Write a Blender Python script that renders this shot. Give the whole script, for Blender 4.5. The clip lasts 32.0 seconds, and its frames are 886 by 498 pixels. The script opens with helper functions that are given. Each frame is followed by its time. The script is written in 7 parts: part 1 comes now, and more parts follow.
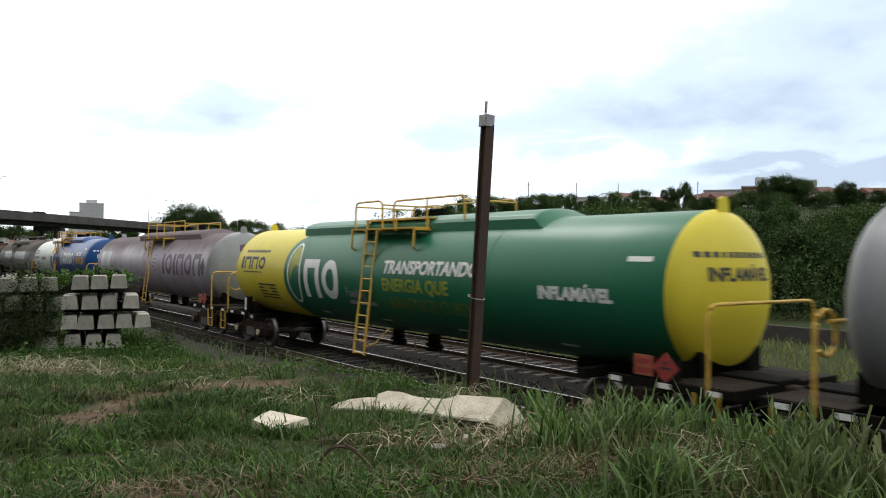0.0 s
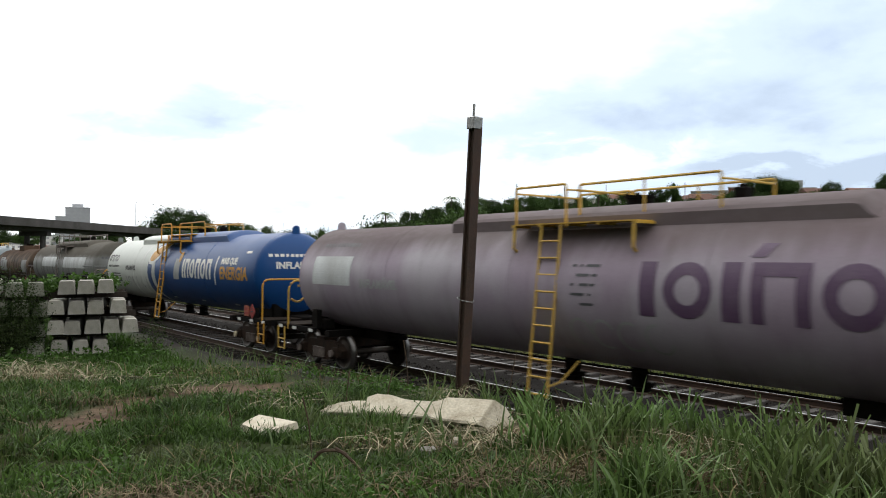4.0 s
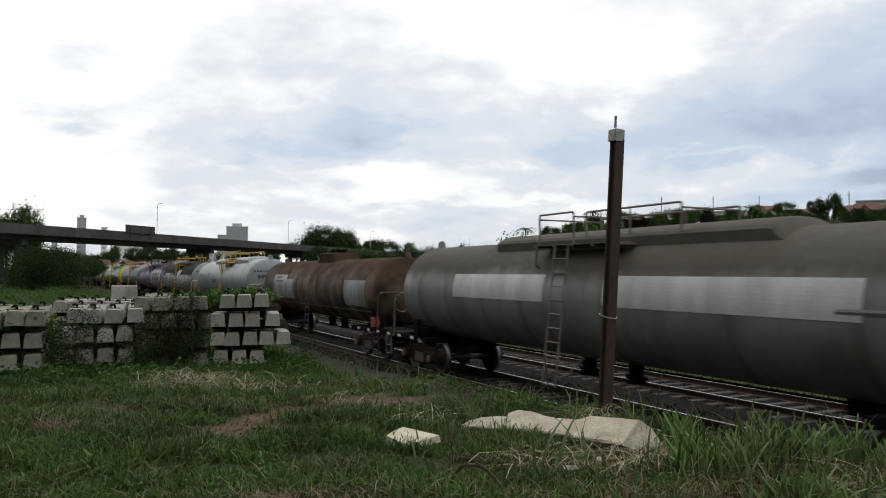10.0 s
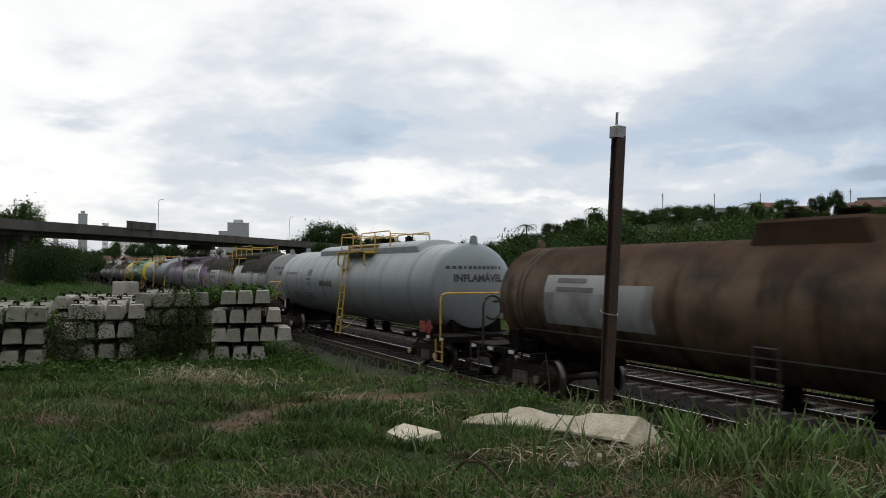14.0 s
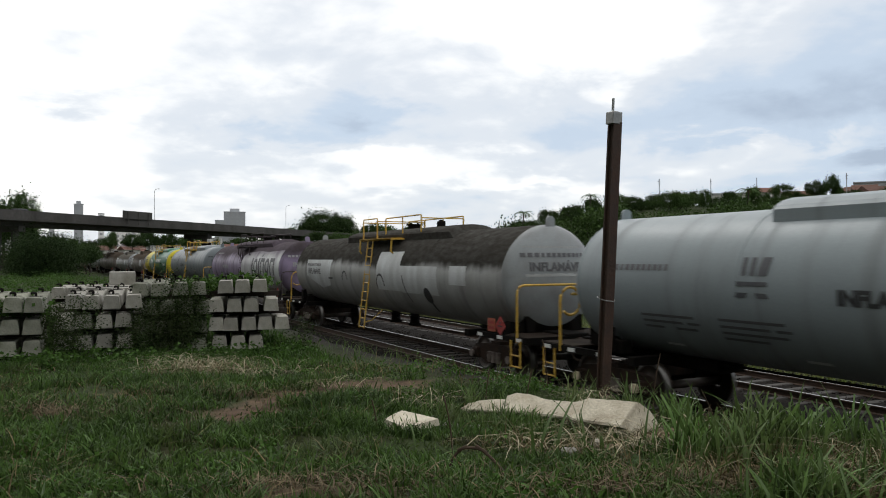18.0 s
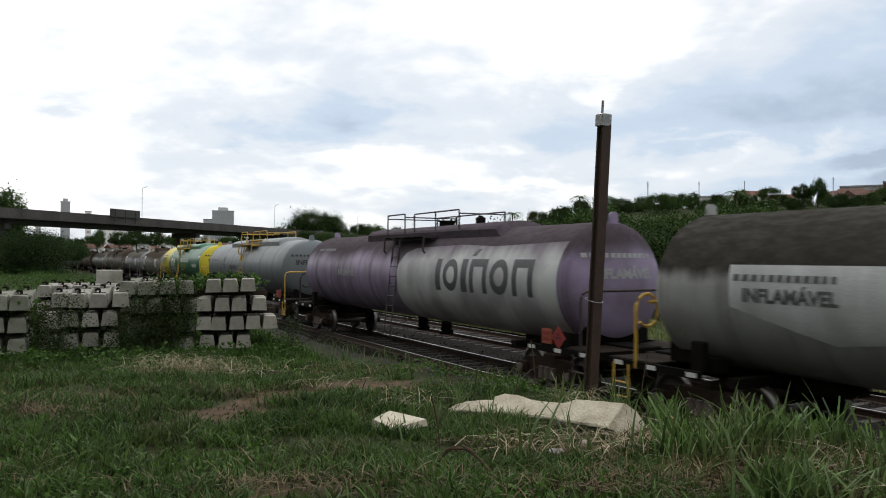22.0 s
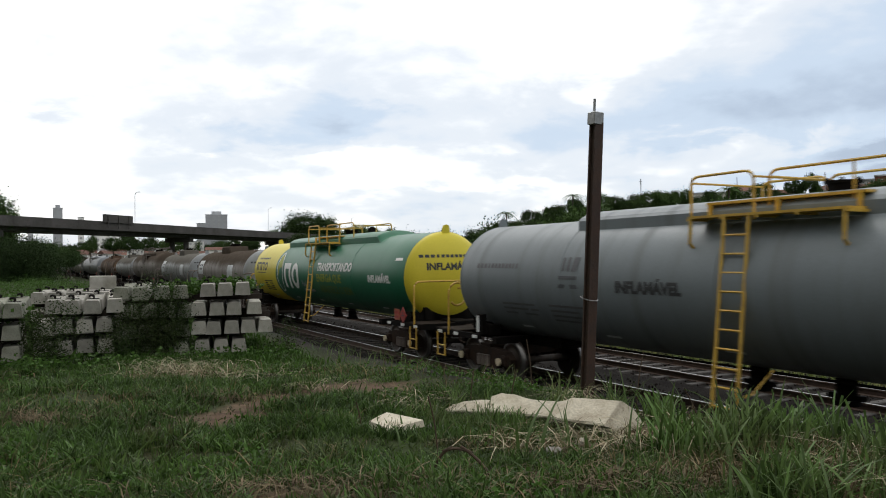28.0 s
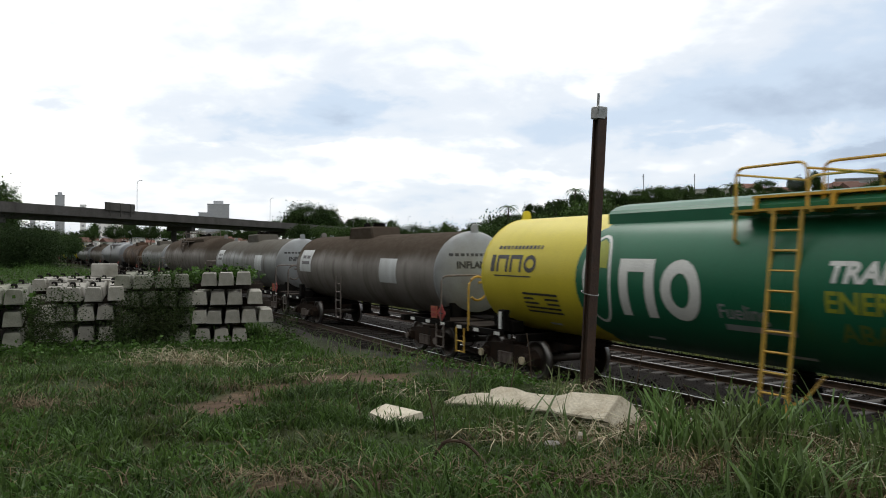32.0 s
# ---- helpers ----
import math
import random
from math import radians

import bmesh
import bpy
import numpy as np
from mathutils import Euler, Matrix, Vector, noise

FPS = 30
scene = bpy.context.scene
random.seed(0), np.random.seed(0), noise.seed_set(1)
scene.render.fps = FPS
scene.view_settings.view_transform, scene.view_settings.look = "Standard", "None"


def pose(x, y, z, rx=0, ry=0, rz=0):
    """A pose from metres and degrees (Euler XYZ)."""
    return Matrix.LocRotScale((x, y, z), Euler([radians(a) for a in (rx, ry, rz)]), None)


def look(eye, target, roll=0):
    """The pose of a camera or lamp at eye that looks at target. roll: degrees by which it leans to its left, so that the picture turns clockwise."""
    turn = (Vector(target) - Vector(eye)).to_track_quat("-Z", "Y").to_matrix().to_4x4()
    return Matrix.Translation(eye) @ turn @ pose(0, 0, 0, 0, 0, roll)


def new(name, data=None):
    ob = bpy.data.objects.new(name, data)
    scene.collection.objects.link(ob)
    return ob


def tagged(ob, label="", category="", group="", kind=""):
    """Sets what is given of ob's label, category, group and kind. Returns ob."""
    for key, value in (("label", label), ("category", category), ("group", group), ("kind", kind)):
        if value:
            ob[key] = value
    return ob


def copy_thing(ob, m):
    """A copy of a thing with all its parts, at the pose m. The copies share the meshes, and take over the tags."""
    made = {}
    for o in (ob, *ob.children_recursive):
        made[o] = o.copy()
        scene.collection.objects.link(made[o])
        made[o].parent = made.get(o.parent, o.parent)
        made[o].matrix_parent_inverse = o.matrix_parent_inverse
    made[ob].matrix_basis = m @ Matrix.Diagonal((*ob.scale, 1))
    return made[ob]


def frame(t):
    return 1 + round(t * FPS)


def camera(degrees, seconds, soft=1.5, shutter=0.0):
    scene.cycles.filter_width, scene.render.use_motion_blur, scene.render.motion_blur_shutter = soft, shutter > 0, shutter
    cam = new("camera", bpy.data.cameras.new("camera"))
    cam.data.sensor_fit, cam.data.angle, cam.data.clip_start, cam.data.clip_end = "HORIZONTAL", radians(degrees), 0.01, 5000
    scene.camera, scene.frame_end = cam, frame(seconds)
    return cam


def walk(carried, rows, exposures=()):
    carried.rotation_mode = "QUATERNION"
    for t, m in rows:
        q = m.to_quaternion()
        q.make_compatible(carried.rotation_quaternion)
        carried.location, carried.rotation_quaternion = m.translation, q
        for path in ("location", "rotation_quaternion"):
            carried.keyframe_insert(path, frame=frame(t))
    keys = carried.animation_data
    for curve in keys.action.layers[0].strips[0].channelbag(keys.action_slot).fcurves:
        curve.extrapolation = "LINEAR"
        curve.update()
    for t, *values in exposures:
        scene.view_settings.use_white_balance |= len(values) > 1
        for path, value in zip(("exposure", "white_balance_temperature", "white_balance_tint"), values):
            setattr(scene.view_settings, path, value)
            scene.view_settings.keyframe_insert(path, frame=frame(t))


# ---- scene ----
# Track frame: s runs along the rails away from the camera, p across them.
HEAD = radians(26.65)
U = Vector((-math.sin(HEAD), math.cos(HEAD), 0))
N = Vector((math.cos(HEAD), math.sin(HEAD), 0))
TRACK_P, BEND_S, BEND = 11.08, 80.0, 0.0011
EYE = 2.93

cam = camera(59.9, 32.0, soft=1.0, shutter=0.45)
PATH = [(0, 90.55, -0.70, -9.81), (0.5, 90.61, -0.72, -9.85), (1, 90.64, -1.03, -10.14), (1.5, 90.69, -0.99, -10.18), (2, 90.70, -0.91, -10.24), (2.5, 90.65, -0.71, -10.60), (3, 90.71, -0.84, -10.69), (3.5, 90.76, -0.54, -10.65), (5.5, 90.61, -0.20, -10.63), (6, 90.53, -0.24, -10.60), (6.5, 90.47, -0.27, -10.67), (7, 90.43, 0.09, -10.35), (7.5, 90.62, 0.20, -8.03), (8, 90.68, 0.05, -5.48), (8.5, 90.97, -0.52, -3.48), (9, 91.19, -0.70, -2.23), (9.5, 91.40, -0.47, -1.06), (10, 91.83, -0.27, -0.22), (10.5, 93.02, -0.21, 0.12), (11, 93.29, -0.00, 0.52), (11.5, 92.46, 0.10, 1.21), (12, 92.12, -0.16, 1.59), (12.5, 91.92, -0.21, 0.69), (13, 91.82, -0.49, 0.06), (13.5, 91.70, -0.51, -0.16), (14, 91.57, -0.35, -0.15), (14.5, 91.25, -0.37, -0.17), (16.5, 90.78, -0.28, -0.79), (17, 90.70, -0.15, -0.68), (17.5, 90.67, -0.06, -0.52), (18, 90.64, 0.08, -0.37), (18.5, 90.61, -0.07, -0.19), (19, 90.66, -0.00, 0.00), (19.5, 90.71, 0.23, 0.17), (20, 90.74, 0.09, 0.09), (20.5, 90.65, 0.07, -0.63), (21, 90.59, -0.28, -0.90), (21.5, 90.70, -0.27, -1.08), (22, 90.68, -0.31, -1.19), (22.5, 90.72, -0.24, -1.24), (23, 90.66, -0.02, -1.29), (23.5, 90.62, 0.08, -1.31), (24, 90.68, 0.09, -1.38), (24.5, 90.70, 0.13, -1.52), (25, 90.66, 0.12, -1.63), (25.5, 90.66, 0.13, -1.69), (27.5, 90.68, 0.55, -1.65), (28, 90.72, 0.59, -1.60), (28.5, 90.69, 0.32, -1.54), (29, 90.53, 0.14, -1.57), (29.5, 90.41, 0.00, -1.57), (30, 90.37, -0.11, -1.52), (30.5, 90.34, -0.05, -1.51), (31, 90.27, -0.10, -1.52), (31.5, 90.23, -0.19, -1.49), (32, 90.17, -0.22, -1.50)]
walk(cam, [(t, pose(0, 0, EYE, rx, ry, rz)) for t, rx, ry, rz in PATH], [(0, 0.02), (7, 0.0), (8, -0.16), (9, -0.34), (11, -0.66), (13, -0.68), (14.5, -0.6), (17, -0.5), (20, -0.44), (25, -0.4), (32, -0.34)])

# How far the train has come, second by second, in metres.
RUN = [0.00, 6.34, 12.65, 19.01, 25.34, 31.67, 37.99, 44.38, 50.66, 56.97, 63.25, 69.37, 75.38, 81.17, 87.01, 92.81, 98.67, 104.59, 110.55, 116.41, 122.18, 127.98, 133.69, 139.38, 145.12, 150.77, 156.18, 161.53, 166.98, 172.40, 177.79, 183.15, 188.48]


def run(t):
    return float(np.interp(t, range(33), RUN))


# ---- light ----
world = bpy.data.worlds.new("world")
scene.world = world
world.use_nodes = True
wt = world.node_tree
wt.nodes.clear()


def wn(kind, **values):
    node = wt.nodes.new(kind)
    for key, value in values.items():
        node.inputs[key].default_value = value
    return node


SUN_EL, SUN_AZ = radians(50), radians(-18)
sky = wt.nodes.new("ShaderNodeTexSky")
sky.sky_type, sky.sun_disc = "NISHITA", False
sky.sun_elevation, sky.sun_rotation = SUN_EL, SUN_AZ
tc = wt.nodes.new("ShaderNodeTexCoord")
sep = wt.nodes.new("ShaderNodeSeparateXYZ")
wt.links.new(tc.outputs["Generated"], sep.inputs[0])


def wmath(op, a, b=0.0, c=None):
    node = wt.nodes.new("ShaderNodeMath")
    node.operation = op
    for i, v in enumerate((a, b) if c is None else (a, b, c)):
        if isinstance(v, (int, float)):
            node.inputs[i].default_value = v
        else:
            wt.links.new(v, node.inputs[i])
    return node.outputs[0]


# Clouds lie on a flat layer overhead, so they shrink towards the horizon.
up = wmath("ADD", wmath("MAXIMUM", sep.outputs[2], 0.0), 0.26)
flat = wt.nodes.new("ShaderNodeCombineXYZ")
wt.links.new(wmath("DIVIDE", sep.outputs[0], up), flat.inputs[0])
wt.links.new(wmath("DIVIDE", sep.outputs[1], up), flat.inputs[1])


def cloud_noise(scale, detail, seed, warp=0.4):
    m = wt.nodes.new("ShaderNodeMapping")
    m.inputs["Location"].default_value = (seed, seed * 0.7, 0.0)
    wt.links.new(flat.outputs[0], m.inputs[0])
    n = wn("ShaderNodeTexNoise", Scale=scale, Detail=detail, Roughness=0.58, Distortion=warp)
    wt.links.new(m.outputs[0], n.inputs["Vector"])
    return n.outputs["Fac"]


def wramp(fac, stops):
    r = wt.nodes.new("ShaderNodeValToRGB")
    r.color_ramp.interpolation = "EASE"
    while len(r.color_ramp.elements) < len(stops):
        r.color_ramp.elements.new(0.5)
    for e, (at, c) in zip(r.color_ramp.elements, stops):
        e.position, e.color = at, (*c, 1)
    wt.links.new(fac, r.inputs[0])
    return r.outputs[0]


def wmix(fac, a, b, blend="MIX"):
    m = wt.nodes.new("ShaderNodeMix")
    m.data_type, m.blend_type = "RGBA", blend
    for sock, v in ((m.inputs[0], fac), (m.inputs[6], a), (m.inputs[7], b)):
        if isinstance(v, (int, float)):
            sock.default_value = v
        elif isinstance(v, tuple):
            sock.default_value = (*v, 1)
        else:
            wt.links.new(v, sock)
    return m.outputs[2]


big = cloud_noise(0.9, 5.0, 3.1, 0.12)
fine = cloud_noise(2.3, 8.0, 7.7, 0.2)
mixed = wmath("ADD", wmath("MULTIPLY", big, 0.64), wmath("MULTIPLY", fine, 0.36))
# bearing and height of the view line, ruffled so that the cloud banks have torn edges
ruffle = wmath("SUBTRACT", cloud_noise(3.4, 6.0, 1.3, 0.3), 0.5)
bearing = wmath("ADD", wmath("ARCTAN2", sep.outputs[0], sep.outputs[1]), wmath("MULTIPLY", wmath("SUBTRACT", cloud_noise(2.2, 5.0, 5.9, 0.3), 0.5), 0.30))
lift = wmath("ADD", sep.outputs[2], wmath("MULTIPLY", ruffle, 0.11))


def bank(az, z, wide, tall, depth):
    """One soft bank of cloud (depth below 0: a bright one)."""
    u_ = wmath("DIVIDE", wmath("SUBTRACT", bearing, radians(az)), radians(wide))
    v_ = wmath("DIVIDE", wmath("SUBTRACT", lift, z), tall)
    d2 = wmath("ADD", wmath("MULTIPLY", u_, u_), wmath("MULTIPLY", v_, v_))
    return wmath("MULTIPLY", wmath("EXPONENT", wmath("MULTIPLY", d2, -1.0)), depth)


shade = None
for item in ((14.0, 0.150, 11.0, 0.040, 0.40), (30.0, 0.182, 11.0, 0.045, 0.34), (-5.5, 0.178, 4.5, 0.026, 0.42), (-13.0, 0.150, 4.5, 0.016, 0.30), (-26.5, 0.182, 6.5, 0.016, 0.22), (-26.0, 0.250, 3.0, 0.026, 0.14),
             (2.0, 0.068, 9.0, 0.022, 0.22), (-14.0, 0.085, 14.0, 0.03, 0.10), (35.5, 0.098, 9.0, 0.024, 0.85), (25.5, 0.128, 9.0, 0.014, -0.24), (-3.0, 0.122, 8.0, 0.018, -0.10), (8.0, 0.098, 4.0, 0.010, -0.10), (10.0, 0.265, 12.0, 0.04, -0.15), (37.0, 0.270, 11.0, 0.06, 0.62), (24.0, 0.185, 18.0, 0.06, 0.16)):
    b_ = bank(*item)
    shade = b_ if shade is None else wmath("ADD", shade, b_)
# whiter overhead and towards the hidden sun
body = wmath("ADD", wmath("MULTIPLY", wmath("SUBTRACT", mixed, 0.5), 1.9), wmath("ADD", wmath("MULTIPLY", wmath("MINIMUM", sep.outputs[2], 0.45), 1.0), wmath("MULTIPLY", sep.outputs[0], -0.26)))
glow = wmath("SUBTRACT", wmath("ADD", body, 0.555), wmath("MULTIPLY", shade, 0.92))
clouds = wramp(glow, [(0.0, (0.62, 0.74, 0.92)), (0.34, (0.85, 1.0, 1.19)), (0.58, (1.11, 1.18, 1.27)), (0.80, (1.62, 1.62, 1.60)), (1.0, (1.85, 1.83, 1.79))])
blue = wmix(1.0, sky.outputs[0], (0.11, 0.11, 0.11), "MULTIPLY")
both = wmix(0.9, blue, clouds)
# unseen sky behind the viewer's left shoulder is dimmed, to shade the near sides
toward = wmath("ADD", wmath("MULTIPLY", sep.outputs[0], 0.80), wmath("ADD", wmath("MULTIPLY", sep.outputs[1], 0.52), wmath("MULTIPLY", sep.outputs[2], 0.32)))
fall = wt.nodes.new("ShaderNodeMapRange")
fall.interpolation_type = "SMOOTHSTEP"
for i, v in enumerate((-0.74, 0.06, 0.15, 1.0)):
    fall.inputs[i + 1].default_value = v
wt.links.new(toward, fall.inputs[0])
both = wmix(1.0, both, fall.outputs[0], "MULTIPLY")
ground_half = wmix(wmath("GREATER_THAN", sep.outputs[2], -0.02), (0.10, 0.11, 0.08), both)
bg = wn("ShaderNodeBackground", Strength=1.0)
wt.links.new(ground_half, bg.inputs[0])
out = wt.nodes.new("ShaderNodeOutputWorld")
wt.links.new(bg.outputs[0], out.inputs[0])

sun = new("sun", bpy.data.lights.new("sun", "SUN"))
sun.data.energy, sun.data.angle, sun.data.color = 0.75, radians(18), (1.0, 0.98, 0.95)
sun.matrix_world = look((math.sin(SUN_AZ) * math.cos(SUN_EL) * 50, math.cos(SUN_AZ) * math.cos(SUN_EL) * 50, math.sin(SUN_EL) * 50), (0, 0, 0))


# ---- materials ----
def mat(name, base, rough=0.7, metal=0.0, second=None, scale=3.0, amount=0.5, grain=40.0, grain_amount=0.12, bump=0.15,
        per_piece=0.0, stops=(0.35, 0.68), stretch=(1, 1, 1), rough_var=0.12, islands=False, transmit=0.0, spec=0.5):
    """Base colour with a second colour in blotches, fine grain, relief, and a shade that differs from piece to piece."""
    m = bpy.data.materials.new(name)
    m.use_nodes = True
    t = m.node_tree
    b = t.nodes["Principled BSDF"]
    b.inputs["Metallic"].default_value = metal
    b.inputs["Specular IOR Level"].default_value = spec
    co = t.nodes.new("ShaderNodeTexCoord")
    mp = t.nodes.new("ShaderNodeMapping")
    mp.inputs["Scale"].default_value = stretch
    t.links.new(co.outputs["Object"], mp.inputs[0])
    n1 = t.nodes.new("ShaderNodeTexNoise")
    n1.inputs["Scale"].default_value, n1.inputs["Detail"].default_value = scale, 6
    t.links.new(mp.outputs[0], n1.inputs["Vector"])
    n2 = t.nodes.new("ShaderNodeTexNoise")
    n2.inputs["Scale"].default_value, n2.inputs["Detail"].default_value = grain, 4
    t.links.new(co.outputs["Object"], n2.inputs["Vector"])
    r = t.nodes.new("ShaderNodeMapRange")
    r.inputs[1].default_value, r.inputs[2].default_value = stops
    r.inputs[4].default_value = amount
    t.links.new(n1.outputs["Fac"], r.inputs[0])
    mix = t.nodes.new("ShaderNodeMix")
    mix.data_type = "RGBA"
    t.links.new(r.outputs[0], mix.inputs[0])
    mix.inputs[6].default_value = (*base, 1)
    mix.inputs[7].default_value = (*(second or tuple(c * 0.6 for c in base)), 1)
    hsv = t.nodes.new("ShaderNodeHueSaturation")
    t.links.new(mix.outputs[2], hsv.inputs["Color"])
    g = t.nodes.new("ShaderNodeMapRange")
    g.inputs[3].default_value, g.inputs[4].default_value = 1 - grain_amount, 1 + grain_amount
    g.inputs[1].default_value, g.inputs[2].default_value = 0.3, 0.7
    t.links.new(n2.outputs["Fac"], g.inputs[0])
    value = g.outputs[0]
    if per_piece:
        if islands:
            rnd = t.nodes.new("ShaderNodeNewGeometry").outputs["Random Per Island"]
        else:
            rnd = t.nodes.new("ShaderNodeObjectInfo").outputs["Random"]
        k = t.nodes.new("ShaderNodeMapRange")
        k.inputs[3].default_value, k.inputs[4].default_value = 1 - per_piece, 1 + per_piece
        t.links.new(rnd, k.inputs[0])
        mu = t.nodes.new("ShaderNodeMath")
        mu.operation = "MULTIPLY"
        t.links.new(value, mu.inputs[0])
        t.links.new(k.outputs[0], mu.inputs[1])
        value = mu.outputs[0]
    t.links.new(value, hsv.inputs["Value"])
    t.links.new(hsv.outputs[0], b.inputs["Base Color"])
    rr = t.nodes.new("ShaderNodeMapRange")
    rr.inputs[3].default_value, rr.inputs[4].default_value = rough - rough_var, min(1, rough + rough_var)
    t.links.new(n1.outputs["Fac"], rr.inputs[0])
    t.links.new(rr.outputs[0], b.inputs["Roughness"])
    if transmit:
        b.inputs["Subsurface Weight"].default_value = 0
        tr = t.nodes.new("ShaderNodeBsdfTranslucent")
        t.links.new(hsv.outputs[0], tr.inputs[0])
        ms = t.nodes.new("ShaderNodeMixShader")
        ms.inputs[0].default_value = transmit
        t.links.new(b.outputs[0], ms.inputs[1])
        t.links.new(tr.outputs[0], ms.inputs[2])
        t.links.new(ms.outputs[0], t.nodes["Material Output"].inputs[0])
    if bump:
        bp = t.nodes.new("ShaderNodeBump")
        bp.inputs["Strength"].default_value, bp.inputs["Distance"].default_value = bump, 0.02
        t.links.new(n2.outputs["Fac"], bp.inputs["Height"])
        t.links.new(bp.outputs[0], b.inputs["Normal"])
    return m


def tank_mat(name, base, grime=(0.05, 0.042, 0.035), edge=None, soft=0.16, crown_amount=0.98, streak=0.15, rings=0.1, rough=0.38, patch=None, patch_amount=0.0, patch_scale=0.8):
    """Tank paint: soot that lies on the crown down to an edge above the axis, faint runs down the sides, rings of dirt at the plates, worn patches."""
    m = mat(name, base, rough, 0.0, patch or tuple(c * 0.78 for c in base), patch_scale, 0.22 + patch_amount, 30, 0.05, 0.03, stops=(0.40, 0.64))
    t = m.node_tree
    b = t.nodes["Principled BSDF"]
    colour = b.inputs["Base Color"].links[0].from_socket
    co = t.nodes.new("ShaderNodeTexCoord")
    sp = t.nodes.new("ShaderNodeSeparateXYZ")
    t.links.new(co.outputs["Object"], sp.inputs[0])

    def field(scale, stretch, detail, rough_=0.55):
        mp = t.nodes.new("ShaderNodeMapping")
        mp.inputs["Scale"].default_value = stretch
        t.links.new(co.outputs["Object"], mp.inputs[0])
        n = t.nodes.new("ShaderNodeTexNoise")
        n.inputs["Scale"].default_value, n.inputs["Detail"].default_value, n.inputs["Roughness"].default_value = scale, detail, rough_
        t.links.new(mp.outputs[0], n.inputs["Vector"])
        return n.outputs["Fac"]

    def step(value, lo, hi, a, c):
        r = t.nodes.new("ShaderNodeMapRange")
        r.interpolation_type = "SMOOTHSTEP"
        for i, v in enumerate((lo, hi, a, c)):
            r.inputs[i + 1].default_value = v
        t.links.new(value, r.inputs[0])
        return r.outputs[0]

    def calc(op, a, c):
        k = t.nodes.new("ShaderNodeMath")
        k.operation = op
        for i, v in enumerate((a, c)):
            if isinstance(v, (int, float)):
                k.inputs[i].default_value = v
            else:
                t.links.new(v, k.inputs[i])
        return k.outputs[0]

    runs = field(2.4, (1.0, 0.22, 0.16), 8, 0.65)
    broad = field(0.7, (0.6, 0.6, 0.8), 5)
    spots = field(6.0, (0.5, 1.0, 1.0), 7, 0.7)
    plates = field(1.3, (1.0, 0.01, 0.01), 4)
    # plates that are not quite true
    dent = t.nodes.new("ShaderNodeBump")
    dent.inputs["Strength"].default_value, dent.inputs["Distance"].default_value = 0.10, 0.05
    t.links.new(field(0.9, (1.4, 1.0, 1.0), 3), dent.inputs["Height"])
    t.links.new(b.inputs["Normal"].links[0].from_socket, dent.inputs["Normal"])
    t.links.new(dent.outputs[0], b.inputs["Normal"])
    fac = calc("MAXIMUM", step(runs, 0.50, 0.74, 0.0, streak), step(plates, 0.50, 0.68, 0.0, rings))
    if edge is not None:
        level = calc("ADD", sp.outputs[2], calc("ADD", calc("MULTIPLY", calc("SUBTRACT", broad, 0.5), 0.5), calc("ADD", calc("MULTIPLY", calc("SUBTRACT", runs, 0.5), 0.45), calc("MULTIPLY", calc("SUBTRACT", spots, 0.5), 0.12))))
        crown = calc("MULTIPLY", step(level, edge - soft, edge + soft, 0.0, crown_amount), step(spots, 0.35, 0.7, 1.0, 0.92))
        fac = calc("MAXIMUM", fac, crown)
    mix = t.nodes.new("ShaderNodeMix")
    mix.data_type = "RGBA"
    t.links.new(fac, mix.inputs[0])
    t.links.new(colour, mix.inputs[6])
    mix.inputs[7].default_value = (*grime, 1)
    t.links.new(mix.outputs[2], b.inputs["Base Color"])
    t.links.new(calc("ADD", calc("MULTIPLY", fac, 0.45), rough), b.inputs["Roughness"])
    t.links.new(calc("MULTIPLY", calc("SUBTRACT", 1.0, fac), 0.30), b.inputs["Specular IOR Level"])
    return m


M = {}
M["yellow_paint"] = mat("yellow_paint", (0.62, 0.40, 0.055), 0.5, 0, (0.36, 0.20, 0.04), 6, 0.5)
M["yellow_tank"] = tank_mat("yellow_tank", (0.66, 0.56, 0.045), streak=0.05, rings=0.03, rough=0.42)
M["green_tank"] = tank_mat("green_tank", (0.016, 0.142, 0.074), streak=0.04, rings=0.03, rough=0.34)
M["blue_tank"] = tank_mat("blue_tank", (0.009, 0.066, 0.225), streak=0.04, rings=0.03, rough=0.34)
M["white_tank"] = tank_mat("white_tank", (0.64, 0.68, 0.64), streak=0.06, rings=0.04, rough=0.42)
M["pale_tank"] = tank_mat("pale_tank", (0.265, 0.31, 0.33), streak=0.25, rings=0.35, rough=0.38, grime=(0.13, 0.125, 0.11))
M["grey_tank"] = tank_mat("grey_tank", (0.185, 0.215, 0.23), streak=0.25, rings=0.3, rough=0.4, grime=(0.11, 0.105, 0.095))
M["silver_tank"] = tank_mat("silver_tank", (0.22, 0.235, 0.25), streak=0.18, rings=0.12, rough=0.4)
M["purple_silver_tank"] = tank_mat("purple_silver_tank", (0.41, 0.385, 0.435), edge=0.70, soft=0.35, crown_amount=0.85, streak=0.2, rings=0.15, grime=(0.115, 0.092, 0.085), patch=(0.29, 0.22, 0.30), patch_amount=0.5, patch_scale=0.5)
M["purple_tank"] = tank_mat("purple_tank", (0.33, 0.27, 0.41), edge=0.60, soft=0.3, crown_amount=0.92, streak=0.5, rings=0.45, grime=(0.052, 0.043, 0.042), patch=(0.17, 0.14, 0.18), patch_amount=0.5, patch_scale=0.9)
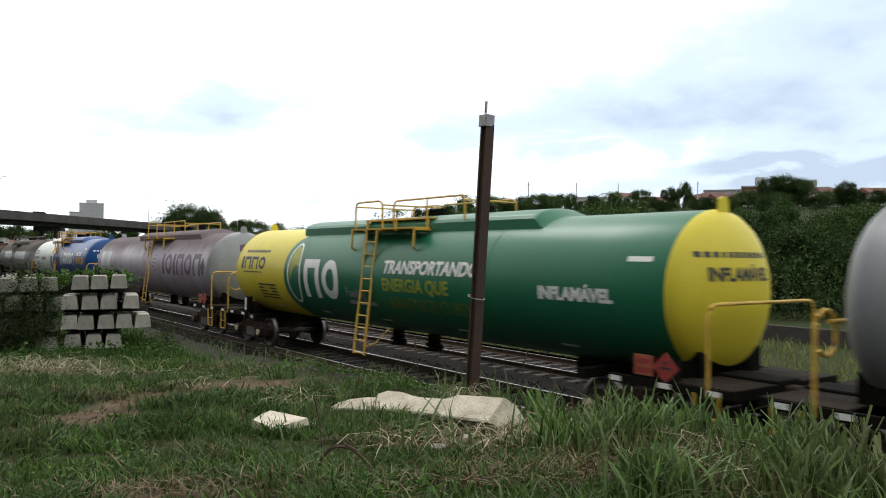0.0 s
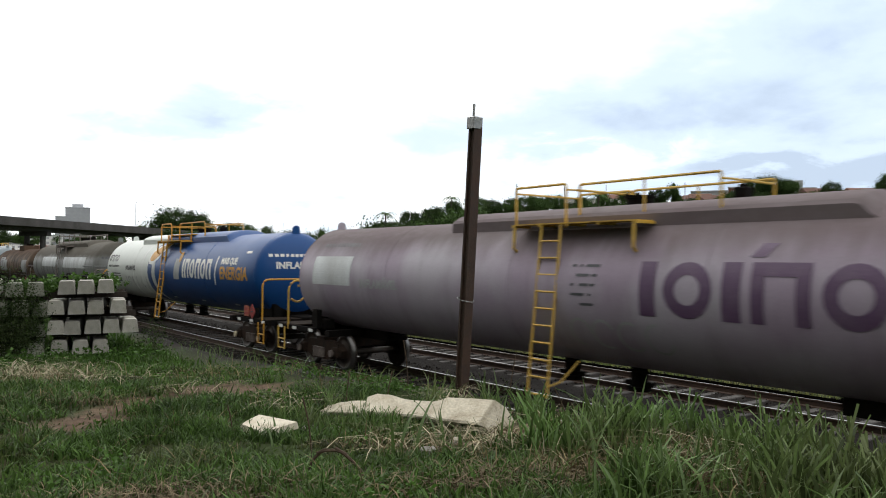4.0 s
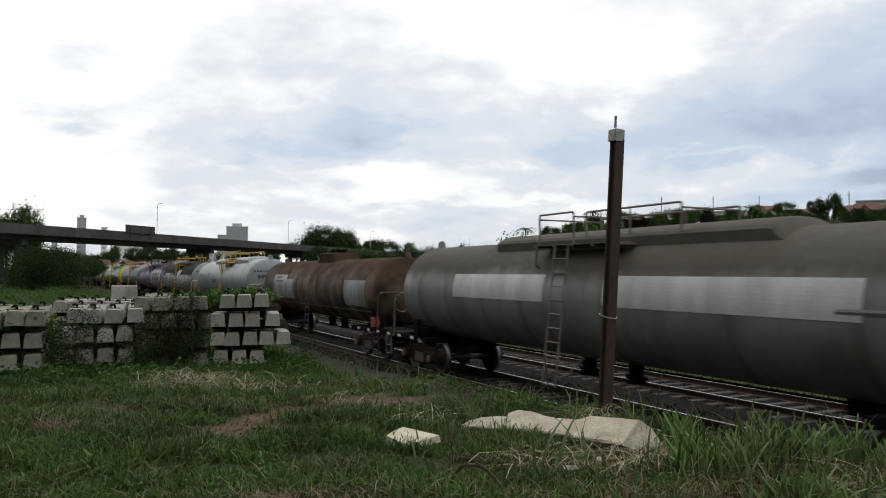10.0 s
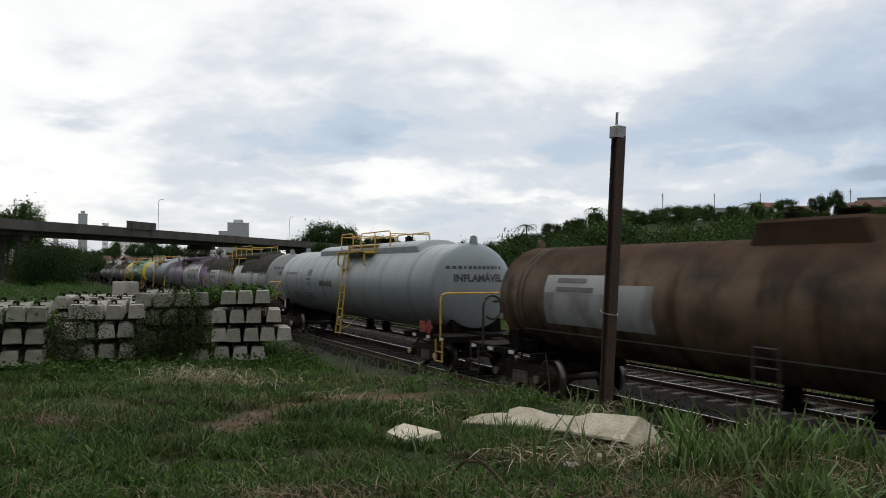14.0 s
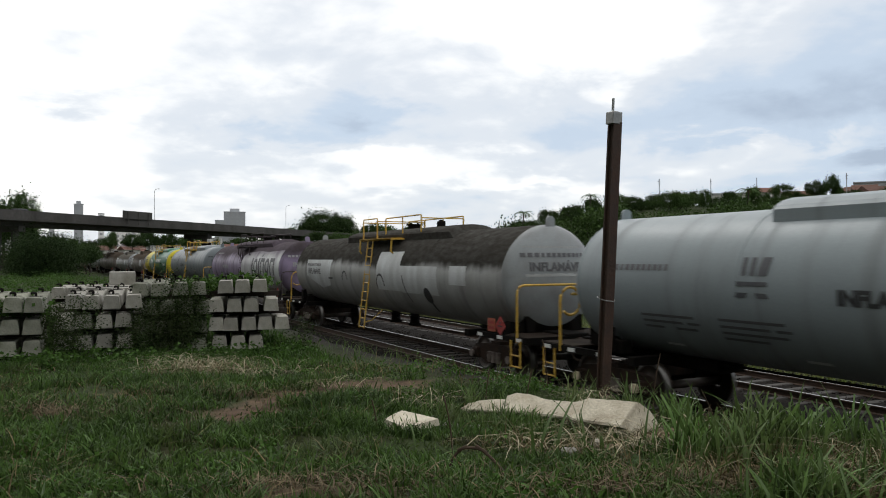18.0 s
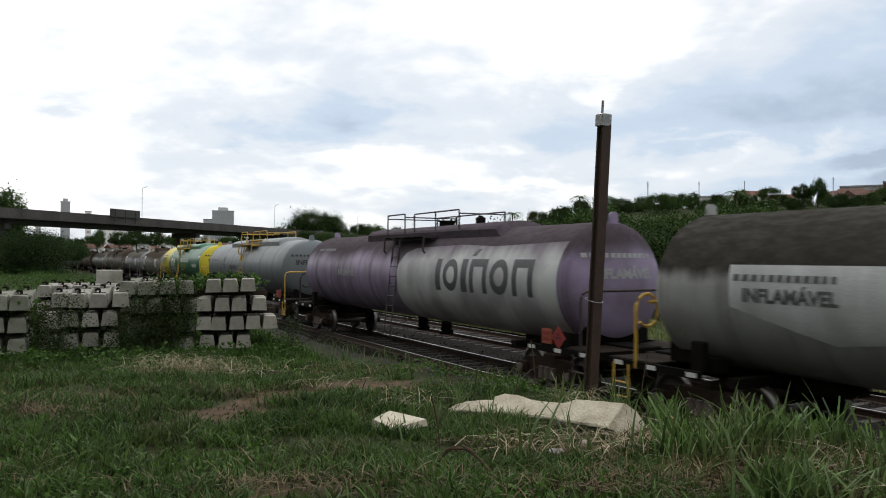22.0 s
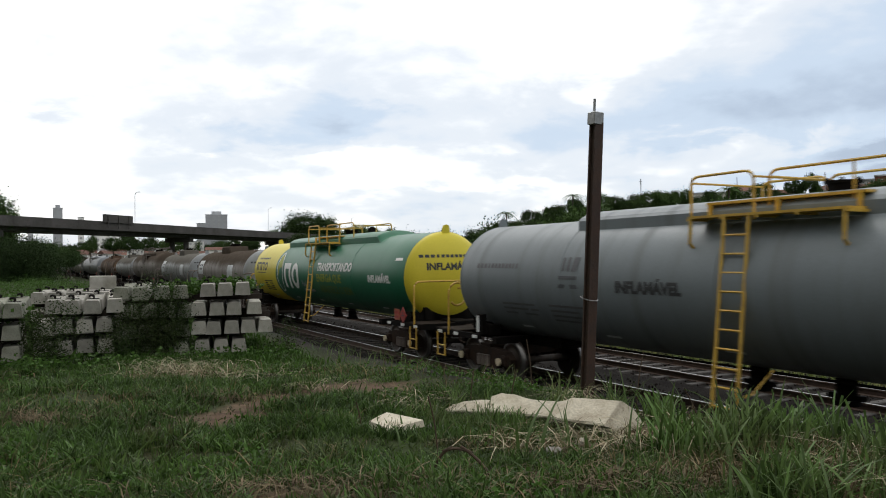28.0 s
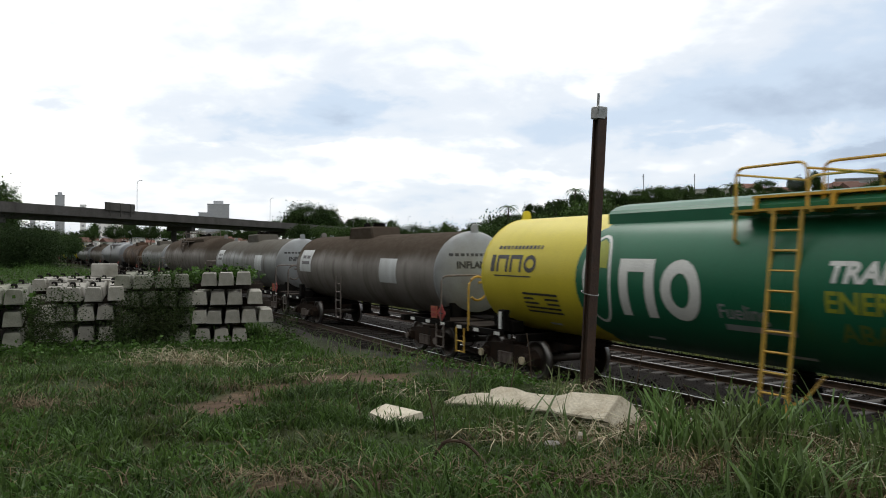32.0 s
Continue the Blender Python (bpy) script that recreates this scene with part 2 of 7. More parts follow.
M["soot_tank"] = tank_mat("soot_tank", (0.40, 0.415, 0.41), edge=0.30, soft=0.16, streak=0.3, rings=0.3, grime=(0.034, 0.031, 0.026), patch=(0.22, 0.215, 0.20), patch_amount=0.35)
M["stained_tank"] = tank_mat("stained_tank", (0.25, 0.268, 0.268), edge=0.52, soft=0.22, crown_amount=0.85, streak=0.35, rings=0.45, grime=(0.080, 0.068, 0.051), patch=(0.125, 0.122, 0.108), patch_amount=0.45, patch_scale=0.65)
M["rust_tank"] = tank_mat("rust_tank", (0.160, 0.108, 0.069), edge=0.72, soft=0.5, crown_amount=0.8, streak=0.75, rings=0.6, grime=(0.046, 0.029, 0.021), patch=(0.034, 0.024, 0.018), patch_amount=0.78, rough=0.6, patch_scale=1.1)
M["worn_tank"] = tank_mat("worn_tank", (0.22, 0.205, 0.185), edge=0.5, soft=0.3, streak=0.4, rings=0.4, grime=(0.07, 0.055, 0.042), rough=0.5, patch=(0.11, 0.095, 0.08), patch_amount=0.4)
M["end_grey"] = tank_mat("end_grey", (0.30, 0.325, 0.335), streak=0.3, rough=0.4, grime=(0.12, 0.11, 0.1), patch=(0.22, 0.22, 0.22), patch_amount=0.4, patch_scale=1.6)
M["white_paint"] = mat("white_paint", (0.74, 0.76, 0.74), 0.45, 0, (0.58, 0.6, 0.58), 2, 0.4)
M["worn_white"] = mat("worn_white", (0.62, 0.66, 0.67), 0.5, 0, (0.24, 0.24, 0.23), 1.4, 0.55, stretch=(1, 1, 0.3))
M["faded_silver"] = tank_mat("faded_silver", (0.62, 0.65, 0.645), edge=0.75, soft=0.3, streak=0.25, rings=0.2, grime=(0.14, 0.115, 0.15), patch=(0.31, 0.29, 0.33), patch_amount=0.5, patch_scale=0.9)
M["dull_white"] = mat("dull_white", (0.40, 0.42, 0.43), 0.55, 0, (0.24, 0.24, 0.23), 1.4, 0.6, stretch=(1, 1, 0.3))
M["rusted_white"] = mat("rusted_white", (0.34, 0.36, 0.37), 0.6, 0, (0.12, 0.105, 0.09), 1.7, 0.6, 30, 0.1, 0.05, stops=(0.44, 0.62), stretch=(1, 1, 0.5))
M["cream_paint"] = mat("cream_paint", (0.62, 0.55, 0.38), 0.6, 0, (0.35, 0.28, 0.18), 9, 0.5)
M["lime_paint"] = mat("lime_paint", (0.32, 0.36, 0.03), 0.5)
M["olive_paint"] = mat("olive_paint", (0.11, 0.17, 0.035), 0.5)
M["gold_paint"] = mat("gold_paint", (0.60, 0.30, 0.02), 0.45)
M["blue_paint"] = mat("blue_paint", (0.009, 0.060, 0.205), 0.4)
M["dark_paint"] = mat("dark_paint", (0.035, 0.037, 0.04), 0.5)
M["grey_paint"] = mat("grey_paint", (0.11, 0.11, 0.12), 0.5)
M["plum_paint"] = mat("plum_paint", (0.10, 0.055, 0.115), 0.5, 0, (0.14, 0.1, 0.15), 4, 0.5)
M["charcoal_paint"] = mat("charcoal_paint", (0.06, 0.065, 0.075), 0.5, 0, (0.11, 0.115, 0.12), 4, 0.5)
M["red_paint"] = mat("red_paint", (0.36, 0.035, 0.03), 0.6, 0, (0.14, 0.03, 0.025), 8, 0.6)
M["orange_paint"] = mat("orange_paint", (0.40, 0.10, 0.045), 0.6, 0, (0.16, 0.06, 0.035), 8, 0.6)
M["steel_black"] = mat("steel_black", (0.008, 0.0078, 0.0075), 0.85, 0, (0.016, 0.012, 0.009), 5, 0.5, spec=0.06)
M["frame_rust"] = mat("frame_rust", (0.026, 0.020, 0.016), 0.85, 0, (0.055, 0.032, 0.022), 5, 0.6, spec=0.15)
M["platform_rust"] = mat("platform_rust", (0.034, 0.026, 0.020), 0.9, 0, (0.016, 0.013, 0.011), 3, 0.7, spec=0.08)
M["wheel_steel"] = mat("wheel_steel", (0.05, 0.042, 0.036), 0.55, 0.4, (0.09, 0.06, 0.045), 6, 0.5)
M["tread_steel"] = mat("tread_steel", (0.22, 0.215, 0.21), 0.38, 0.9)
M["old_metal"] = mat("old_metal", (0.2, 0.17, 0.15), 0.6, 0.2, (0.08, 0.06, 0.05), 6, 0.6)
M["rail_side"] = mat("rail_side", (0.055, 0.036, 0.027), 0.75, 0.2, (0.09, 0.05, 0.03), 8, 0.5)
M["rail_head"] = mat("rail_head", (0.42, 0.41, 0.40), 0.38, 0.9, rough_var=0.05)
M["post_rust"] = mat("post_rust", (0.036, 0.021, 0.015), 0.7, 0.2, (0.068, 0.034, 0.021), 9, 0.6, bump=0.4)
M["galvanised"] = mat("galvanised", (0.32, 0.33, 0.33), 0.45, 0.6, (0.2, 0.2, 0.2), 12, 0.5)
M["concrete"] = mat("concrete", (0.420, 0.407, 0.370), 0.9, 0, (0.168, 0.160, 0.126), 2.6, 0.9, 60, 0.10, 0.4, per_piece=0.22)
M["slab_concrete"] = mat("slab_concrete", (0.530, 0.487, 0.385), 0.9, 0, (0.310, 0.262, 0.190), 4.5, 0.75, 38, 0.16, 0.3, stops=(0.42, 0.70))
M["track_concrete"] = mat("track_concrete", (0.043, 0.039, 0.035), 0.9, 0, (0.024, 0.021, 0.018), 4, 0.7, 60, 0.16, 0.4, per_piece=0.2)
M["wood_sleeper"] = mat("wood_sleeper", (0.040, 0.033, 0.028), 0.9, 0, (0.028, 0.022, 0.018), 5, 0.6, 30, 0.2, 0.5, per_piece=0.3, stretch=(1, 8, 1), spec=0.1)
M["bridge_concrete"] = mat("bridge_concrete", (0.085, 0.08, 0.075), 0.9, 0, (0.045, 0.042, 0.038), 0.5, 0.7, 3, 0.12, 0.2, stretch=(1, 1, 0.3), spec=0.2)
M["ballast"] = mat("ballast", (0.014, 0.012, 0.0105), 0.95, 0, (0.007, 0.006, 0.0055), 1.5, 0.7, 26, 0.5, 1.0, spec=0.05)
M["ballast_stone"] = mat("ballast_stone", (0.022, 0.019, 0.017), 0.95, 0, (0.010, 0.009, 0.008), 3, 0.6, per_piece=0.7, islands=True, spec=0.06)
M["bark"] = mat("bark", (0.06, 0.048, 0.036), 0.95, 0, (0.03, 0.025, 0.02), 6, 0.6, 20, 0.2, 0.6, stretch=(1, 1, 0.2))



# ---- building helpers ----
def mesh_from(name, bm, material=None, smooth=False):
    me = bpy.data.meshes.new(name)
    bm.to_mesh(me)
    bm.free()
    for m in (material if isinstance(material, (list, tuple)) else [material]):
        if m:
            me.materials.append(m)
    if smooth:
        me.polygons.foreach_set("use_smooth", [True] * len(me.polygons))
    return me


def put(name, me, parent=None, m=None, label=""):
    """One mesh object, under a thing where parent is given."""
    ob = new(name, me)
    if parent:
        ob.parent = parent
    if m is not None:
        ob.matrix_basis = m
    return tagged(ob, label) if label else ob


def part(name, bm, material, parent, label="", smooth=False):
    return put(name, mesh_from(name, bm, material, smooth), parent, None, label)


def thing(name, label, category, group="", kind="", m=None):
    ob = new(name)
    ob.empty_display_size = 0.3
    if m is not None:
        ob.matrix_basis = m
    return tagged(ob, label, category, group, kind)


def fast_mesh(name, verts, faces, material, smooth=False):
    """A mesh from arrays: verts (n, 3) and faces (m, k), all faces with k corners."""
    verts, faces = np.asarray(verts, dtype=np.float32), np.asarray(faces, dtype=np.int32)
    me = bpy.data.meshes.new(name)
    me.vertices.add(len(verts))
    me.vertices.foreach_set("co", verts.ravel())
    k = faces.shape[1]
    me.loops.add(faces.size)
    me.loops.foreach_set("vertex_index", faces.ravel())
    me.polygons.add(len(faces))
    me.polygons.foreach_set("loop_start", np.arange(0, faces.size, k, dtype=np.int32))
    me.polygons.foreach_set("use_smooth", np.full(len(faces), smooth))
    me.update(calc_edges=True)
    me.materials.append(material)
    return me


def box(bm, x0, x1, y0, y1, z0, z1, bevel=0.0):
    m = Matrix.Translation(((x0 + x1) / 2, (y0 + y1) / 2, (z0 + z1) / 2)) @ Matrix.Diagonal((x1 - x0, y1 - y0, z1 - z0, 1))
    vs = bmesh.ops.create_cube(bm, size=1, matrix=m)["verts"]
    if bevel:
        es = list({e for v in vs for e in v.link_edges})
        bmesh.ops.bevel(bm, geom=es, offset=bevel, segments=1, affect="EDGES")
    return vs


def tube(bm, pts, r, sides=6):
    """A pipe along a line of points."""
    pts = [Vector(p) for p in pts]
    rings = []
    for i, p in enumerate(pts):
        a, b = pts[max(i - 1, 0)], pts[min(i + 1, len(pts) - 1)]
        d = (b - a).normalized()
        side = d.cross(Vector((0, 0, 1)) if abs(d.z) < 0.9 else Vector((0, 1, 0))).normalized()
        top = side.cross(d)
        rings.append([bm.verts.new(p + r * (math.cos(k * math.tau / sides) * side + math.sin(k * math.tau / sides) * top)) for k in range(sides)])
    for a, b in zip(rings, rings[1:]):
        for k in range(sides):
            bm.faces.new((a[k], a[(k + 1) % sides], b[(k + 1) % sides], b[k]))
    bm.faces.new(rings[0][::-1])
    bm.faces.new(rings[-1])


def bent(pts, r=0.12, n=4):
    """The line with its corners rounded."""
    pts = [Vector(p) for p in pts]
    line = [pts[0]]
    for a, b, c in zip(pts, pts[1:], pts[2:]):
        p, q = b + (a - b).normalized() * r, b + (c - b).normalized() * r
        line += [p.lerp(b, i / n).lerp(b.lerp(q, i / n), i / n) for i in range(n + 1)]
    return line + [pts[-1]]


def cylinder(bm, centre, axis, r, depth, sides=16, r2=None):
    rot = Vector((0, 0, 1)).rotation_difference(Vector(axis)).to_matrix().to_4x4()
    bmesh.ops.create_cone(bm, cap_ends=True, segments=sides, radius1=r, radius2=r if r2 is None else r2, depth=depth, matrix=Matrix.Translation(centre) @ rot)


def sweep(bm, profile, stations, place):
    """A closed outline of (across, up) carried along the stations; place(s, across, up) gives the point."""
    rings = [[bm.verts.new(place(s, a, z)) for a, z in profile] for s in stations]
    k = len(profile)
    for a, b in zip(rings, rings[1:]):
        for i in range(k):
            bm.faces.new((a[i], b[i], b[(i + 1) % k], a[(i + 1) % k]))
    bm.faces.new(rings[0])
    bm.faces.new(rings[-1][::-1])
    bmesh.ops.recalc_face_normals(bm, faces=bm.faces[:])


# ---- the line of the track ----
def track(s, across=0.0, z=0.0):
    """The point s metres along, across to the far side of the track's centre; and the way that the track runs there."""
    s, across = float(s), float(across)
    q = max(s - BEND_S, 0.0)
    th = BEND * q
    along = min(s, BEND_S) + math.sin(th) / BEND
    off = TRACK_P - (1 - math.cos(th)) / BEND
    u, n = U * math.cos(th) - N * math.sin(th), N * math.cos(th) + U * math.sin(th)
    p = along * U + off * N + across * n
    return Vector((p.x, p.y, z)), u


def smooth(a, b, v):
    x = min(max((v - a) / (b - a), 0.0), 1.0)
    return x * x * (3 - 2 * x)


def height(x, y):
    """The lie of the land."""
    s, p = x * U.x + y * U.y, x * N.x + y * N.y
    if s > BEND_S:
        p += (s - BEND_S) ** 2 * BEND / 2
    r, az = math.hypot(x, y), math.degrees(math.atan2(x, y))
    bumps = noise.noise((x * 0.35, y * 0.35, 0.3)) * 0.10 + noise.noise((x * 1.3, y * 1.3, 7.0)) * 0.045 if r < 60 else 0
    lip = 0.25 * smooth(3.0, 5.0, p) * (1 - smooth(5.0, 6.5, p)) * smooth(2, 14, az) if r < 30 else 0
    near = 1.40 + bumps - 0.22 * smooth(8, 15, r) * smooth(-2, 8, -az) + lip * 0.3
    near -= 0.13 * (1 - smooth(0.5, 1.0, math.hypot((x - 1.0) / 1.9, (y - 7.3) / 1.2))) + 0.09 * (1 - smooth(0.4, 1.0, math.hypot((x - 1.7) / 0.8, (y - 6.7) / 0.5)))
    fall = smooth(4.9, 8.3, p)
    z = near * (1 - fall) - 0.62 * fall
    if p > 17:
        z = -0.62 + smooth(17.0, 20.5, p) * (0.25 + bumps)
        if y > 0:
            hill = smooth(62, 290, r) * (4.0 + 17.0 * smooth(0, 16, az) * (1 - smooth(75, 120, az)))
            z += hill + smooth(400, 1500, r) * 6
    if p < 17 and y > 300:
        z += 17.0 * smooth(420, 1000, r) * smooth(4, 9, -az)
    # unseen banks added behind the viewer and beyond the passed line, blocking low sky
    return z + 18.0 * smooth(4, 30, -p) * (1 - smooth(5, 32, s)) + 14.0 * smooth(22, 48, p) * (1 - smooth(-28, 2, s))


def spaced(lo, hi, fine_lo, fine_hi, step, grow):
    mid = list(np.arange(fine_lo, fine_hi + step / 2, step))
    d, v = step, mid[-1]
    while v < hi:
        d *= grow
        v += d
        mid.append(v)
    d, v = step, mid[0]
    while v > lo:
        d *= grow
        v -= d
        mid.insert(0, v)
    return mid


def soil_at(x, y):
    """Where the turf is worn through to red earth: 0 to 1."""
    n = noise.noise((x * 1.1, y * 1.1, 2.0)) * 0.5 + noise.noise((x * 3.1, y * 3.1, 5.0)) * 0.55 + noise.noise((x * 8.0, y * 8.0, 1.0)) * 0.3 - 0.1
    best = 0.0
    # a worn path and a few bare spots
    for cx, cy, rx, ry, rot in ((-2.0, 7.6, 0.65, 0.36, 0.95), (-1.55, 8.6, 0.8, 0.34, 1.15), (-0.75, 9.5, 0.7, 0.42, 0.1), (-0.9, 4.95, 0.7, 0.14, 0.05), (1.2, 6.35, 0.7, 0.25, -0.2), (2.1, 6.75, 0.35, 0.35, 0.1), (2.9, 4.9, 0.7, 0.2, 0.2), (-3.6, 7.5, 0.3, 0.2, 0.3)):
        dx, dy = x - cx, y - cy
        a, b = dx * math.cos(rot) + dy * math.sin(rot), -dx * math.sin(rot) + dy * math.cos(rot)
        best = max(best, 1.5 - math.hypot(a / rx, b / ry) + n)
    return min(max(best * 1.6, 0.0), 1.0)


xs, ys = spaced(-1600, 1600, -14, 16, 0.2, 1.13), spaced(-900, 2600, -2, 30, 0.2, 1.13)
verts = [(x, y, height(x, y)) for y in ys for x in xs]
w = len(xs)
faces = [(j * w + i, j * w + i + 1, (j + 1) * w + i + 1, (j + 1) * w + i) for j in range(len(ys) - 1) for i in range(w - 1)]

M["turf"] = mat("turf", (0.023, 0.041, 0.010), 0.95, 0, (0.038, 0.031, 0.016), 0.9, 0.7, 22, 0.4, 0.9, spec=0.1)
t = M["turf"].node_tree
attr = t.nodes.new("ShaderNodeAttribute")
attr.attribute_name = "soil"
earth = t.nodes.new("ShaderNodeTexNoise")
earth.inputs["Scale"].default_value, earth.inputs["Detail"].default_value = 9, 8
ramp = t.nodes.new("ShaderNodeValToRGB")
ramp.color_ramp.elements[0].position, ramp.color_ramp.elements[0].color = 0.35, (0.058, 0.036, 0.024, 1)
ramp.color_ramp.elements[1].position, ramp.color_ramp.elements[1].color = 0.7, (0.135, 0.092, 0.062, 1)
co = t.nodes.new("ShaderNodeTexCoord")
t.links.new(co.outputs["Object"], earth.inputs["Vector"])
t.links.new(earth.outputs["Fac"], ramp.inputs[0])
mx = t.nodes.new("ShaderNodeMix")
mx.data_type = "RGBA"
bsdf = t.nodes["Principled BSDF"]
t.links.new(attr.outputs["Fac"], mx.inputs[0])
t.links.new(bsdf.inputs["Base Color"].links[0].from_socket, mx.inputs[6])
t.links.new(ramp.outputs[0], mx.inputs[7])
t.links.new(mx.outputs[2], bsdf.inputs["Base Color"])

cinder = t.nodes.new("ShaderNodeAttribute")
cinder.attribute_name = "cinder"
dark = t.nodes.new("ShaderNodeMix")
dark.data_type = "RGBA"
t.links.new(cinder.outputs["Fac"], dark.inputs[0])
t.links.new(mx.outputs[2], dark.inputs[6])
dark.inputs[7].default_value = (0.013, 0.011, 0.009, 1)
t.links.new(dark.outputs[2], bsdf.inputs["Base Color"])


def cinder_at(x, y):
    """Dark cinders on the slope down to the line."""
    q = x * N.x + y * N.y
    return smooth(4.4, 5.3, q - 0.95 * smooth(1, 11, math.degrees(math.atan2(x, y))) - 0.5 * noise.noise((x * 0.9, y * 0.9, 3.0))) * (1 - smooth(16.6, 17.1, q))


ground_mesh = fast_mesh("ground", verts, faces, M["turf"], True)
ground_mesh.attributes.new("soil", "FLOAT", "POINT").data.foreach_set("value", [soil_at(x, y) if abs(x) < 8 and 2 < y < 14 else 0.0 for x, y, z in verts])
ground_mesh.attributes.new("cinder", "FLOAT", "POINT").data.foreach_set("value", [cinder_at(x, y) if abs(x) < 90 and -40 < y < 110 else 0.0 for x, y, z in verts])
tagged(new("ground", ground_mesh), "grassy ground with worn red earth beside the railway", "ground", kind="structure")

# ---- the permanent way ----
STATIONS = list(np.arange(-60, 80, 10.0)) + list(np.arange(80, 330, 10.0))
SECOND = 4.25


def way(s, a, z):
    return track(s, a, z)[0]


bm = bmesh.new()
sweep(bm, [(-3.3, -0.62), (-2.1, -0.21), (-1.4, -0.17), (1.4, -0.17), (2.12, -0.25), (SECOND - 1.4, -0.17), (SECOND + 1.4, -0.17), (SECOND + 1.65, -0.2), (SECOND + 2.3, -0.6), (0, -1.0)], STATIONS, way)
bed = tagged(put("ballast_bed", mesh_from("ballast_bed", bm, M["ballast"])), "dark crushed stone ballast under two railway tracks", "ballast", kind="structure")

RAIL = [(-0.07, -0.17), (0.07, -0.17), (0.07, -0.155), (0.012, -0.135), (0.012, -0.045), (0.036, -0.034), (0.036, -0.006), (0.03, 0.0), (-0.03, 0.0), (-0.036, -0.006), (-0.036, -0.034), (-0.012, -0.045), (-0.012, -0.135), (-0.07, -0.155)]
for centre, what in ((0.0, "near"), (SECOND, "far")):
    line = thing("railway_track", "broad-gauge steel railway track on sleepers in dark ballast", "railway track", "tracks", "structure")
    for side in (-0.835, 0.835):
        bm = bmesh.new()
        sweep(bm, [(centre + side + a, z) for a, z in RAIL], STATIONS, way)
        for f in bm.faces:
            f.material_index = int(f.normal.z > 0.9 and f.calc_center_median().z > -0.004)
        part("rail", bm, [M["rail_side"], M["rail_head"]], line)
    bm = bmesh.new()
    box(bm, -0.11, 0.11, -1.38, 1.38, -0.30, -0.155, 0.02)
    near_sleeper = mesh_from("sleeper", bm, M["wood_sleeper"] if centre == 0 else M["track_concrete"])
    rng = random.Random(int(centre) + 4)
    rest = bmesh.new()
    s = -20.0
    while s < 250:
        p, u = track(s, centre, rng.uniform(-0.012, 0.012))
        m = Matrix.Translation(p) @ pose(0, 0, 0, 0, 0, math.degrees(math.atan2(u.y, u.x)) + rng.uniform(-1, 1))
        if 2 < s < 75:
            put("sleeper", near_sleeper, line, m)
        elif s < 140:
            for v in box(rest, -0.11, 0.11, -1.38, 1.38, -0.30, -0.155):
                v.co = m @ v.co
        s += 0.61
    tagged(part("far_sleepers", rest, M["track_concrete"], line), kind="stuff")

# loose stones on the bed
rng = np.random.default_rng(5)
n = 16000
ss, aa = rng.uniform(3, 62, n) ** 1.0, rng.uniform(-3.1, SECOND + 2.6, n)
base = np.array([(1, 0, 0), (-0.5, 0.87, 0), (-0.5, -0.87, 0), (0, 0, 0.9), (0, 0, -0.4)])
tri = np.array([(0, 1, 3), (1, 2, 3), (2, 0, 3), (1, 0, 4), (2, 1, 4), (0, 2, 4)])
vs = np.empty((n, 5, 3))
for i in range(n):
    a = aa[i]
    z = -0.17 if -1.4 < a < SECOND + 1.4 else -0.2
    if a < -2.1:
        z = -0.21 - (-2.1 - a) * 0.34
    if a < -1.4 and a > -2.1:
        z = -0.19
    if 1.4 < a < SECOND - 1.4:
        z = -0.22
    p, _ = track(ss[i], a, z)
    ang = rng.uniform(0, math.tau)
    rot = np.array([(math.cos(ang), -math.sin(ang), 0), (math.sin(ang), math.cos(ang), 0), (0, 0, 1)])
    vs[i] = (base * rng.uniform(0.018, 0.05, 3)) @ rot.T + np.array(p)
fs = tri[None] + (np.arange(n) * 5)[:, None, None]
tagged(new("ballast_stones", fast_mesh("ballast_stones", vs.reshape(-1, 3), fs.reshape(-1, 3), M["ballast_stone"])), "loose dark crushed stones along the tracks", "gravel", kind="stuff")



# ---- the tank wagons ----
TANK_R, TANK_Z, DISH = 1.36, 2.39, 0.5
CACHE = {}


def cached(key, build):
    if key not in CACHE:
        CACHE[key] = build()
    return CACHE[key]


def lettering(text, size, shear=0.0, bold=0.0):
    """A flat bmesh of the text, centred, its capitals size metres high."""
    cu = bpy.data.curves.new("lettering", "FONT")
    cu.body, cu.size, cu.align_x, cu.align_y, cu.shear, cu.offset, cu.resolution_u = text, size / 0.70, "CENTER", "CENTER", shear, bold, 3
    ob = new("lettering", cu)
    me = bpy.data.meshes.new_from_object(ob)
    bpy.data.objects.remove(ob)
    bm = bmesh.new()
    bm.from_mesh(me)
    bpy.data.meshes.remove(me)
    return bm


def flat_shape(*outlines):
    bm = bmesh.new()
    for pts in outlines:
        bm.faces.new([bm.verts.new((x, y, 0)) for x, y in pts])
    return bm


def rect(cx, cy, w, h, lean=0.0):
    return [(cx - w / 2 - lean * h / 2, cy - h / 2), (cx + w / 2 - lean * h / 2, cy - h / 2), (cx + w / 2 + lean * h / 2, cy + h / 2), (cx - w / 2 + lean * h / 2, cy + h / 2)]


def oval(cx, cy, rx, ry, n=24, a0=0.0, a1=math.tau):
    return [(cx + rx * math.cos(a0 + (a1 - a0) * i / n), cy + ry * math.sin(a0 + (a1 - a0) * i / n)) for i in range(n + (a1 - a0 < 6.28))]


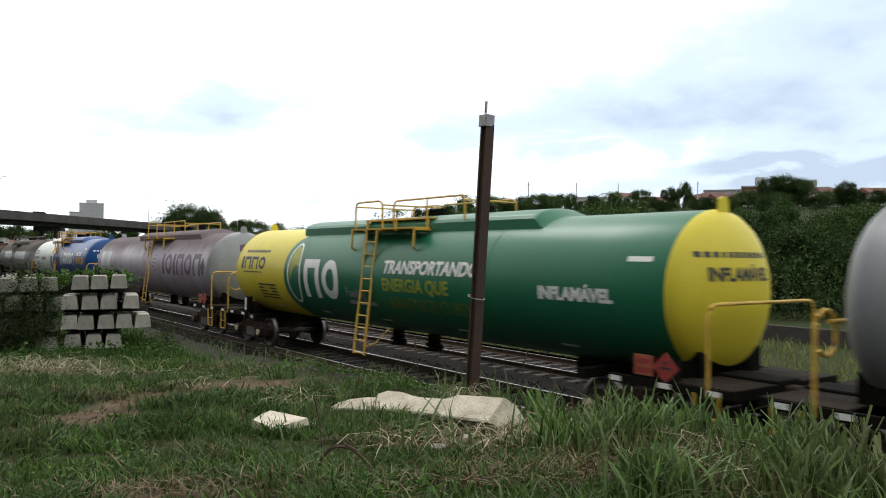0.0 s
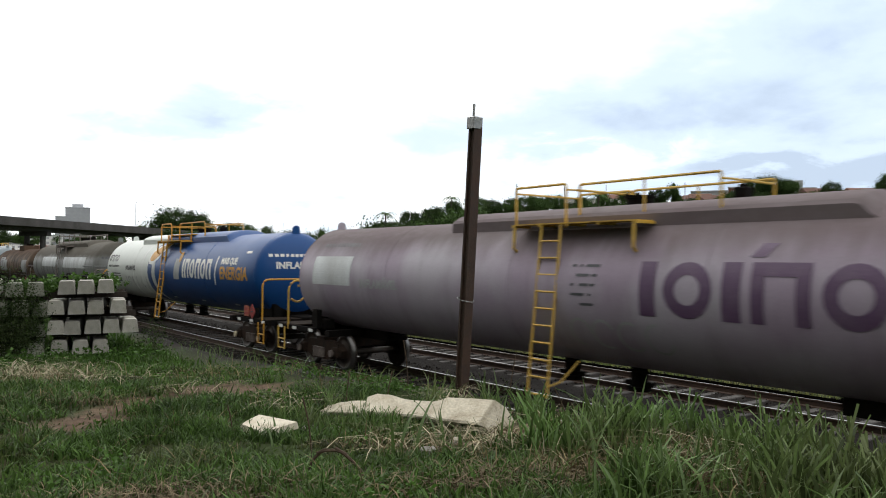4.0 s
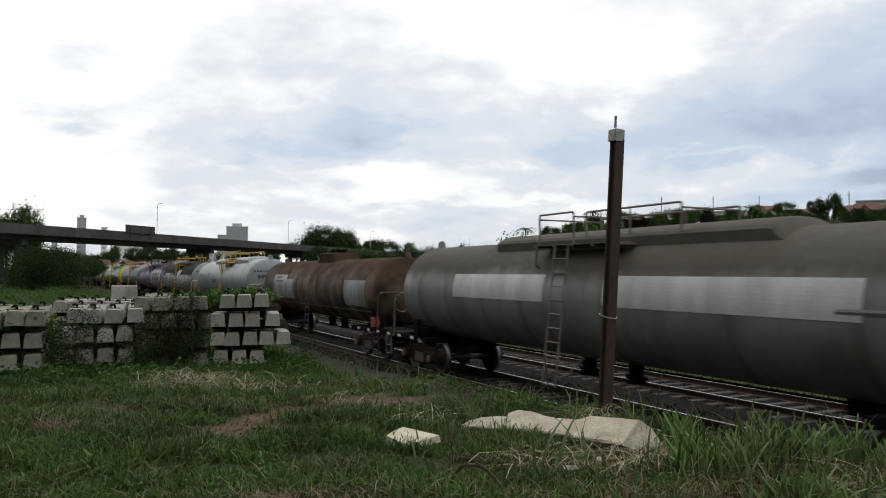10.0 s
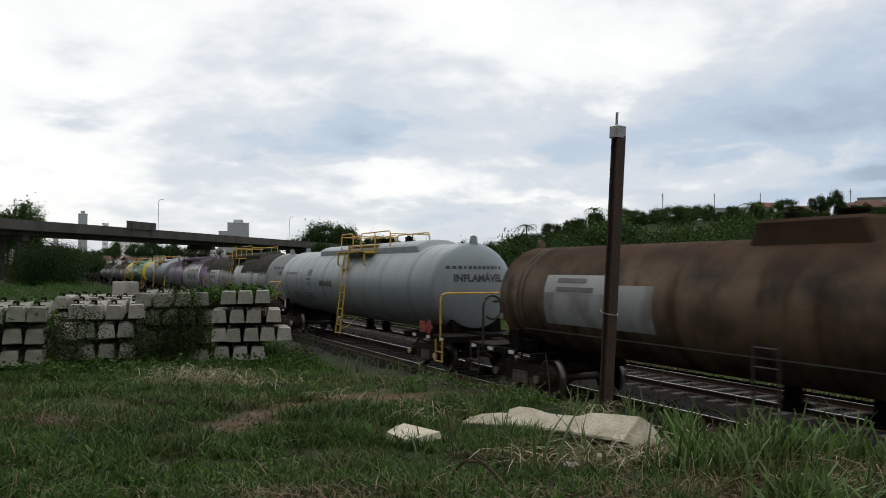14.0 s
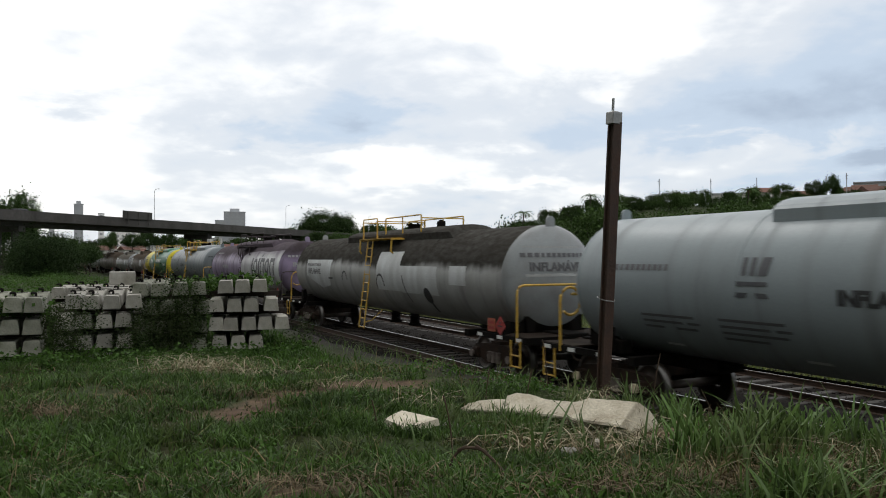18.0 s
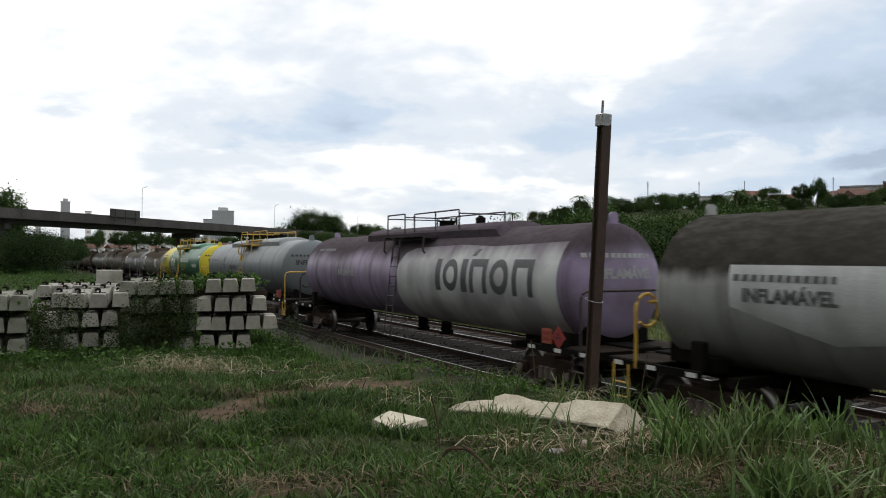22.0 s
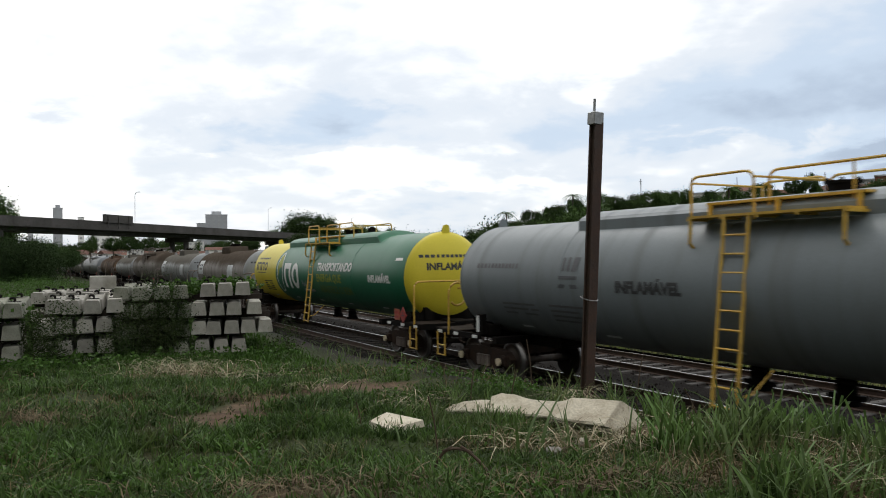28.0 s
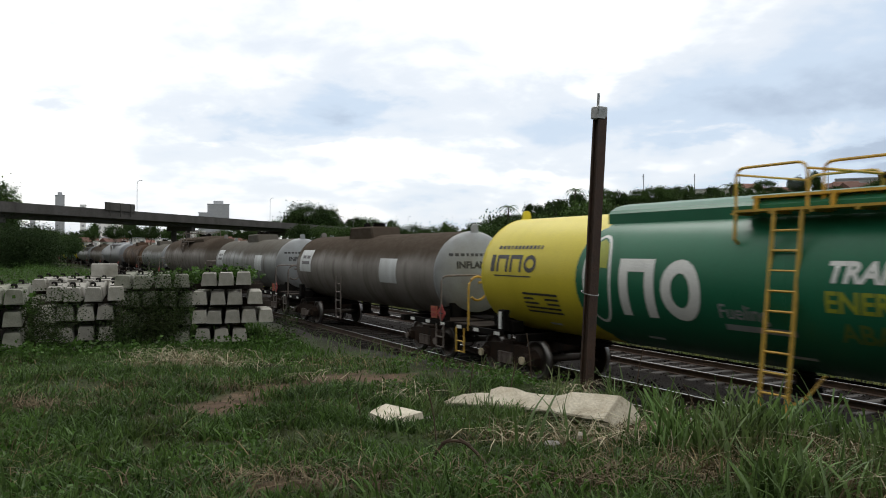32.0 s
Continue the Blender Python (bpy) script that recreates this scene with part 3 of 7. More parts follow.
def ring(bm, cx, cy, rx, ry, w, n=24, a0=0.0, a1=math.tau):
    outer, inner = oval(cx, cy, rx, ry, n, a0, a1), oval(cx, cy, rx - w, ry - w, n, a0, a1)
    full = a1 - a0 > 6.28
    for i in range(len(outer) - (0 if full else 1)):
        j = (i + 1) % len(outer)
        bm.faces.new([bm.verts.new((*q, 0)) for q in (inner[i], outer[i], outer[j], inner[j])])


def wrap(bm, x, z, lift=0.006, radius=TANK_R):
    """Bends a flat shape round the tank's near side, its middle at x and z (z above the tank's axis, along the shell)."""
    ys = [v.co.y for v in bm.verts]
    lo, hi, step = min(ys), max(ys), 0.07
    for i in range(1, int((hi - lo) / step) + 1):
        bmesh.ops.bisect_plane(bm, geom=bm.verts[:] + bm.edges[:] + bm.faces[:], plane_co=(0, lo + i * step, 0), plane_no=(0, 1, 0))
    r = radius + lift
    for v in bm.verts:
        th = (v.co.y + z) / radius
        v.co = (x + v.co.x, -r * math.cos(th), r * math.sin(th))
    return bm


def wrap_end(bm, z, half, sign=1, lift=0.006, y=0.0):
    """Lays a flat shape on a domed end of the tank (sign 1: the leading end)."""
    xs_ = [v.co.x for v in bm.verts]
    lo, hi = min(xs_), max(xs_)
    for i in range(1, int((hi - lo) / 0.12) + 1):
        bmesh.ops.bisect_plane(bm, geom=bm.verts[:] + bm.edges[:] + bm.faces[:], plane_co=(lo + i * 0.12, 0, 0), plane_no=(1, 0, 0))
    for v in bm.verts:
        yy, zz = sign * (v.co.x + y), v.co.y + z
        r = min(math.hypot(yy, zz) / TANK_R, 0.999)
        v.co = (sign * (half + DISH * math.sqrt(1 - r * r) + lift), yy, zz)
    return bm


def shell(half, bands):
    """The tank itself, its axis along x. bands: (x where a paint begins, slot) from the rear."""
    bm = bmesh.new()
    prof = [(-half - DISH * math.cos(a), TANK_R * math.sin(a)) for a in [i * math.pi / 16 for i in range(1, 9)]]
    stops = sorted({-half + 2 * half * i / 12 for i in range(1, 12)} | {b for b, _ in bands if -half < b < half})
    prof += [(x, TANK_R) for x in stops]
    prof += [(-x, r) for x, r in prof[7::-1]]
    n = 48
    rings = [[bm.verts.new((x, r * math.cos(k * math.tau / n), r * math.sin(k * math.tau / n))) for k in range(n)] for x, r in prof]
    for a, b in zip(rings, rings[1:]):
        for k in range(n):
            bm.faces.new((a[k], b[k], b[(k + 1) % n], a[(k + 1) % n]))
    for rng_, x in ((rings[0], -half - DISH), (rings[-1], half + DISH)):
        c = bm.verts.new((x, 0, 0))
        for k in range(n):
            bm.faces.new((rng_[k], rng_[(k + 1) % n], c))
    bmesh.ops.recalc_face_normals(bm, faces=bm.faces[:])
    for f in bm.faces:
        x = f.calc_center_median().x
        for b, slot in bands:
            if x > b:
                f.material_index = slot
    return bm


def weld_seam():
    bm = bmesh.new()
    tube(bm, [(0, (TANK_R + 0.001) * math.cos(a), (TANK_R + 0.001) * math.sin(a)) for a in [k * math.tau / 48 for k in range(49)]], 0.007, 4)
    return bm


def fairing(x0, x1):
    """The raised walkway housing along the crown: upright side plates, arched roof, a steep leading end."""
    bm = bmesh.new()
    half_line = [(0.83, 1.05, 0.0), (0.80, 1.075, 0.0), (0.80, 1.30, 1.0), (0.74, 1.365, 1.0), (0.58, 1.45, 1.0), (0.32, 1.51, 1.0), (0.0, 1.53, 1.0)]
    line = [(-y, z, k) for y, z, k in half_line] + [(y, z, k) for y, z, k in half_line[-2::-1]]
    rings = []
    for x, f in ((x0, 1.0), (x1 - 0.34, 1.0), (x1 - 0.26, 0.88), (x1 - 0.14, 0.35), (x1, 0.0)):
        ring_ = []
        for y, z, k in line:
            base = math.sqrt(max(TANK_R ** 2 - y * y, 0.0)) - 0.02
            ring_.append(bm.verts.new((x, y, base + (z - base) * f if k else z)))
        rings.append(ring_)
    for a, b in zip(rings, rings[1:]):
        for i in range(len(line) - 1):
            f = bm.faces.new((a[i], b[i], b[i + 1], a[i + 1]))
            f.smooth = 3 <= i <= len(line) - 5
    bm.faces.new(rings[0])
    bmesh.ops.recalc_face_normals(bm, faces=bm.faces[:])
    return bm


def ladder_y(z):
    """How far out the ladder stands: it leans in a little towards the walkway."""
    return -TANK_R - 0.20 + 0.34 * (z - 0.52) / 3.0


def ladder_side(y_off):
    """One stile, from the step below the tank up to the walkway; x is 0 at the ladder's middle."""
    return [(y_off, ladder_y(z), z) for z in (0.52, 2.0, 3.58)]


def build_wagon(name, label, front, rear, ladder, paint, style, rails="yellow_paint", fair=None, marks=None, group="tank wagons"):
    """A bogie tank wagon. Its x axis points the way that it runs, its y axis away from the camera; 0 is at rail level."""
    half, mid = (rear - front) / 2, (rear + front) / 2
    lx = mid - ladder
    wagon = thing(name, label, "tank wagon", group)
    wagon["at"] = mid
    slots, bands = paint
    axis = pose(0, 0, TANK_Z) if style != "box" else pose(0, 0, 2.27) @ Matrix.Diagonal((1, 0.91, 0.91, 1))
    put("tank", mesh_from("tank", shell(half, bands), [M[k] for k in slots], True), wagon, axis)
    for k in range(5):
        x = -half + half * k / 2
        slot = slots[[b for a, b in bands if a < x + 0.01][-1]]
        put("weld_seam", cached(("weld", slot), lambda: mesh_from("weld_seam", weld_seam(), M[slot])), wagon, axis @ pose(x, 0, 0))
    rail_mat = M[rails]
    if style == "new":
        def hump():
            bm = fairing(-4.5, 5.65)
            skins = [M[fair or slots[0]]]
            if fair == "blue_tank":
                skins.append(M["white_tank"])
                bmesh.ops.bisect_plane(bm, geom=bm.verts[:] + bm.edges[:] + bm.faces[:], plane_co=(-0.9, 0, 0), plane_no=(1, 0, 0))
                for f in bm.faces:
                    f.material_index = int(f.calc_center_median().x < -0.9)
            return mesh_from("fairing", bm, skins, False)
        put("fairing", cached(("fair", fair or slots[0]), hump), wagon, axis @ pose(lx, 0, 0))
    else:
        def dome():
            bm = bmesh.new()
            box(bm, -1.15, 1.15, -0.62, 0.62, 1.15, 1.68, 0.06)
            for v in bm.verts:
                if v.co.z > 1.5:
                    v.co.x *= 0.86
            return mesh_from("dome_box", bm, M[slots[0]])
        if style == "box":
            put("dome_box", cached(("dome", slots[0]), dome), wagon, axis @ pose(lx + 0.1, 0, 0))
        else:
            put("fairing", cached(("oldfair", slots[0]), lambda: mesh_from("fairing", fairing(-4.2, 4.6), M[slots[0]], False)), wagon, axis @ pose(lx + 0.8, 0, 0))

    # hatches on the crown
    def hatch():
        bm = bmesh.new()
        cylinder(bm, (0, 0, 0.06), (0, 0, 1), 0.24, 0.12, 14)
        cylinder(bm, (0, 0, 0.14), (0, 0, 1), 0.28, 0.04, 14)
        for k in range(6):
            a = k * math.tau / 6
            cylinder(bm, (0.25 * math.cos(a), 0.25 * math.sin(a), 0.17), (0, 0, 1), 0.03, 0.06, 6)
        return mesh_from("hatch", bm, M["steel_black"])
    crown = TANK_R + (0.30 if style == "box" else 0.16)
    put("hatch", cached("hatch", hatch), wagon, axis @ pose(lx + (0.5 if style == "box" else 1.0), 0, crown))

    def valve():
        bm = bmesh.new()
        box(bm, -0.11, 0.11, -0.11, 0.11, 0, 0.2, 0.02)
        cylinder(bm, (0, 0, 0.22), (0, 0, 1), 0.07, 0.05, 10)
        return mesh_from("relief_valve", bm, M["steel_black"])
    put("relief_valve", cached("valve", valve), wagon, axis @ pose(lx + (-0.6 if style == 'box' else 3.0), 0, crown - 0.02))

    # ladder
    for side in (-0.24, 0.24):
        def stile(side=side):
            bm = bmesh.new()
            tube(bm, ladder_side(side) if style != "box" else [(side, -1.36, 0.5), (side, -1.36, 2.0)], 0.032 if style == "new" else 0.024, 6)
            return mesh_from("ladder_stile", bm, rail_mat)
        put("ladder_stile", cached(("stile", side, rails, style), stile), wagon, pose(lx, 0, 0))

    def rung():
        bm = bmesh.new()
        tube(bm, [(-0.24, 0, 0), (0.24, 0, 0)], 0.02, 6)
        return mesh_from("rung", bm, rail_mat)
    for z in (0.56, 0.86, 1.16, 1.46, 1.76, 2.06, 2.36, 2.66, 2.96, 3.26):
        if style != "box" or z < 1.9:
            put("rung", cached(("rung", rails), rung), wagon, pose(lx, -1.36 if style == "box" else ladder_y(z), z))

    def brace():
        bm = bmesh.new()
        tube(bm, [(0.24, -TANK_R - 0.19, 0.72), (0.34, -TANK_R + 0.05, 0.80), (0.44, -TANK_R + 0.4, 1.15)], 0.018, 6)
        return mesh_from("ladder_brace", bm, rail_mat)
    if style != "box":
        put("ladder_brace", cached(("brace", rails), brace), wagon, pose(lx, 0, 0))

    if style != "box":
        # walkway and its guard rails round the hatches
        def deck():
            bm = bmesh.new()
            box(bm, -1.0, 1.9, -1.24, -0.82, 3.56, 3.60 if style == 'new' else 3.58)
            if style == 'new':
                box(bm, -1.0, 1.9, -0.80, -0.45, 3.80, 3.84)
            for x in (-0.9, 0.45, 1.8) if style == 'new' else ():
                box(bm, x - 0.03, x + 0.03, -0.84, -0.78, 3.54, 3.84)
            for x in (-1.0, -0.3, 0.4, 1.1, 1.9):
                box(bm, x - 0.03, x + 0.03, -1.24, -0.62, 3.52, 3.56)
            for x in (-0.95, 1.85):
                tube(bm, [(x, -1.22, 3.58), (x, -1.25, 3.14), (x, -1.14, 3.04)], 0.03, 6)
            return mesh_from("walkway", bm, rail_mat)
        put("walkway", cached(("deck", rails, style), deck), wagon, pose(lx, 0, 0))

        def guard(key, x0, x1, y0, y1):
            """Two bent side rails, their posts and the cross bars, each a part."""
            z0, z1 = 3.5, 4.28
            r_ = 0.18 if style == "new" else 0.05

            def one(points, r=0.024, bend=0.0):
                def go():
                    bm = bmesh.new()
                    tube(bm, bent(points, bend) if bend else points, r, 6)
                    return mesh_from("guard_rail", bm, rail_mat)
                return go
            put("guard_rail", cached((key, "near", rails, r_), one([(x0, y0, z0), (x0, y0, z1), (x1, y0, z1), (x1, y0, z0)], 0.024, r_)), wagon, pose(lx, 0, 0))
            put("guard_rail", cached((key, "away", rails, r_), one([(x0, y1, z0), (x0, y1, z1 - 0.02), (x1, y1, z1 - 0.02), (x1, y1, z0)], 0.024, r_)), wagon, pose(lx, 0, 0))
            for i, x in enumerate((x0, x1)):
                put("guard_bar", cached((key, "bar", i, rails), one([(x, y0, z1 - 0.1), (x, y1, z1 - 0.1)], 0.02)), wagon, pose(lx, 0, 0))
            if x1 - x0 > 2:
                x = (x0 + x1) / 2
                for i, y in enumerate((y0, y1)):
                    put("guard_post", cached((key, "post", i, rails), one([(x, y, z0), (x, y, z1)], 0.02)), wagon, pose(lx, 0, 0))
        guard("short", -1.1, 0.2, -1.05, 0.75)
        guard("long", 0.25, 3.1, -0.75, 0.75)

    # lifting eyes at the crown of both ends
    def eye():
        bm = bmesh.new()
        outer = [(0.15 * math.cos(a), 0.17 + 0.13 * math.sin(a)) for a in [math.pi * k / 8 for k in range(9)]] + [(-0.17, -0.06), (0.17, -0.06)]
        a_ = [bm.verts.new((-0.03, y, z)) for y, z in outer]
        b_ = [bm.verts.new((0.03, y, z)) for y, z in outer]
        bm.faces.new(a_)
        bm.faces.new(b_[::-1])
        for k in range(len(outer)):
            bm.faces.new((a_[k], b_[k], b_[(k + 1) % 11], a_[(k + 1) % 11]))
        cylinder(bm, (0, 0, 0.17), (1, 0, 0), 0.05, 0.07, 10)
        bmesh.ops.recalc_face_normals(bm, faces=bm.faces[:])
        return bm
    for sx in (-1, 1):
        slot = slots[bands[-1][1]] if sx > 0 else slots[bands[0][1]]
        put("lifting_eye", cached(("eye", slot), lambda: mesh_from("lifting_eye", eye(), M[slot])), wagon, axis @ pose(sx * (half + 0.1), 0, TANK_R - 0.02) @ Matrix.Scale(0.78, 4))

    # stub sills, end platforms, saddles
    def underframe():
        bm = bmesh.new()
        box(bm, -2.8, 1.25, -0.33, 0.33, 0.82, 1.14, 0.02)
        box(bm, 1.14, 1.26, -1.45, 1.45, 0.93, 1.09)
        for y in (-1.42, 1.42):
            box(bm, -1.0, 1.2, y - 0.05, y + 0.05, 0.95, 1.08)
        box(bm, -1.75, -1.55, -1.42, 1.42, 0.9, 1.06)
        return mesh_from("stub_frame", bm, M["steel_black"])

    def end_platform():
        bm = bmesh.new()
        box(bm, 0.12, 1.25, -1.42, 1.42, 1.065, 1.095)
        return mesh_from("end_platform", bm, M["platform_rust"])

    def saddle():
        bm = bmesh.new()
        for x in (-0.62, 0.18):
            box(bm, x, x + 0.08, -0.85, 0.85, 1.1, 1.5)
        box(bm, -0.62, 0.26, -0.55, 0.55, 1.05, 1.3)
        for y in (-0.85, 0.79):
            box(bm, -0.62, 0.26, y, y + 0.06, 1.1, 1.42)
        return mesh_from("saddle", bm, M["steel_black"])

    def coupler():
        bm = bmesh.new()
        box(bm, 0, 0.30, -0.09, 0.09, 0.84, 1.02)
        box(bm, 0.22, 0.46, -0.17, 0.13, 0.80, 1.06, 0.03)
        tube(bm, [(0.1, -0.3, 0.9), (0.25, -0.32, 0.6), (0.5, -0.3, 0.55)], 0.03, 6)
        return mesh_from("coupler", bm, M["frame_rust"])

    def reflector():
        bm = bmesh.new()
        box(bm, -0.11, 0.11, -1.485, -1.47, 0.975, 1.055)
        return mesh_from("reflector_strip", bm, M["white_paint"])
    for sx in (1, -1):
        turn = pose(sx * half, 0, 0, 0, 0, 0 if sx > 0 else 180)
        put("stub_frame", cached("stub", underframe), wagon, turn)
        put("end_platform", cached("end_platform", end_platform), wagon, turn)
        put("saddle", cached("saddle", saddle), wagon, turn)
        put("coupler", cached("coupler", coupler), wagon, turn @ pose(1.25, 0, 0))
        for k in (-0.85, 0.1, 0.95):
            put("reflector_strip", cached("reflector", reflector), wagon, pose(sx * (half + k), 0, 0))

    # hand rails at the ends
    def front_rail():
        bm = bmesh.new()
        tube(bm, bent([(0, -1.46, 0.95), (0, -1.46, 2.28), (0, 1.46, 2.28), (0, 1.46, 0.95)], 0.22), 0.028, 8)
        return mesh_from("end_hand_rail", bm, rail_mat)

    def rear_rail():
        bm = bmesh.new()
        loop = [(0, -1.46, 0.95), (0, -1.46, 2.0)] + [(0.02 * i / 14, -1.46 + 0.26 * (1 - math.cos(a)), 2.0 + 0.30 * math.sin(a)) for i, a in enumerate([k * math.tau / 16 for k in range(1, 15)])]
        tube(bm, loop, 0.031, 8)
        tube(bm, bent([(0.05, -1.2, 2.15), (0.05, 1.46, 2.15), (0.05, 1.46, 0.95)], 0.2), 0.03, 8)
        return mesh_from("end_hand_rail", bm, rail_mat)

    def step():
        bm = bmesh.new()
        for x in (-0.2, 0.2):
            tube(bm, [(x, -1.5, 1.0), (x, -1.5, 0.38)], 0.022, 6)
        for z in (0.4, 0.66):
            tube(bm, [(-0.2, -1.5, z), (0.2, -1.5, z)], 0.02, 6)
        return mesh_from("foot_step", bm, rail_mat)
    put("end_hand_rail", cached(("front_rail", rails), front_rail), wagon, pose(half + 0.85, 0, 0))
    put("end_hand_rail", cached(("rear_rail", rails), rear_rail), wagon, pose(-half - 0.5, 0, 0))
    put("foot_step", cached(("step", rails), step), wagon, pose(half + 0.85, 0, 0))
    put("foot_step", cached(("step", rails), step), wagon, pose(-half - 0.85, 0, 0))

    # brake gear and pipes under the tank
    def outlet():
        bm = bmesh.new()
        cylinder(bm, (0, 0, 0.9), (0, 0, 1), 0.16, 0.4, 12)
        cylinder(bm, (0, 0, 0.66), (0, 0, 1), 0.22, 0.08, 12)
        box(bm, -0.3, 0.3, -0.05, 0.05, 0.7, 0.78)
        return mesh_from("outlet_valve", bm, M["steel_black"])

    def shell_strip():
        bm = flat_shape(rect(0, 0, 0.42, 0.07))
        return mesh_from("shell_strip", wrap(bm, 0, -1.18, 0.008), M["worn_white"])
    if style == "new":
        for k in range(-2, 3):
            put("shell_strip", cached("shell_strip", shell_strip), wagon, axis @ pose(k * half * 0.36, 0, 0))

    def pipe():
        bm = bmesh.new()
        h = half - 1.5
        tube(bm, [(-h, -0.3, 1.0), (h, -0.3, 1.0)], 0.025, 6)
        return mesh_from("brake_pipe", bm, M["steel_black"])
    put("outlet_valve", cached("outlet", outlet), wagon, pose(lx - 0.6, 0, 0))
    put("outlet_valve", cached("outlet", outlet), wagon, pose(lx + 1.0, 0, 0))
    put("brake_pipe", cached(("pipe", round(half, 2)), pipe), wagon)

    def brake_box():
        bm = bmesh.new()
        box(bm, -0.14, 0.14, -1.36, -1.2, 1.06, 1.56, 0.02)
        box(bm, -0.3, 0.3, -1.2, -0.9, 1.04, 1.3, 0.02)
        return mesh_from("brake_box", bm, M["steel_black"])

    def white_bar():
        bm = bmesh.new()
        box(bm, -0.045, 0.045, -1.40, -1.37, 1.12, 1.52)
        return mesh_from("white_bar", bm, M["white_paint"])
    b = put("brake_box", cached("brake_box", brake_box), wagon, pose(-half + 0.85, 0, 0))
    if style == "new":
        put("white_bar", cached("white_bar", white_bar), b)

    # warning plates
    def plate(kind):
        def go():
            bm = bmesh.new()
            if kind == "square":
                box(bm, -0.22, 0.22, -1.47, -1.455, 1.16, 1.56)
            else:
                vs_ = box(bm, -0.15, 0.15, -1.47, -1.455, -0.15, 0.15)
                for v in vs_:
                    v.co = (v.co.x * 0.99 + v.co.z * 0.99, v.co.y, v.co.z * 0.99 - v.co.x * 0.99 + 1.36)
            return mesh_from("warning_plate", bm, M["orange_paint" if kind == "square" else "red_paint"])
        return go

    def print_bars(kind):
        def go():
            bm = bmesh.new()
            if kind == "square":
                for z in (1.27, 1.44):
                    box(bm, -0.17, 0.17, -1.477, -1.472, z - 0.045, z + 0.045)
                    box(bm, -0.01, 0.01, -1.4785, -1.4775, z - 0.05, z + 0.05)
            else:
                box(bm, -0.12, 0.12, -1.477, -1.472, 1.335, 1.375)
                cylinder(bm, (0, -1.4745, 1.45), (0, 1, 0), 0.04, 0.005, 8)
            return mesh_from("plate_print", bm, M["red_paint" if kind == "square" else "dark_paint"])
        return go

    def bracket():
        bm = bmesh.new()
        box(bm, -0.3, 0.75, -1.45, -1.42, 1.10, 1.18)
        for x in (-0.25, 0.7):
            box(bm, x, x + 0.04, -1.45, -1.3, 1.02, 1.5)
        return mesh_from("plate_bracket", bm, M["steel_black"])
    base = pose(half + (0.45 if style == "box" else -0.3), 0, 0.2) @ Matrix.Diagonal((0.8, 1, 0.8, 1))
    pl = put("warning_plate", cached("square", plate("square")), wagon, base, "orange warning plate with two rows of print")
    put("plate_print", cached("square_print", print_bars("square")), pl)
    pl = put("warning_plate", cached("diamond", plate("diamond")), wagon, base @ pose(0.52, 0, 0), "red diamond hazard plate")
    put("plate_print", cached("diamond_print", print_bars("diamond")), pl)
    put("plate_bracket", cached("bracket", bracket), wagon, base)

    # bogies with two wheelsets each
    def bogie():
        bm = bmesh.new()
        for y in (-1.02, 1.02):
            prof = [(-1.15, 0.52), (-0.95, 0.68), (-0.45, 0.74), (0.45, 0.74), (0.95, 0.68), (1.15, 0.52), (1.1, 0.34), (0.75, 0.36), (0.45, 0.24), (-0.45, 0.24), (-0.75, 0.36), (-1.1, 0.34)]
            a = [bm.verts.new((x, y - 0.09, z)) for x, z in prof]
            c = [bm.verts.new((x, y + 0.09, z)) for x, z in prof]
            bm.faces.new(a)
            bm.faces.new(c[::-1])
            for i in range(len(prof)):
                bm.faces.new((a[i], c[i], c[(i + 1) % 12], a[(i + 1) % 12]))
        box(bm, -0.22, 0.22, -1.1, 1.1, 0.5, 0.82)
        bmesh.ops.recalc_face_normals(bm, faces=bm.faces[:])
        return mesh_from("bogie", bm, M["frame_rust"])

    def springs():
        bm = bmesh.new()
        cylinder(bm, (0, -1.14, 0.42), (0, 0, 1), 0.075, 0.26, 8)
        return mesh_from("spring", bm, M["old_metal"])

    def wheelset():
        bm = bmesh.new()
        tube(bm, [(0, -1.05, 0), (0, 1.05, 0)], 0.085, 10)
        for y in (-0.84, 0.84):
            s_ = -1 if y < 0 else 1
            prof = [(0.16, 0.10), (0.16, 0.06), (0.36, 0.02), (0.40, 0.06), (0.455, 0.06), (0.46, -0.03), (0.485, -0.05), (0.485, -0.075), (0.40, -0.075), (0.36, -0.03), (0.16, -0.06)]
            n_ = 28
            rings = [[bm.verts.new((r * math.cos(k * math.tau / n_), y + s_ * d, r * math.sin(k * math.tau / n_))) for k in range(n_)] for r, d in prof]
            for i, (a, c) in enumerate(zip(rings, rings[1:])):
                for k in range(n_):
                    f = bm.faces.new((a[k], a[(k + 1) % n_], c[(k + 1) % n_], c[k]))
                    f.material_index = 1 if i in (3, 4) else 0
        bmesh.ops.recalc_face_normals(bm, faces=bm.faces[:])
        return mesh_from("wheelset", bm, [M["wheel_steel"], M["tread_steel"]], True)

    def axle_box():
        bm = bmesh.new()
        box(bm, -0.13, 0.13, -1.2, -0.95, -0.13, 0.14, 0.03)
        cylinder(bm, (0, -1.22, 0), (0, 1, 0), 0.10, 0.08, 12)
        return mesh_from("axle_box", bm, M["frame_rust"])

    def cap():
        bm = bmesh.new()
        cylinder(bm, (0, -1.285, 0), (0, 1, 0), 0.092, 0.05, 14)
        return mesh_from("bearing_cap", bm, M["cream_paint" if style == "new" else "old_metal"])
    wheels = []
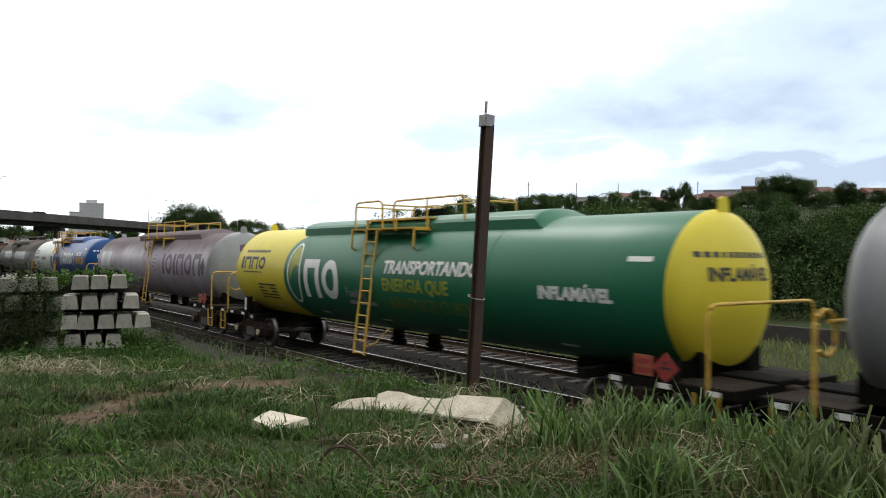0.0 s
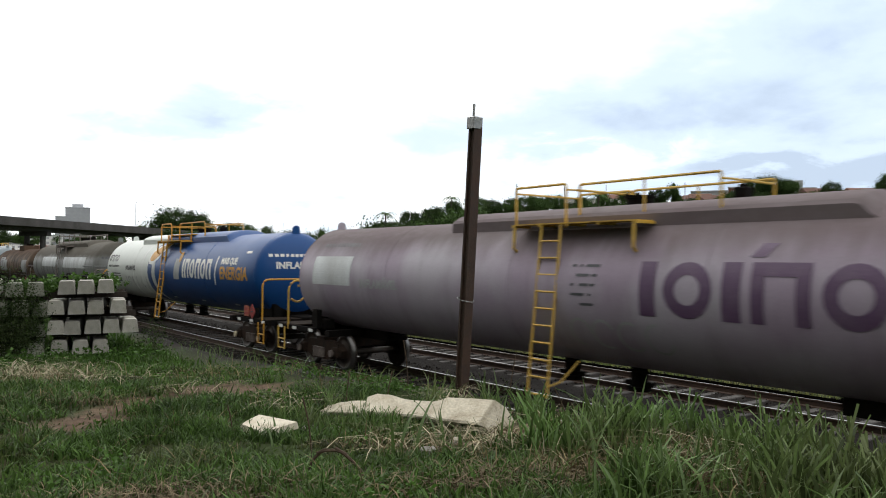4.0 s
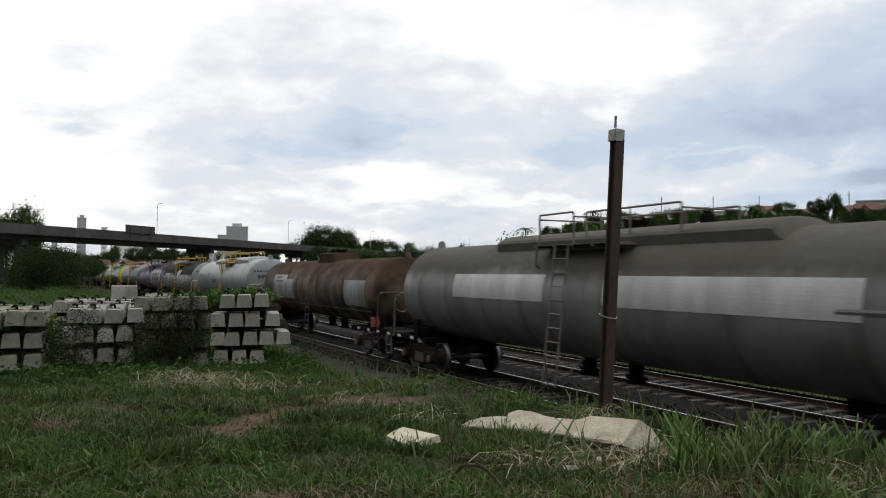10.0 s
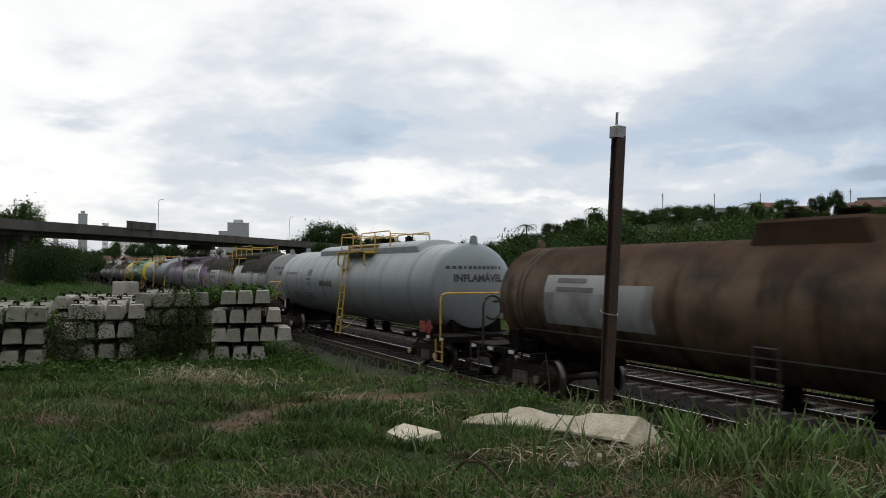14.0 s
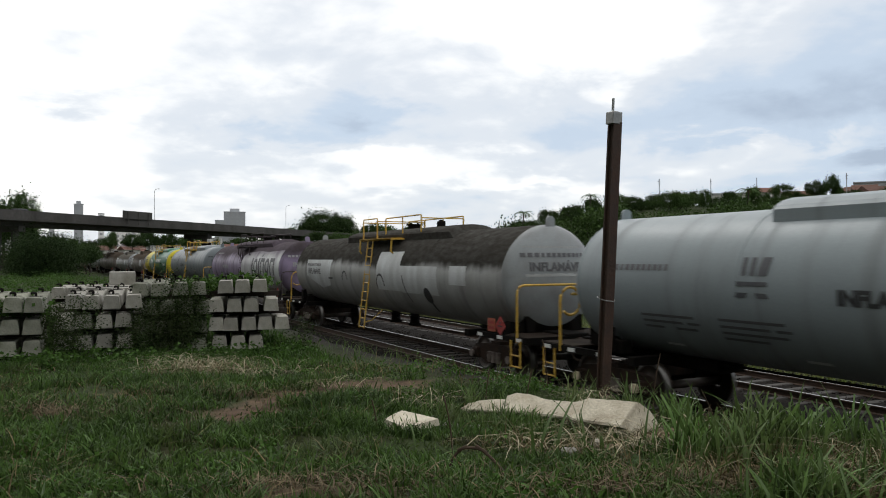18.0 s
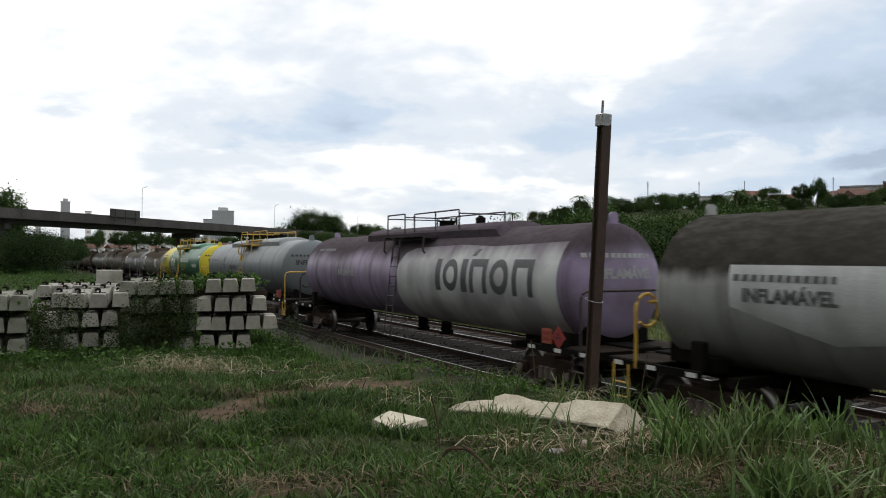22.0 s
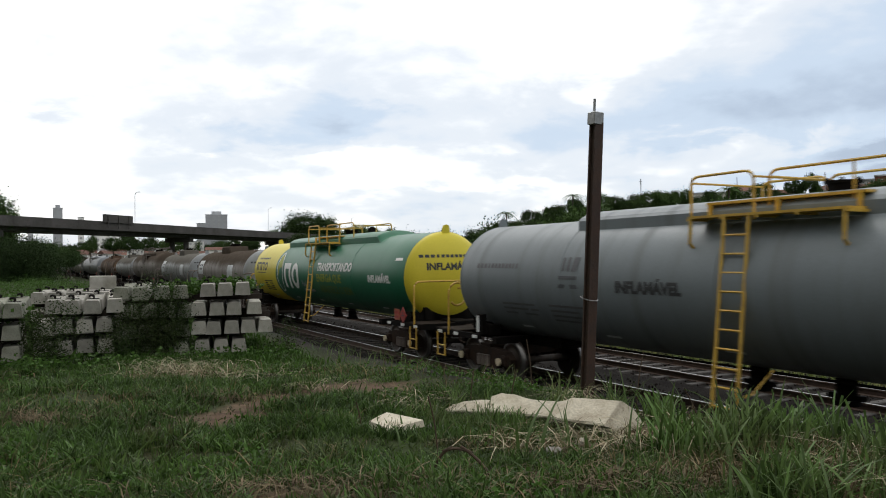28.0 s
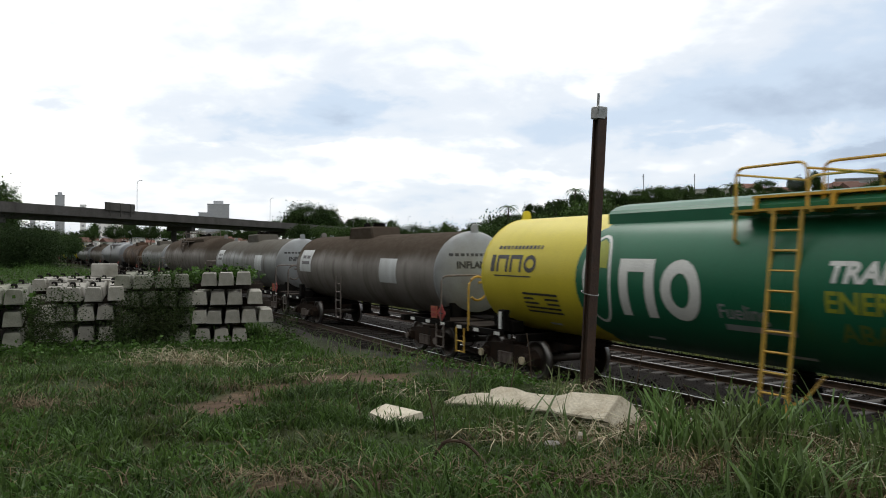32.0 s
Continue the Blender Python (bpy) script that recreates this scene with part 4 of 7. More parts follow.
    for sx in (1, -1):
        bg_ = put("bogie", cached("bogie", bogie), wagon, pose(sx * (half - 0.72), 0, 0))
        for dx in (-0.2, 0.0, 0.2):
            put("spring", cached("springs", springs), bg_, pose(dx, 0, 0))
        for dx in (-0.89, 0.89):
            put("axle_box", cached("axle_box", axle_box), bg_, pose(dx, 0, 0.46))
            put("bearing_cap", cached(("cap", style), cap), bg_, pose(dx, 0, 0.46))
            wh = put("wheelset", cached("wheelset", wheelset), bg_, pose(dx, 0, 0.46))
            wheels.append((wh, dx))

    if marks:
        for what, flat, x, z, material, place in marks(half, lx):
            bmesh.ops.remove_doubles(flat, verts=flat.verts[:], dist=1e-4)
            lift = {"side": 0.006, "side2": 0.011, "side3": 0.016, "front": 0.006, "front2": 0.011}[place]
            me = mesh_from(what, wrap(flat, x, z, lift) if place.startswith("side") else wrap_end(flat, z, half, 1, lift), M[material])
            tagged(put(what, me, wagon, axis), kind="stuff" if what in ("number_strip", "small_print", "spray_scrawl", "lettering", "company_mark", "operator_mark") else "")
    TRAIN.append((wagon, mid, wheels))
    return wagon


TRAIN = []


def bars(rows, w, h, gap, lean=0.0):
    """Rows of unreadable small print as plain bars: rows is a list of widths."""
    bm = bmesh.new()
    y = 0
    for r in rows:
        x = -w / 2
        for seg in r:
            if seg > 0:
                bm.faces.new([bm.verts.new((*q, 0)) for q in rect(x + seg / 2, y, seg, h, lean)])
            x += abs(seg)
        y -= h + gap
    return bm


def number_strip(h=0.15):
    return bars([[0.12, -0.05, 0.12, -0.05, 0.12, -0.06, 0.08, -0.06] + [0.11, -0.04] * 6 + [0.08, -0.06, 0.08]], 2.0, h * 0.82, 0.1)


def word(text, size, shear=0.0, bold=0.012):
    return lettering(text, size, shear, bold)


def end_marks():
    return [("number_strip", number_strip(0.11), 0, 0.62, "dark_paint", "front"), ("lettering", word("INFLAMÁVEL", 0.2), 0, 0.30, "dark_paint", "front")]


def fs_marks(half, lx):
    yield from end_marks()
    yield "number_strip", number_strip(0.11), -half + 1.55, 0.66, "dark_paint", "side"
    yield "operator_mark", plain_mark("|##o", 1.85, 0.40, 0.095), -half + 1.3, 0.27, "dark_paint", "side"
    yield "small_print", bars([[1.5]], 1.5, 0.03, 0.1), -half + 1.3, -0.02, "dark_paint", "side"
    yield "small_print", bars([[1.3], [0.4, -0.4, 0.5], [0.55, -0.3, 0.45], [1.3], [1.3]], 1.3, 0.05, 0.06), -half + 2.3, -0.40, "dark_paint", "side"
    # white leaf outline over the green edge, yellow leaf inside
    yield "leaf_field", flat_shape(oval(0, 0, 0.60, 1.25, 36)), -half + 4.25, -0.05, "green_tank", "side"
    bm = bmesh.new()
    ring(bm, 0, 0, 0.42, 0.92, 0.07, 36)
    yield "leaf_outline", bm, -half + 4.30, 0.02, "white_paint", "side2"
    yield "leaf", flat_shape([(0.0, 0.5), (0.2, 0.38), (0.29, 0.1), (0.3, -0.12), (0.1, -0.1), (-0.1, -0.28), (-0.22, -0.55), (-0.28, -0.3), (-0.26, 0.1), (-0.15, 0.4)]), -half + 4.30, 0.34, "lime_paint", "side2"
    yield "company_mark", plain_mark("#o", 2.0, 1.08, 0.24), -half + 5.95, -0.12, "white_paint", "side2"
    yield "lettering", word("Fueling", 0.24, 0, 0.004), -half + 7.75, -0.42, "end_grey", "side2"
    yield "small_print", bars([[1.3]], 1.3, 0.11, 0.1), -half + 8.0, -0.68, "end_grey", "side2"
    yield "lettering", word("TRANSPORTANDO", 0.29, 0.2, 0.016), lx + 2.5, 0.26, "white_paint", "side"
    yield "lettering", word("ENERGIA QUE", 0.29, 0.0, 0.010), lx + 2.0, -0.16, "lime_paint", "side"
    yield "lettering", word("ABASTECE O BEM", 0.29, 0.0, 0.008), lx + 2.5, -0.60, "olive_paint", "side"
    yield "lettering", word("INFLAMÁVEL", 0.215, 0.0, 0.016), half - 1.92, -0.10, "white_paint", "side"
    yield "small_print", bars([[0.5]], 0.5, 0.09, 0.1), half - 0.55, 0.55, "white_paint", "side"


def inpasa_marks(half, lx):
    yield "lettering", word("INFLAMÁVEL", 0.2), 0, 0.30, "white_paint", "front"
    yield "number_strip", number_strip(0.11), 0, 0.62, "white_paint", "front"
    yield "operator_mark", plain_mark("|##o", 1.5, 0.34, 0.08), -half + 0.95, 0.50, "grey_paint", "side"
    yield "number_strip", number_strip(0.12), -half + 1.25, 0.12, "dark_paint", "side"
    yield "small_print", bars([[1.5], [1.1, -0.1, 0.3], [1.5], [1.5]], 1.5, 0.05, 0.07), -half + 1.5, -0.22, "grey_paint", "side"
    yield "lettering", word("INFLAMÁVEL", 0.19), -half + 3.9, 0.05, "dark_paint", "side"
    bm = bmesh.new()
    for i, x in enumerate((-1.9, -1.4, -0.9, -0.3, 0.5, 1.1, 1.7)):
        if i % 3 == 1:
            ring(bm, x, 0, 0.2, 0.26, 0.05, 12, 0.4 * i, 0.4 * i + 4)
        else:
            bm.faces.new([bm.verts.new((*q, 0)) for q in rect(x, 0, 0.07, 0.5, 0.15 * (i % 2))])
    yield "spray_scrawl", bm, -half + 5.0, -0.55, "dull_white", "side"
    # sweeping bands between the white and the blue
    bm = bmesh.new()
    ring(bm, 0, 0, 1.75, 2.5, 0.14, 40, 2.0, 4.3)
    yield "sweep_band", bm, -half + 7.3, 0.0, "white_paint", "side"
    bm = bmesh.new()
    ring(bm, 0, 0, 1.45, 2.3, 0.55, 40, 2.25, 4.3)
    yield "sweep_band", bm, -half + 7.9, -0.25, "blue_paint", "side"
    bm = bmesh.new()
    ring(bm, 0, 0, 0.95, 1.9, 0.13, 40, 2.1, 4.3)
    yield "sweep_band", bm, -half + 8.0, -0.1, "white_paint", "side2"
    yield "drop_outline", flat_shape([(-0.9, -0.3), (-0.72, -0.55), (-0.2, -0.56), (0.35, -0.3), (0.78, 0.15), (0.92, 0.62), (0.2, 0.56), (-0.4, 0.32), (-0.8, 0.0)]), -half + 7.35, 0.80, "white_paint", "side2"
    yield "drop_mark", flat_shape([(-0.75, -0.3), (-0.6, -0.42), (-0.2, -0.42), (0.25, -0.2), (0.62, 0.2), (0.75, 0.5), (0.2, 0.42), (-0.3, 0.2), (-0.65, -0.05)]), -half + 7.35, 0.80, "gold_paint", "side3"
    yield "company_mark", flat_shape(rect(0, 0, 0.62, 0.80, 0.18)), lx + 1.75, 0.10, "dull_white", "side"
    yield "company_mark", flat_shape(oval(0, 0, 0.15, 0.22, 14)), lx + 2.0, 0.58, "gold_paint", "side2"
    yield "company_mark", plain_mark("|#o#o#", 2.95, 0.72, 0.15), lx + 3.85, 0.14, "white_paint", "side"
    yield "slash", flat_shape(rect(0, 0, 0.10, 1.0, 0.12)), lx + 5.75, 0.10, "white_paint", "side"
    yield "lettering", word("MAIS QUE", 0.21, 0, 0.018), lx + 6.85, 0.42, "white_paint", "side"
    yield "lettering", word("ENERGIA", 0.40, 0, 0.018), lx + 7.3, 0.0, "gold_paint", "side"
    yield "small_print", bars([[0.4]], 0.4, 0.09, 0.1), half - 0.8, 0.75, "white_paint", "side"


def plain_mark(shapes, width, h, stroke):
    """A row of plain shapes in place of a company's name: | bar, # open frame, o ring."""
    bm = bmesh.new()
    widths = [0.35 if c == "|" else 1.0 for c in shapes]
    unit = width / (sum(widths) + 0.18 * (len(shapes) - 1))
    x = -width / 2
    for c, k in zip(shapes, widths):
        w_ = unit * k
        cx = x + w_ / 2
        if c == "|":
            quads = [rect(cx, 0, w_, h)]
        elif c == "#":
            quads = [rect(cx - w_ / 2 + stroke / 2, 0, stroke, h), rect(cx + w_ / 2 - stroke / 2, 0, stroke, h), rect(cx, h / 2 - stroke / 2, w_ - 2 * stroke, stroke)]
        else:
            quads = []
            ring(bm, cx, 0, w_ / 2, h / 2, stroke, 20)
        for q in quads:
            bm.faces.new([bm.verts.new((*p, 0)) for p in q])
        x += w_ + unit * 0.18
    return bm


def violet_marks(half, lx, dark="plum_paint"):
    yield "company_mark", plain_mark("|o|#o#", 4.7, 0.86, 0.2), lx + 4.4, 0.10, dark, "side"
    yield "company_mark", flat_shape(rect(0, 0, 0.22, 0.22, 0.7)), lx + 4.05, 0.72, dark, "side"


def first_purple(half, lx):
    yield from violet_marks(half, lx)
    yield "lettering", word("INFLAMÁVEL", 0.2), -half + 3.95, -0.08, "dull_white", "side"
    yield "clean_patch", flat_shape(rect(0, 0, 1.95, 0.75)), -half + 1.7, 0.23, "worn_white", "side"
    yield "number_strip", number_strip(), -half + 1.9, 0.95, "grey_paint", "side"
    yield "diamond_mark", flat_shape([(-0.26, 0), (0, -0.36), (0.26, 0), (0, 0.36)]), half - 0.45, 0.05, "charcoal_paint", "side"
    yield "lettering", word("3", 0.9, 0, 0.05), 0, 0.35, "plum_paint", "front"
    yield "spray_scrawl", bars([[0.08, -0.1, 0.05, -0.08, 0.3], [-0.1, 0.3, -0.05, 0.12], [0.06, -0.14, 0.2, -0.03, 0.1], [0.3, -0.1, 0.05], [-0.2, 0.3]], 0.7, 0.045, 0.12, 0.5), lx + 0.95, 0.45, "charcoal_paint", "side"
    bm = bmesh.new()
    for i, x in enumerate((-1.0, -0.5, 0.05, 0.6)):
        ring(bm, x, 0, 0.26, 0.3, 0.05, 14, 0.5 * i, 0.5 * i + 4.6)
    yield "spray_scrawl", bm, lx + 1.7, -0.75, "dull_white", "side"


def second_purple(half, lx):
    yield "pale_field", flat_shape([(-4.0, -1.9), (-4.15, -0.6), (-4.0, 0.35), (-3.75, 0.72), (-3.2, 0.9), (-0.5, 0.98), (1.2, 0.9), (4.1, 1.0), (4.1, -1.9)]), lx + 4.35, 0.0, "faded_silver", "side"
    for item in violet_marks(half, lx + 0.8, "charcoal_paint"):
        yield (*item[:5], "side2")
    yield "lettering", word("INFLAMÁVEL", 0.2), -half + 4.5, 0.0, "dull_white", "side"
    yield "number_strip", number_strip(), -half + 1.9, 0.9, "grey_paint", "side"
    yield "lettering", word("INFLAMÁVEL", 0.2), 0, 0.22, "dull_white", "front"
    yield "number_strip", number_strip(0.12), 0, 0.62, "dull_white", "front"


def plain_marks(half, lx):
    """Pale grey tank: numbers, a small mark, two blocks of print."""
    yield from end_marks()
    yield "number_strip", number_strip(0.14), -half + 1.75, 0.36, "grey_paint", "side"
    yield "company_mark", flat_shape(rect(-0.17, 0.22, 0.1, 0.3), rect(0.0, 0.22, 0.1, 0.3), rect(0.22, 0.22, 0.18, 0.3, 0.2), rect(0, -0.06, 0.6, 0.07), rect(-0.2, -0.24, 0.22, 0.08, 0.7), rect(0.2, -0.24, 0.22, 0.08, -0.7)), -half + 4.4, 0.18, "charcoal_paint", "side"
    yield "small_print", bars([[1.3], [1.0, -0.1, 0.3], [0.5, -0.3, 0.5]], 1.4, 0.05, 0.07), -half + 2.5, -0.52, "grey_paint", "side"
    yield "small_print", bars([[1.3], [1.0, -0.1, 0.3], [1.3], [0.9]], 1.4, 0.05, 0.07), -half + 4.35, -0.50, "grey_paint", "side"
    yield "lettering", word("INFLAMÁVEL", 0.205, 0.0, 0.016), -half + 6.7, -0.04, "dark_paint", "side"


def stripe_marks(half, lx):
    """Sooty tank with a band of cleaner paint along its side."""
    yield "clean_band", flat_shape(rect(0, 0, 4.3, 0.62)), lx - 2.7, 0.23, "worn_white", "side"
    yield "clean_band", flat_shape(rect(0, 0, 5.5, 0.62)), lx + 4.3, 0.21, "worn_white", "side"
    yield "number_strip", number_strip(0.13), 0, 0.5, "grey_paint", "front2"
    for z_, dark in ((0.02, "charcoal_paint"), (0.06, "dull_white")):
        yield "end_seam", flat_shape(rect(0, 0, 2.6, 0.035)), 0, z_, dark, "front2"
        yield "end_seam", flat_shape(rect(0, 0, 2.2, 0.035)), half - 1.1, z_, dark, "side2"
    yield "stain_plate", flat_shape(rect(0, 0, 1.5, 0.5)), 0, 0.38, "stained_tank", "front"


def patch_marks(half, lx):
    """Sooty tank with painted-out panels, print on one, and loose spray marks."""
    yield "clean_panel", flat_shape([(-1.55, -0.25), (0.2, -0.75), (1.3, -0.6), (1.6, 0.42), (-1.6, 0.42)]), -half + 3.1, 0.05, "worn_white", "side"
    yield "number_strip", number_strip(0.13), -half + 2.6, 0.26, "grey_paint", "side2"
    yield "lettering", word("INFLAMÁVEL", 0.2), -half + 2.6, -0.02, "grey_paint", "side2"
    yield "clean_panel", flat_shape(rect(0, 0, 1.9, 1.3)), lx + 1.8, 0.12, "worn_white", "side"
    yield "clean_panel", flat_shape(rect(0, 0, 2.6, 0.85)), lx + 4.05, -0.14, "worn_white", "side"
    yield "clean_panel", flat_shape(rect(0, 0, 0.95, 0.52)), lx + 6.6, 0.05, "worn_white", "side"
    yield "clean_panel", flat_shape(rect(0, 0, 1.8, 0.75)), 0, 0.45, "dull_white", "front"
    yield "number_strip", number_strip(0.13), 0, 0.60, "grey_paint", "front2"
    yield "lettering", word("INFLAMÁVEL", 0.2), 0, 0.30, "grey_paint", "front2"
    bm = bmesh.new()
    ring(bm, -2.3, -0.1, 0.3, 0.42, 0.07, 16, 0.2, 3.0)
    ring(bm, 1.15, -0.15, 0.36, 0.42, 0.07, 16, 0.0, 3.4)
    bm.faces.new([bm.verts.new((*q, 0)) for q in rect(-3.9, 0, 0.5, 0.06, 0.3)])
    bm.faces.new([bm.verts.new((*q, 0)) for q in rect(3.1, -0.2, 0.06, 0.9, -0.3)])
    bm.faces.new([bm.verts.new((*q, 0)) for q in oval(4.6, -0.35, 0.25, 0.26, 14)])
    bm.faces.new([bm.verts.new((*q, 0)) for q in rect(4.65, -0.75, 0.12, 0.4)])
    yield "spray_scrawl", bm, lx, -0.25, "dark_paint", "side2"


def rust_marks(half, lx):
    for x in (-half + 0.75, -half + 0.95):
        yield "strap", flat_shape(rect(0, 0, 0.07, 3.4)), x, 0.0, "rail_side", "side2"
    yield "belly_strip", flat_shape(rect(0, 0, half * 1.8, 0.035)), 0.0, -0.82, "dull_white", "side2"
    yield "worn_panel", flat_shape(rect(0, 0, 3.5, 1.0)), -half + 3.6, -0.08, "rusted_white", "side"
    yield "worn_panel", flat_shape(rect(0, 0, 2.3, 0.45)), -half + 3.0, 0.42, "dull_white", "side2"
    yield "small_print", bars([[1.0], [1.3]], 1.4, 0.12, 0.1), -half + 3.0, 0.50, "grey_paint", "side3"
    yield "worn_panel", flat_shape(rect(0, 0, 2.2, 1.05)), half - 2.05, -0.08, "rusted_white", "side"


def box_marks(half, lx):
    yield "clean_panel", flat_shape(rect(0, 0, 1.4, 1.0)), -half + 1.1, 0.3, "worn_white", "side"
    yield "small_print", bars([[0.4, -0.1, 0.4], [0.9]], 1.0, 0.14, 0.12), -half + 1.2, 0.45, "grey_paint", "side2"
    yield "clean_panel", flat_shape(rect(0, 0, 1.3, 0.85)), half - 3.2, 0.05, "worn_white", "side"
    yield from end_marks()



M["dark_metal"] = mat("dark_metal", (0.06, 0.045, 0.05), 0.6, 0.2, (0.03, 0.022, 0.022), 6, 0.6)
FS = (["yellow_tank", "green_tank"], lambda h: [(-99, 0), (-h + 4.1, 1), (h, 0)])
CONSIST = [
    ("tank_wagon", "silver-grey ethanol tank wagon with yellow hand rails", -12.7, 4.55, -4.0, "silver_tank", "new", "yellow_paint", plain_marks),
    ("tank_wagon", "green tank wagon with yellow ends and white slogan", 7.45, 24.7, 16.3, "fs", "new", "yellow_paint", fs_marks),
    ("tank_wagon", "weathered silver and purple tank wagon with spray scrawls", 27.65, 44.6, 35.1, "purple_silver_tank", "old", "yellow_paint", first_purple),
    ("tank_wagon", "glossy blue and white tank wagon with orange slogan", 47.7, 65.1, 56.7, "inpasa", "new", "gold_paint", inpasa_marks),
    ("tank_wagon", "stained grey tank wagon with a cleaner white band", 68.15, 85.1, 77.0, "stained_tank", "old", "old_metal", stripe_marks),
    ("tank_wagon", "rusty brown tank wagon with worn white panels", 87.9, 103.3, 95.3, "rust_tank", "box", "dark_metal", rust_marks),
    ("tank_wagon", "pale grey tank wagon with yellow ladder and rails", 107.05, 123.45, 114.6, "pale_tank", "new", "yellow_paint", plain_marks),
    ("tank_wagon", "sooty grey tank wagon with painted-out white panels", 126.5, 143.9, 135.4, "soot_tank", "old", "yellow_paint", patch_marks),
    ("tank_wagon", "faded purple tank wagon with pale grey middle", 146.85, 164.0, 155.4, "purple_tank", "old", "dark_metal", second_purple),
    ("tank_wagon", "plain grey tank wagon with yellow ladder and rails", 167.6, 184.1, 175.5, "grey_tank", "new", "yellow_paint", plain_marks),
    ("tank_wagon", "green tank wagon with yellow ends and white slogan", 187.5, 204.6, 196.1, "fs", "new", "yellow_paint", fs_marks),
    ("tank_wagon", "grimy grey tank wagon with a box dome", 207.4, 219.9, 214.6, "worn_tank", "box", "old_metal", box_marks),
    ("tank_wagon", "dirty pale tank wagon with a box dome", 223.1, 236.0, 230.0, "stained_tank", "box", "old_metal", box_marks),
]
FAR = ["worn_tank", "stained_tank", "rust_tank", "silver_tank", "worn_tank", "stained_tank", "fs", "worn_tank", "pale_tank", "stained_tank"]
o = 239.0
for k, paint in enumerate(FAR):
    n = 13.0 if k % 3 else 16.5
    CONSIST.append(("tank_wagon", "distant grimy tank wagon in the long train", o, o + n, o + n / 2, paint, "box" if k % 3 else "old", "old_metal", None))
    o += n + 3.1
for name, label, f, r, lad, paint, style, rails, marks in CONSIST:
    h = (r - f) / 2
    fair = None
    if paint == "fs":
        spec, fair = (FS[0], FS[1](h)), "green_tank"
    elif paint == "inpasa":
        spec, fair = (["white_tank", "blue_tank"], [(-99, 0), (-h + 7.4, 1)]), "blue_tank"
    elif paint in ("worn_tank", "stained_tank") and style == "box":
        spec = ([paint, "end_grey"], [(-99, 0), (h - 0.05, 1)])
    elif paint in ("purple_silver_tank", "soot_tank"):
        spec = ([paint, "end_grey"], [(-99, 0), (h - 0.02, 1)])
    else:
        spec = ([paint], [(-99, 0)])
    build_wagon(name, label, f, r, lad, spec, style, rails, fair, marks)

# ---- by the track ----
def rail_post():
    post = thing("rail_post", "upright rusty steel rail post with a galvanised clamp", "post")
    foot, head = Vector((1.69, 8.02, 1.2)), Vector((1.835, 7.99, 4.335))
    d = (head - foot).normalized()
    rot = Vector((0, 0, 1)).rotation_difference(d).to_matrix().to_4x4()
    base = Matrix.Translation(foot) @ rot @ pose(0, 0, 0, 0, 0, 28)
    L = (head - foot).length
    bm = bmesh.new()
    sweep(bm, [(a * 0.78, (z + 0.085) * 0.78) for a, z in RAIL], [0.0, L], lambda s, a, z: base @ Vector((a, z, s)))
    part("rail", bm, M["post_rust"], post)
    bm = bmesh.new()
    box(bm, -0.065, 0.065, -0.06, 0.06, L - 0.02, L + 0.11, 0.008)
    box(bm, -0.075, 0.02, -0.075, 0.0, L - 0.02, L + 0.0)
    bm.transform(base)
    part("clamp", bm, M["galvanised"], post, "grey galvanised clamp")
    bm = bmesh.new()
    tube(bm, [(-0.02, 0, L + 0.1), (-0.02, 0, L + 0.25)], 0.014, 8)
    bm.transform(base)
    part("rod", bm, M["galvanised"], post)
    bm = bmesh.new()
    for z in (1.30,):
        tube(bm, [(0.085 * math.cos(a), 0.1 * math.sin(a), z + 0.02 * math.sin(a)) for a in [k * math.tau / 12 for k in range(13)]], 0.004, 5)
    tube(bm, [(-0.085, 0, 1.31), (-0.13, -0.05, 1.33)], 0.005, 5)
    bm.transform(base)
    part("wire_tie", bm, M["galvanised"], post)


rail_post()


def sleeper_block(length, jag=0.0, seed=0, dish=0.05):
    """A concrete sleeper: flared sides, dished middle, rounded arrises; its length along x."""
    rng_ = random.Random(seed)
    bm = bmesh.new()
    rings = []
    n_ = 13
    for i in range(n_):
        x = -length / 2 + length * i / (n_ - 1)
        k = abs(x) / (length / 2)
        top = 0.232 - dish * (1 - smooth(0.1, 0.55, k))
        wt_, wb = 0.110, 0.138
        c = 0.018
        line = [(-wb, 0.0), (wb, 0.0), (wb, 0.03), (wt_ + 0.004, top - c), (wt_ - c, top), (-wt_ + c, top), (-wt_ - 0.004, top - c), (-wb, 0.03)]
        ends = 1.0 if 0 < i < n_ - 1 else 0.97
        rings.append([bm.verts.new((x + rng_.uniform(-jag, jag), y * ends + rng_.uniform(-jag, jag) * 0.4, z * ends + rng_.uniform(-jag, jag) * 0.4)) for y, z in line])
    for a, b in zip(rings, rings[1:]):
        for i in range(8):
            bm.faces.new((a[i], b[i], b[(i + 1) % 8], a[(i + 1) % 8]))
    bm.faces.new(rings[0])
    bm.faces.new(rings[-1][::-1])
    bmesh.ops.recalc_face_normals(bm, faces=bm.faces[:])
    return bm


def clip_mesh():
    bm = bmesh.new()
    for y in (-0.075, 0.075):
        tube(bm, bent([(0, y, 0), (0, y, 0.06), (0.06, y, 0.075), (0.06, y * 0.4, 0.05)], 0.02, 2), 0.011, 5)
    box(bm, -0.09, 0.09, -0.06, 0.06, 0.0, 0.012)
    return mesh_from("rail_clip", bm, M["steel_black"])


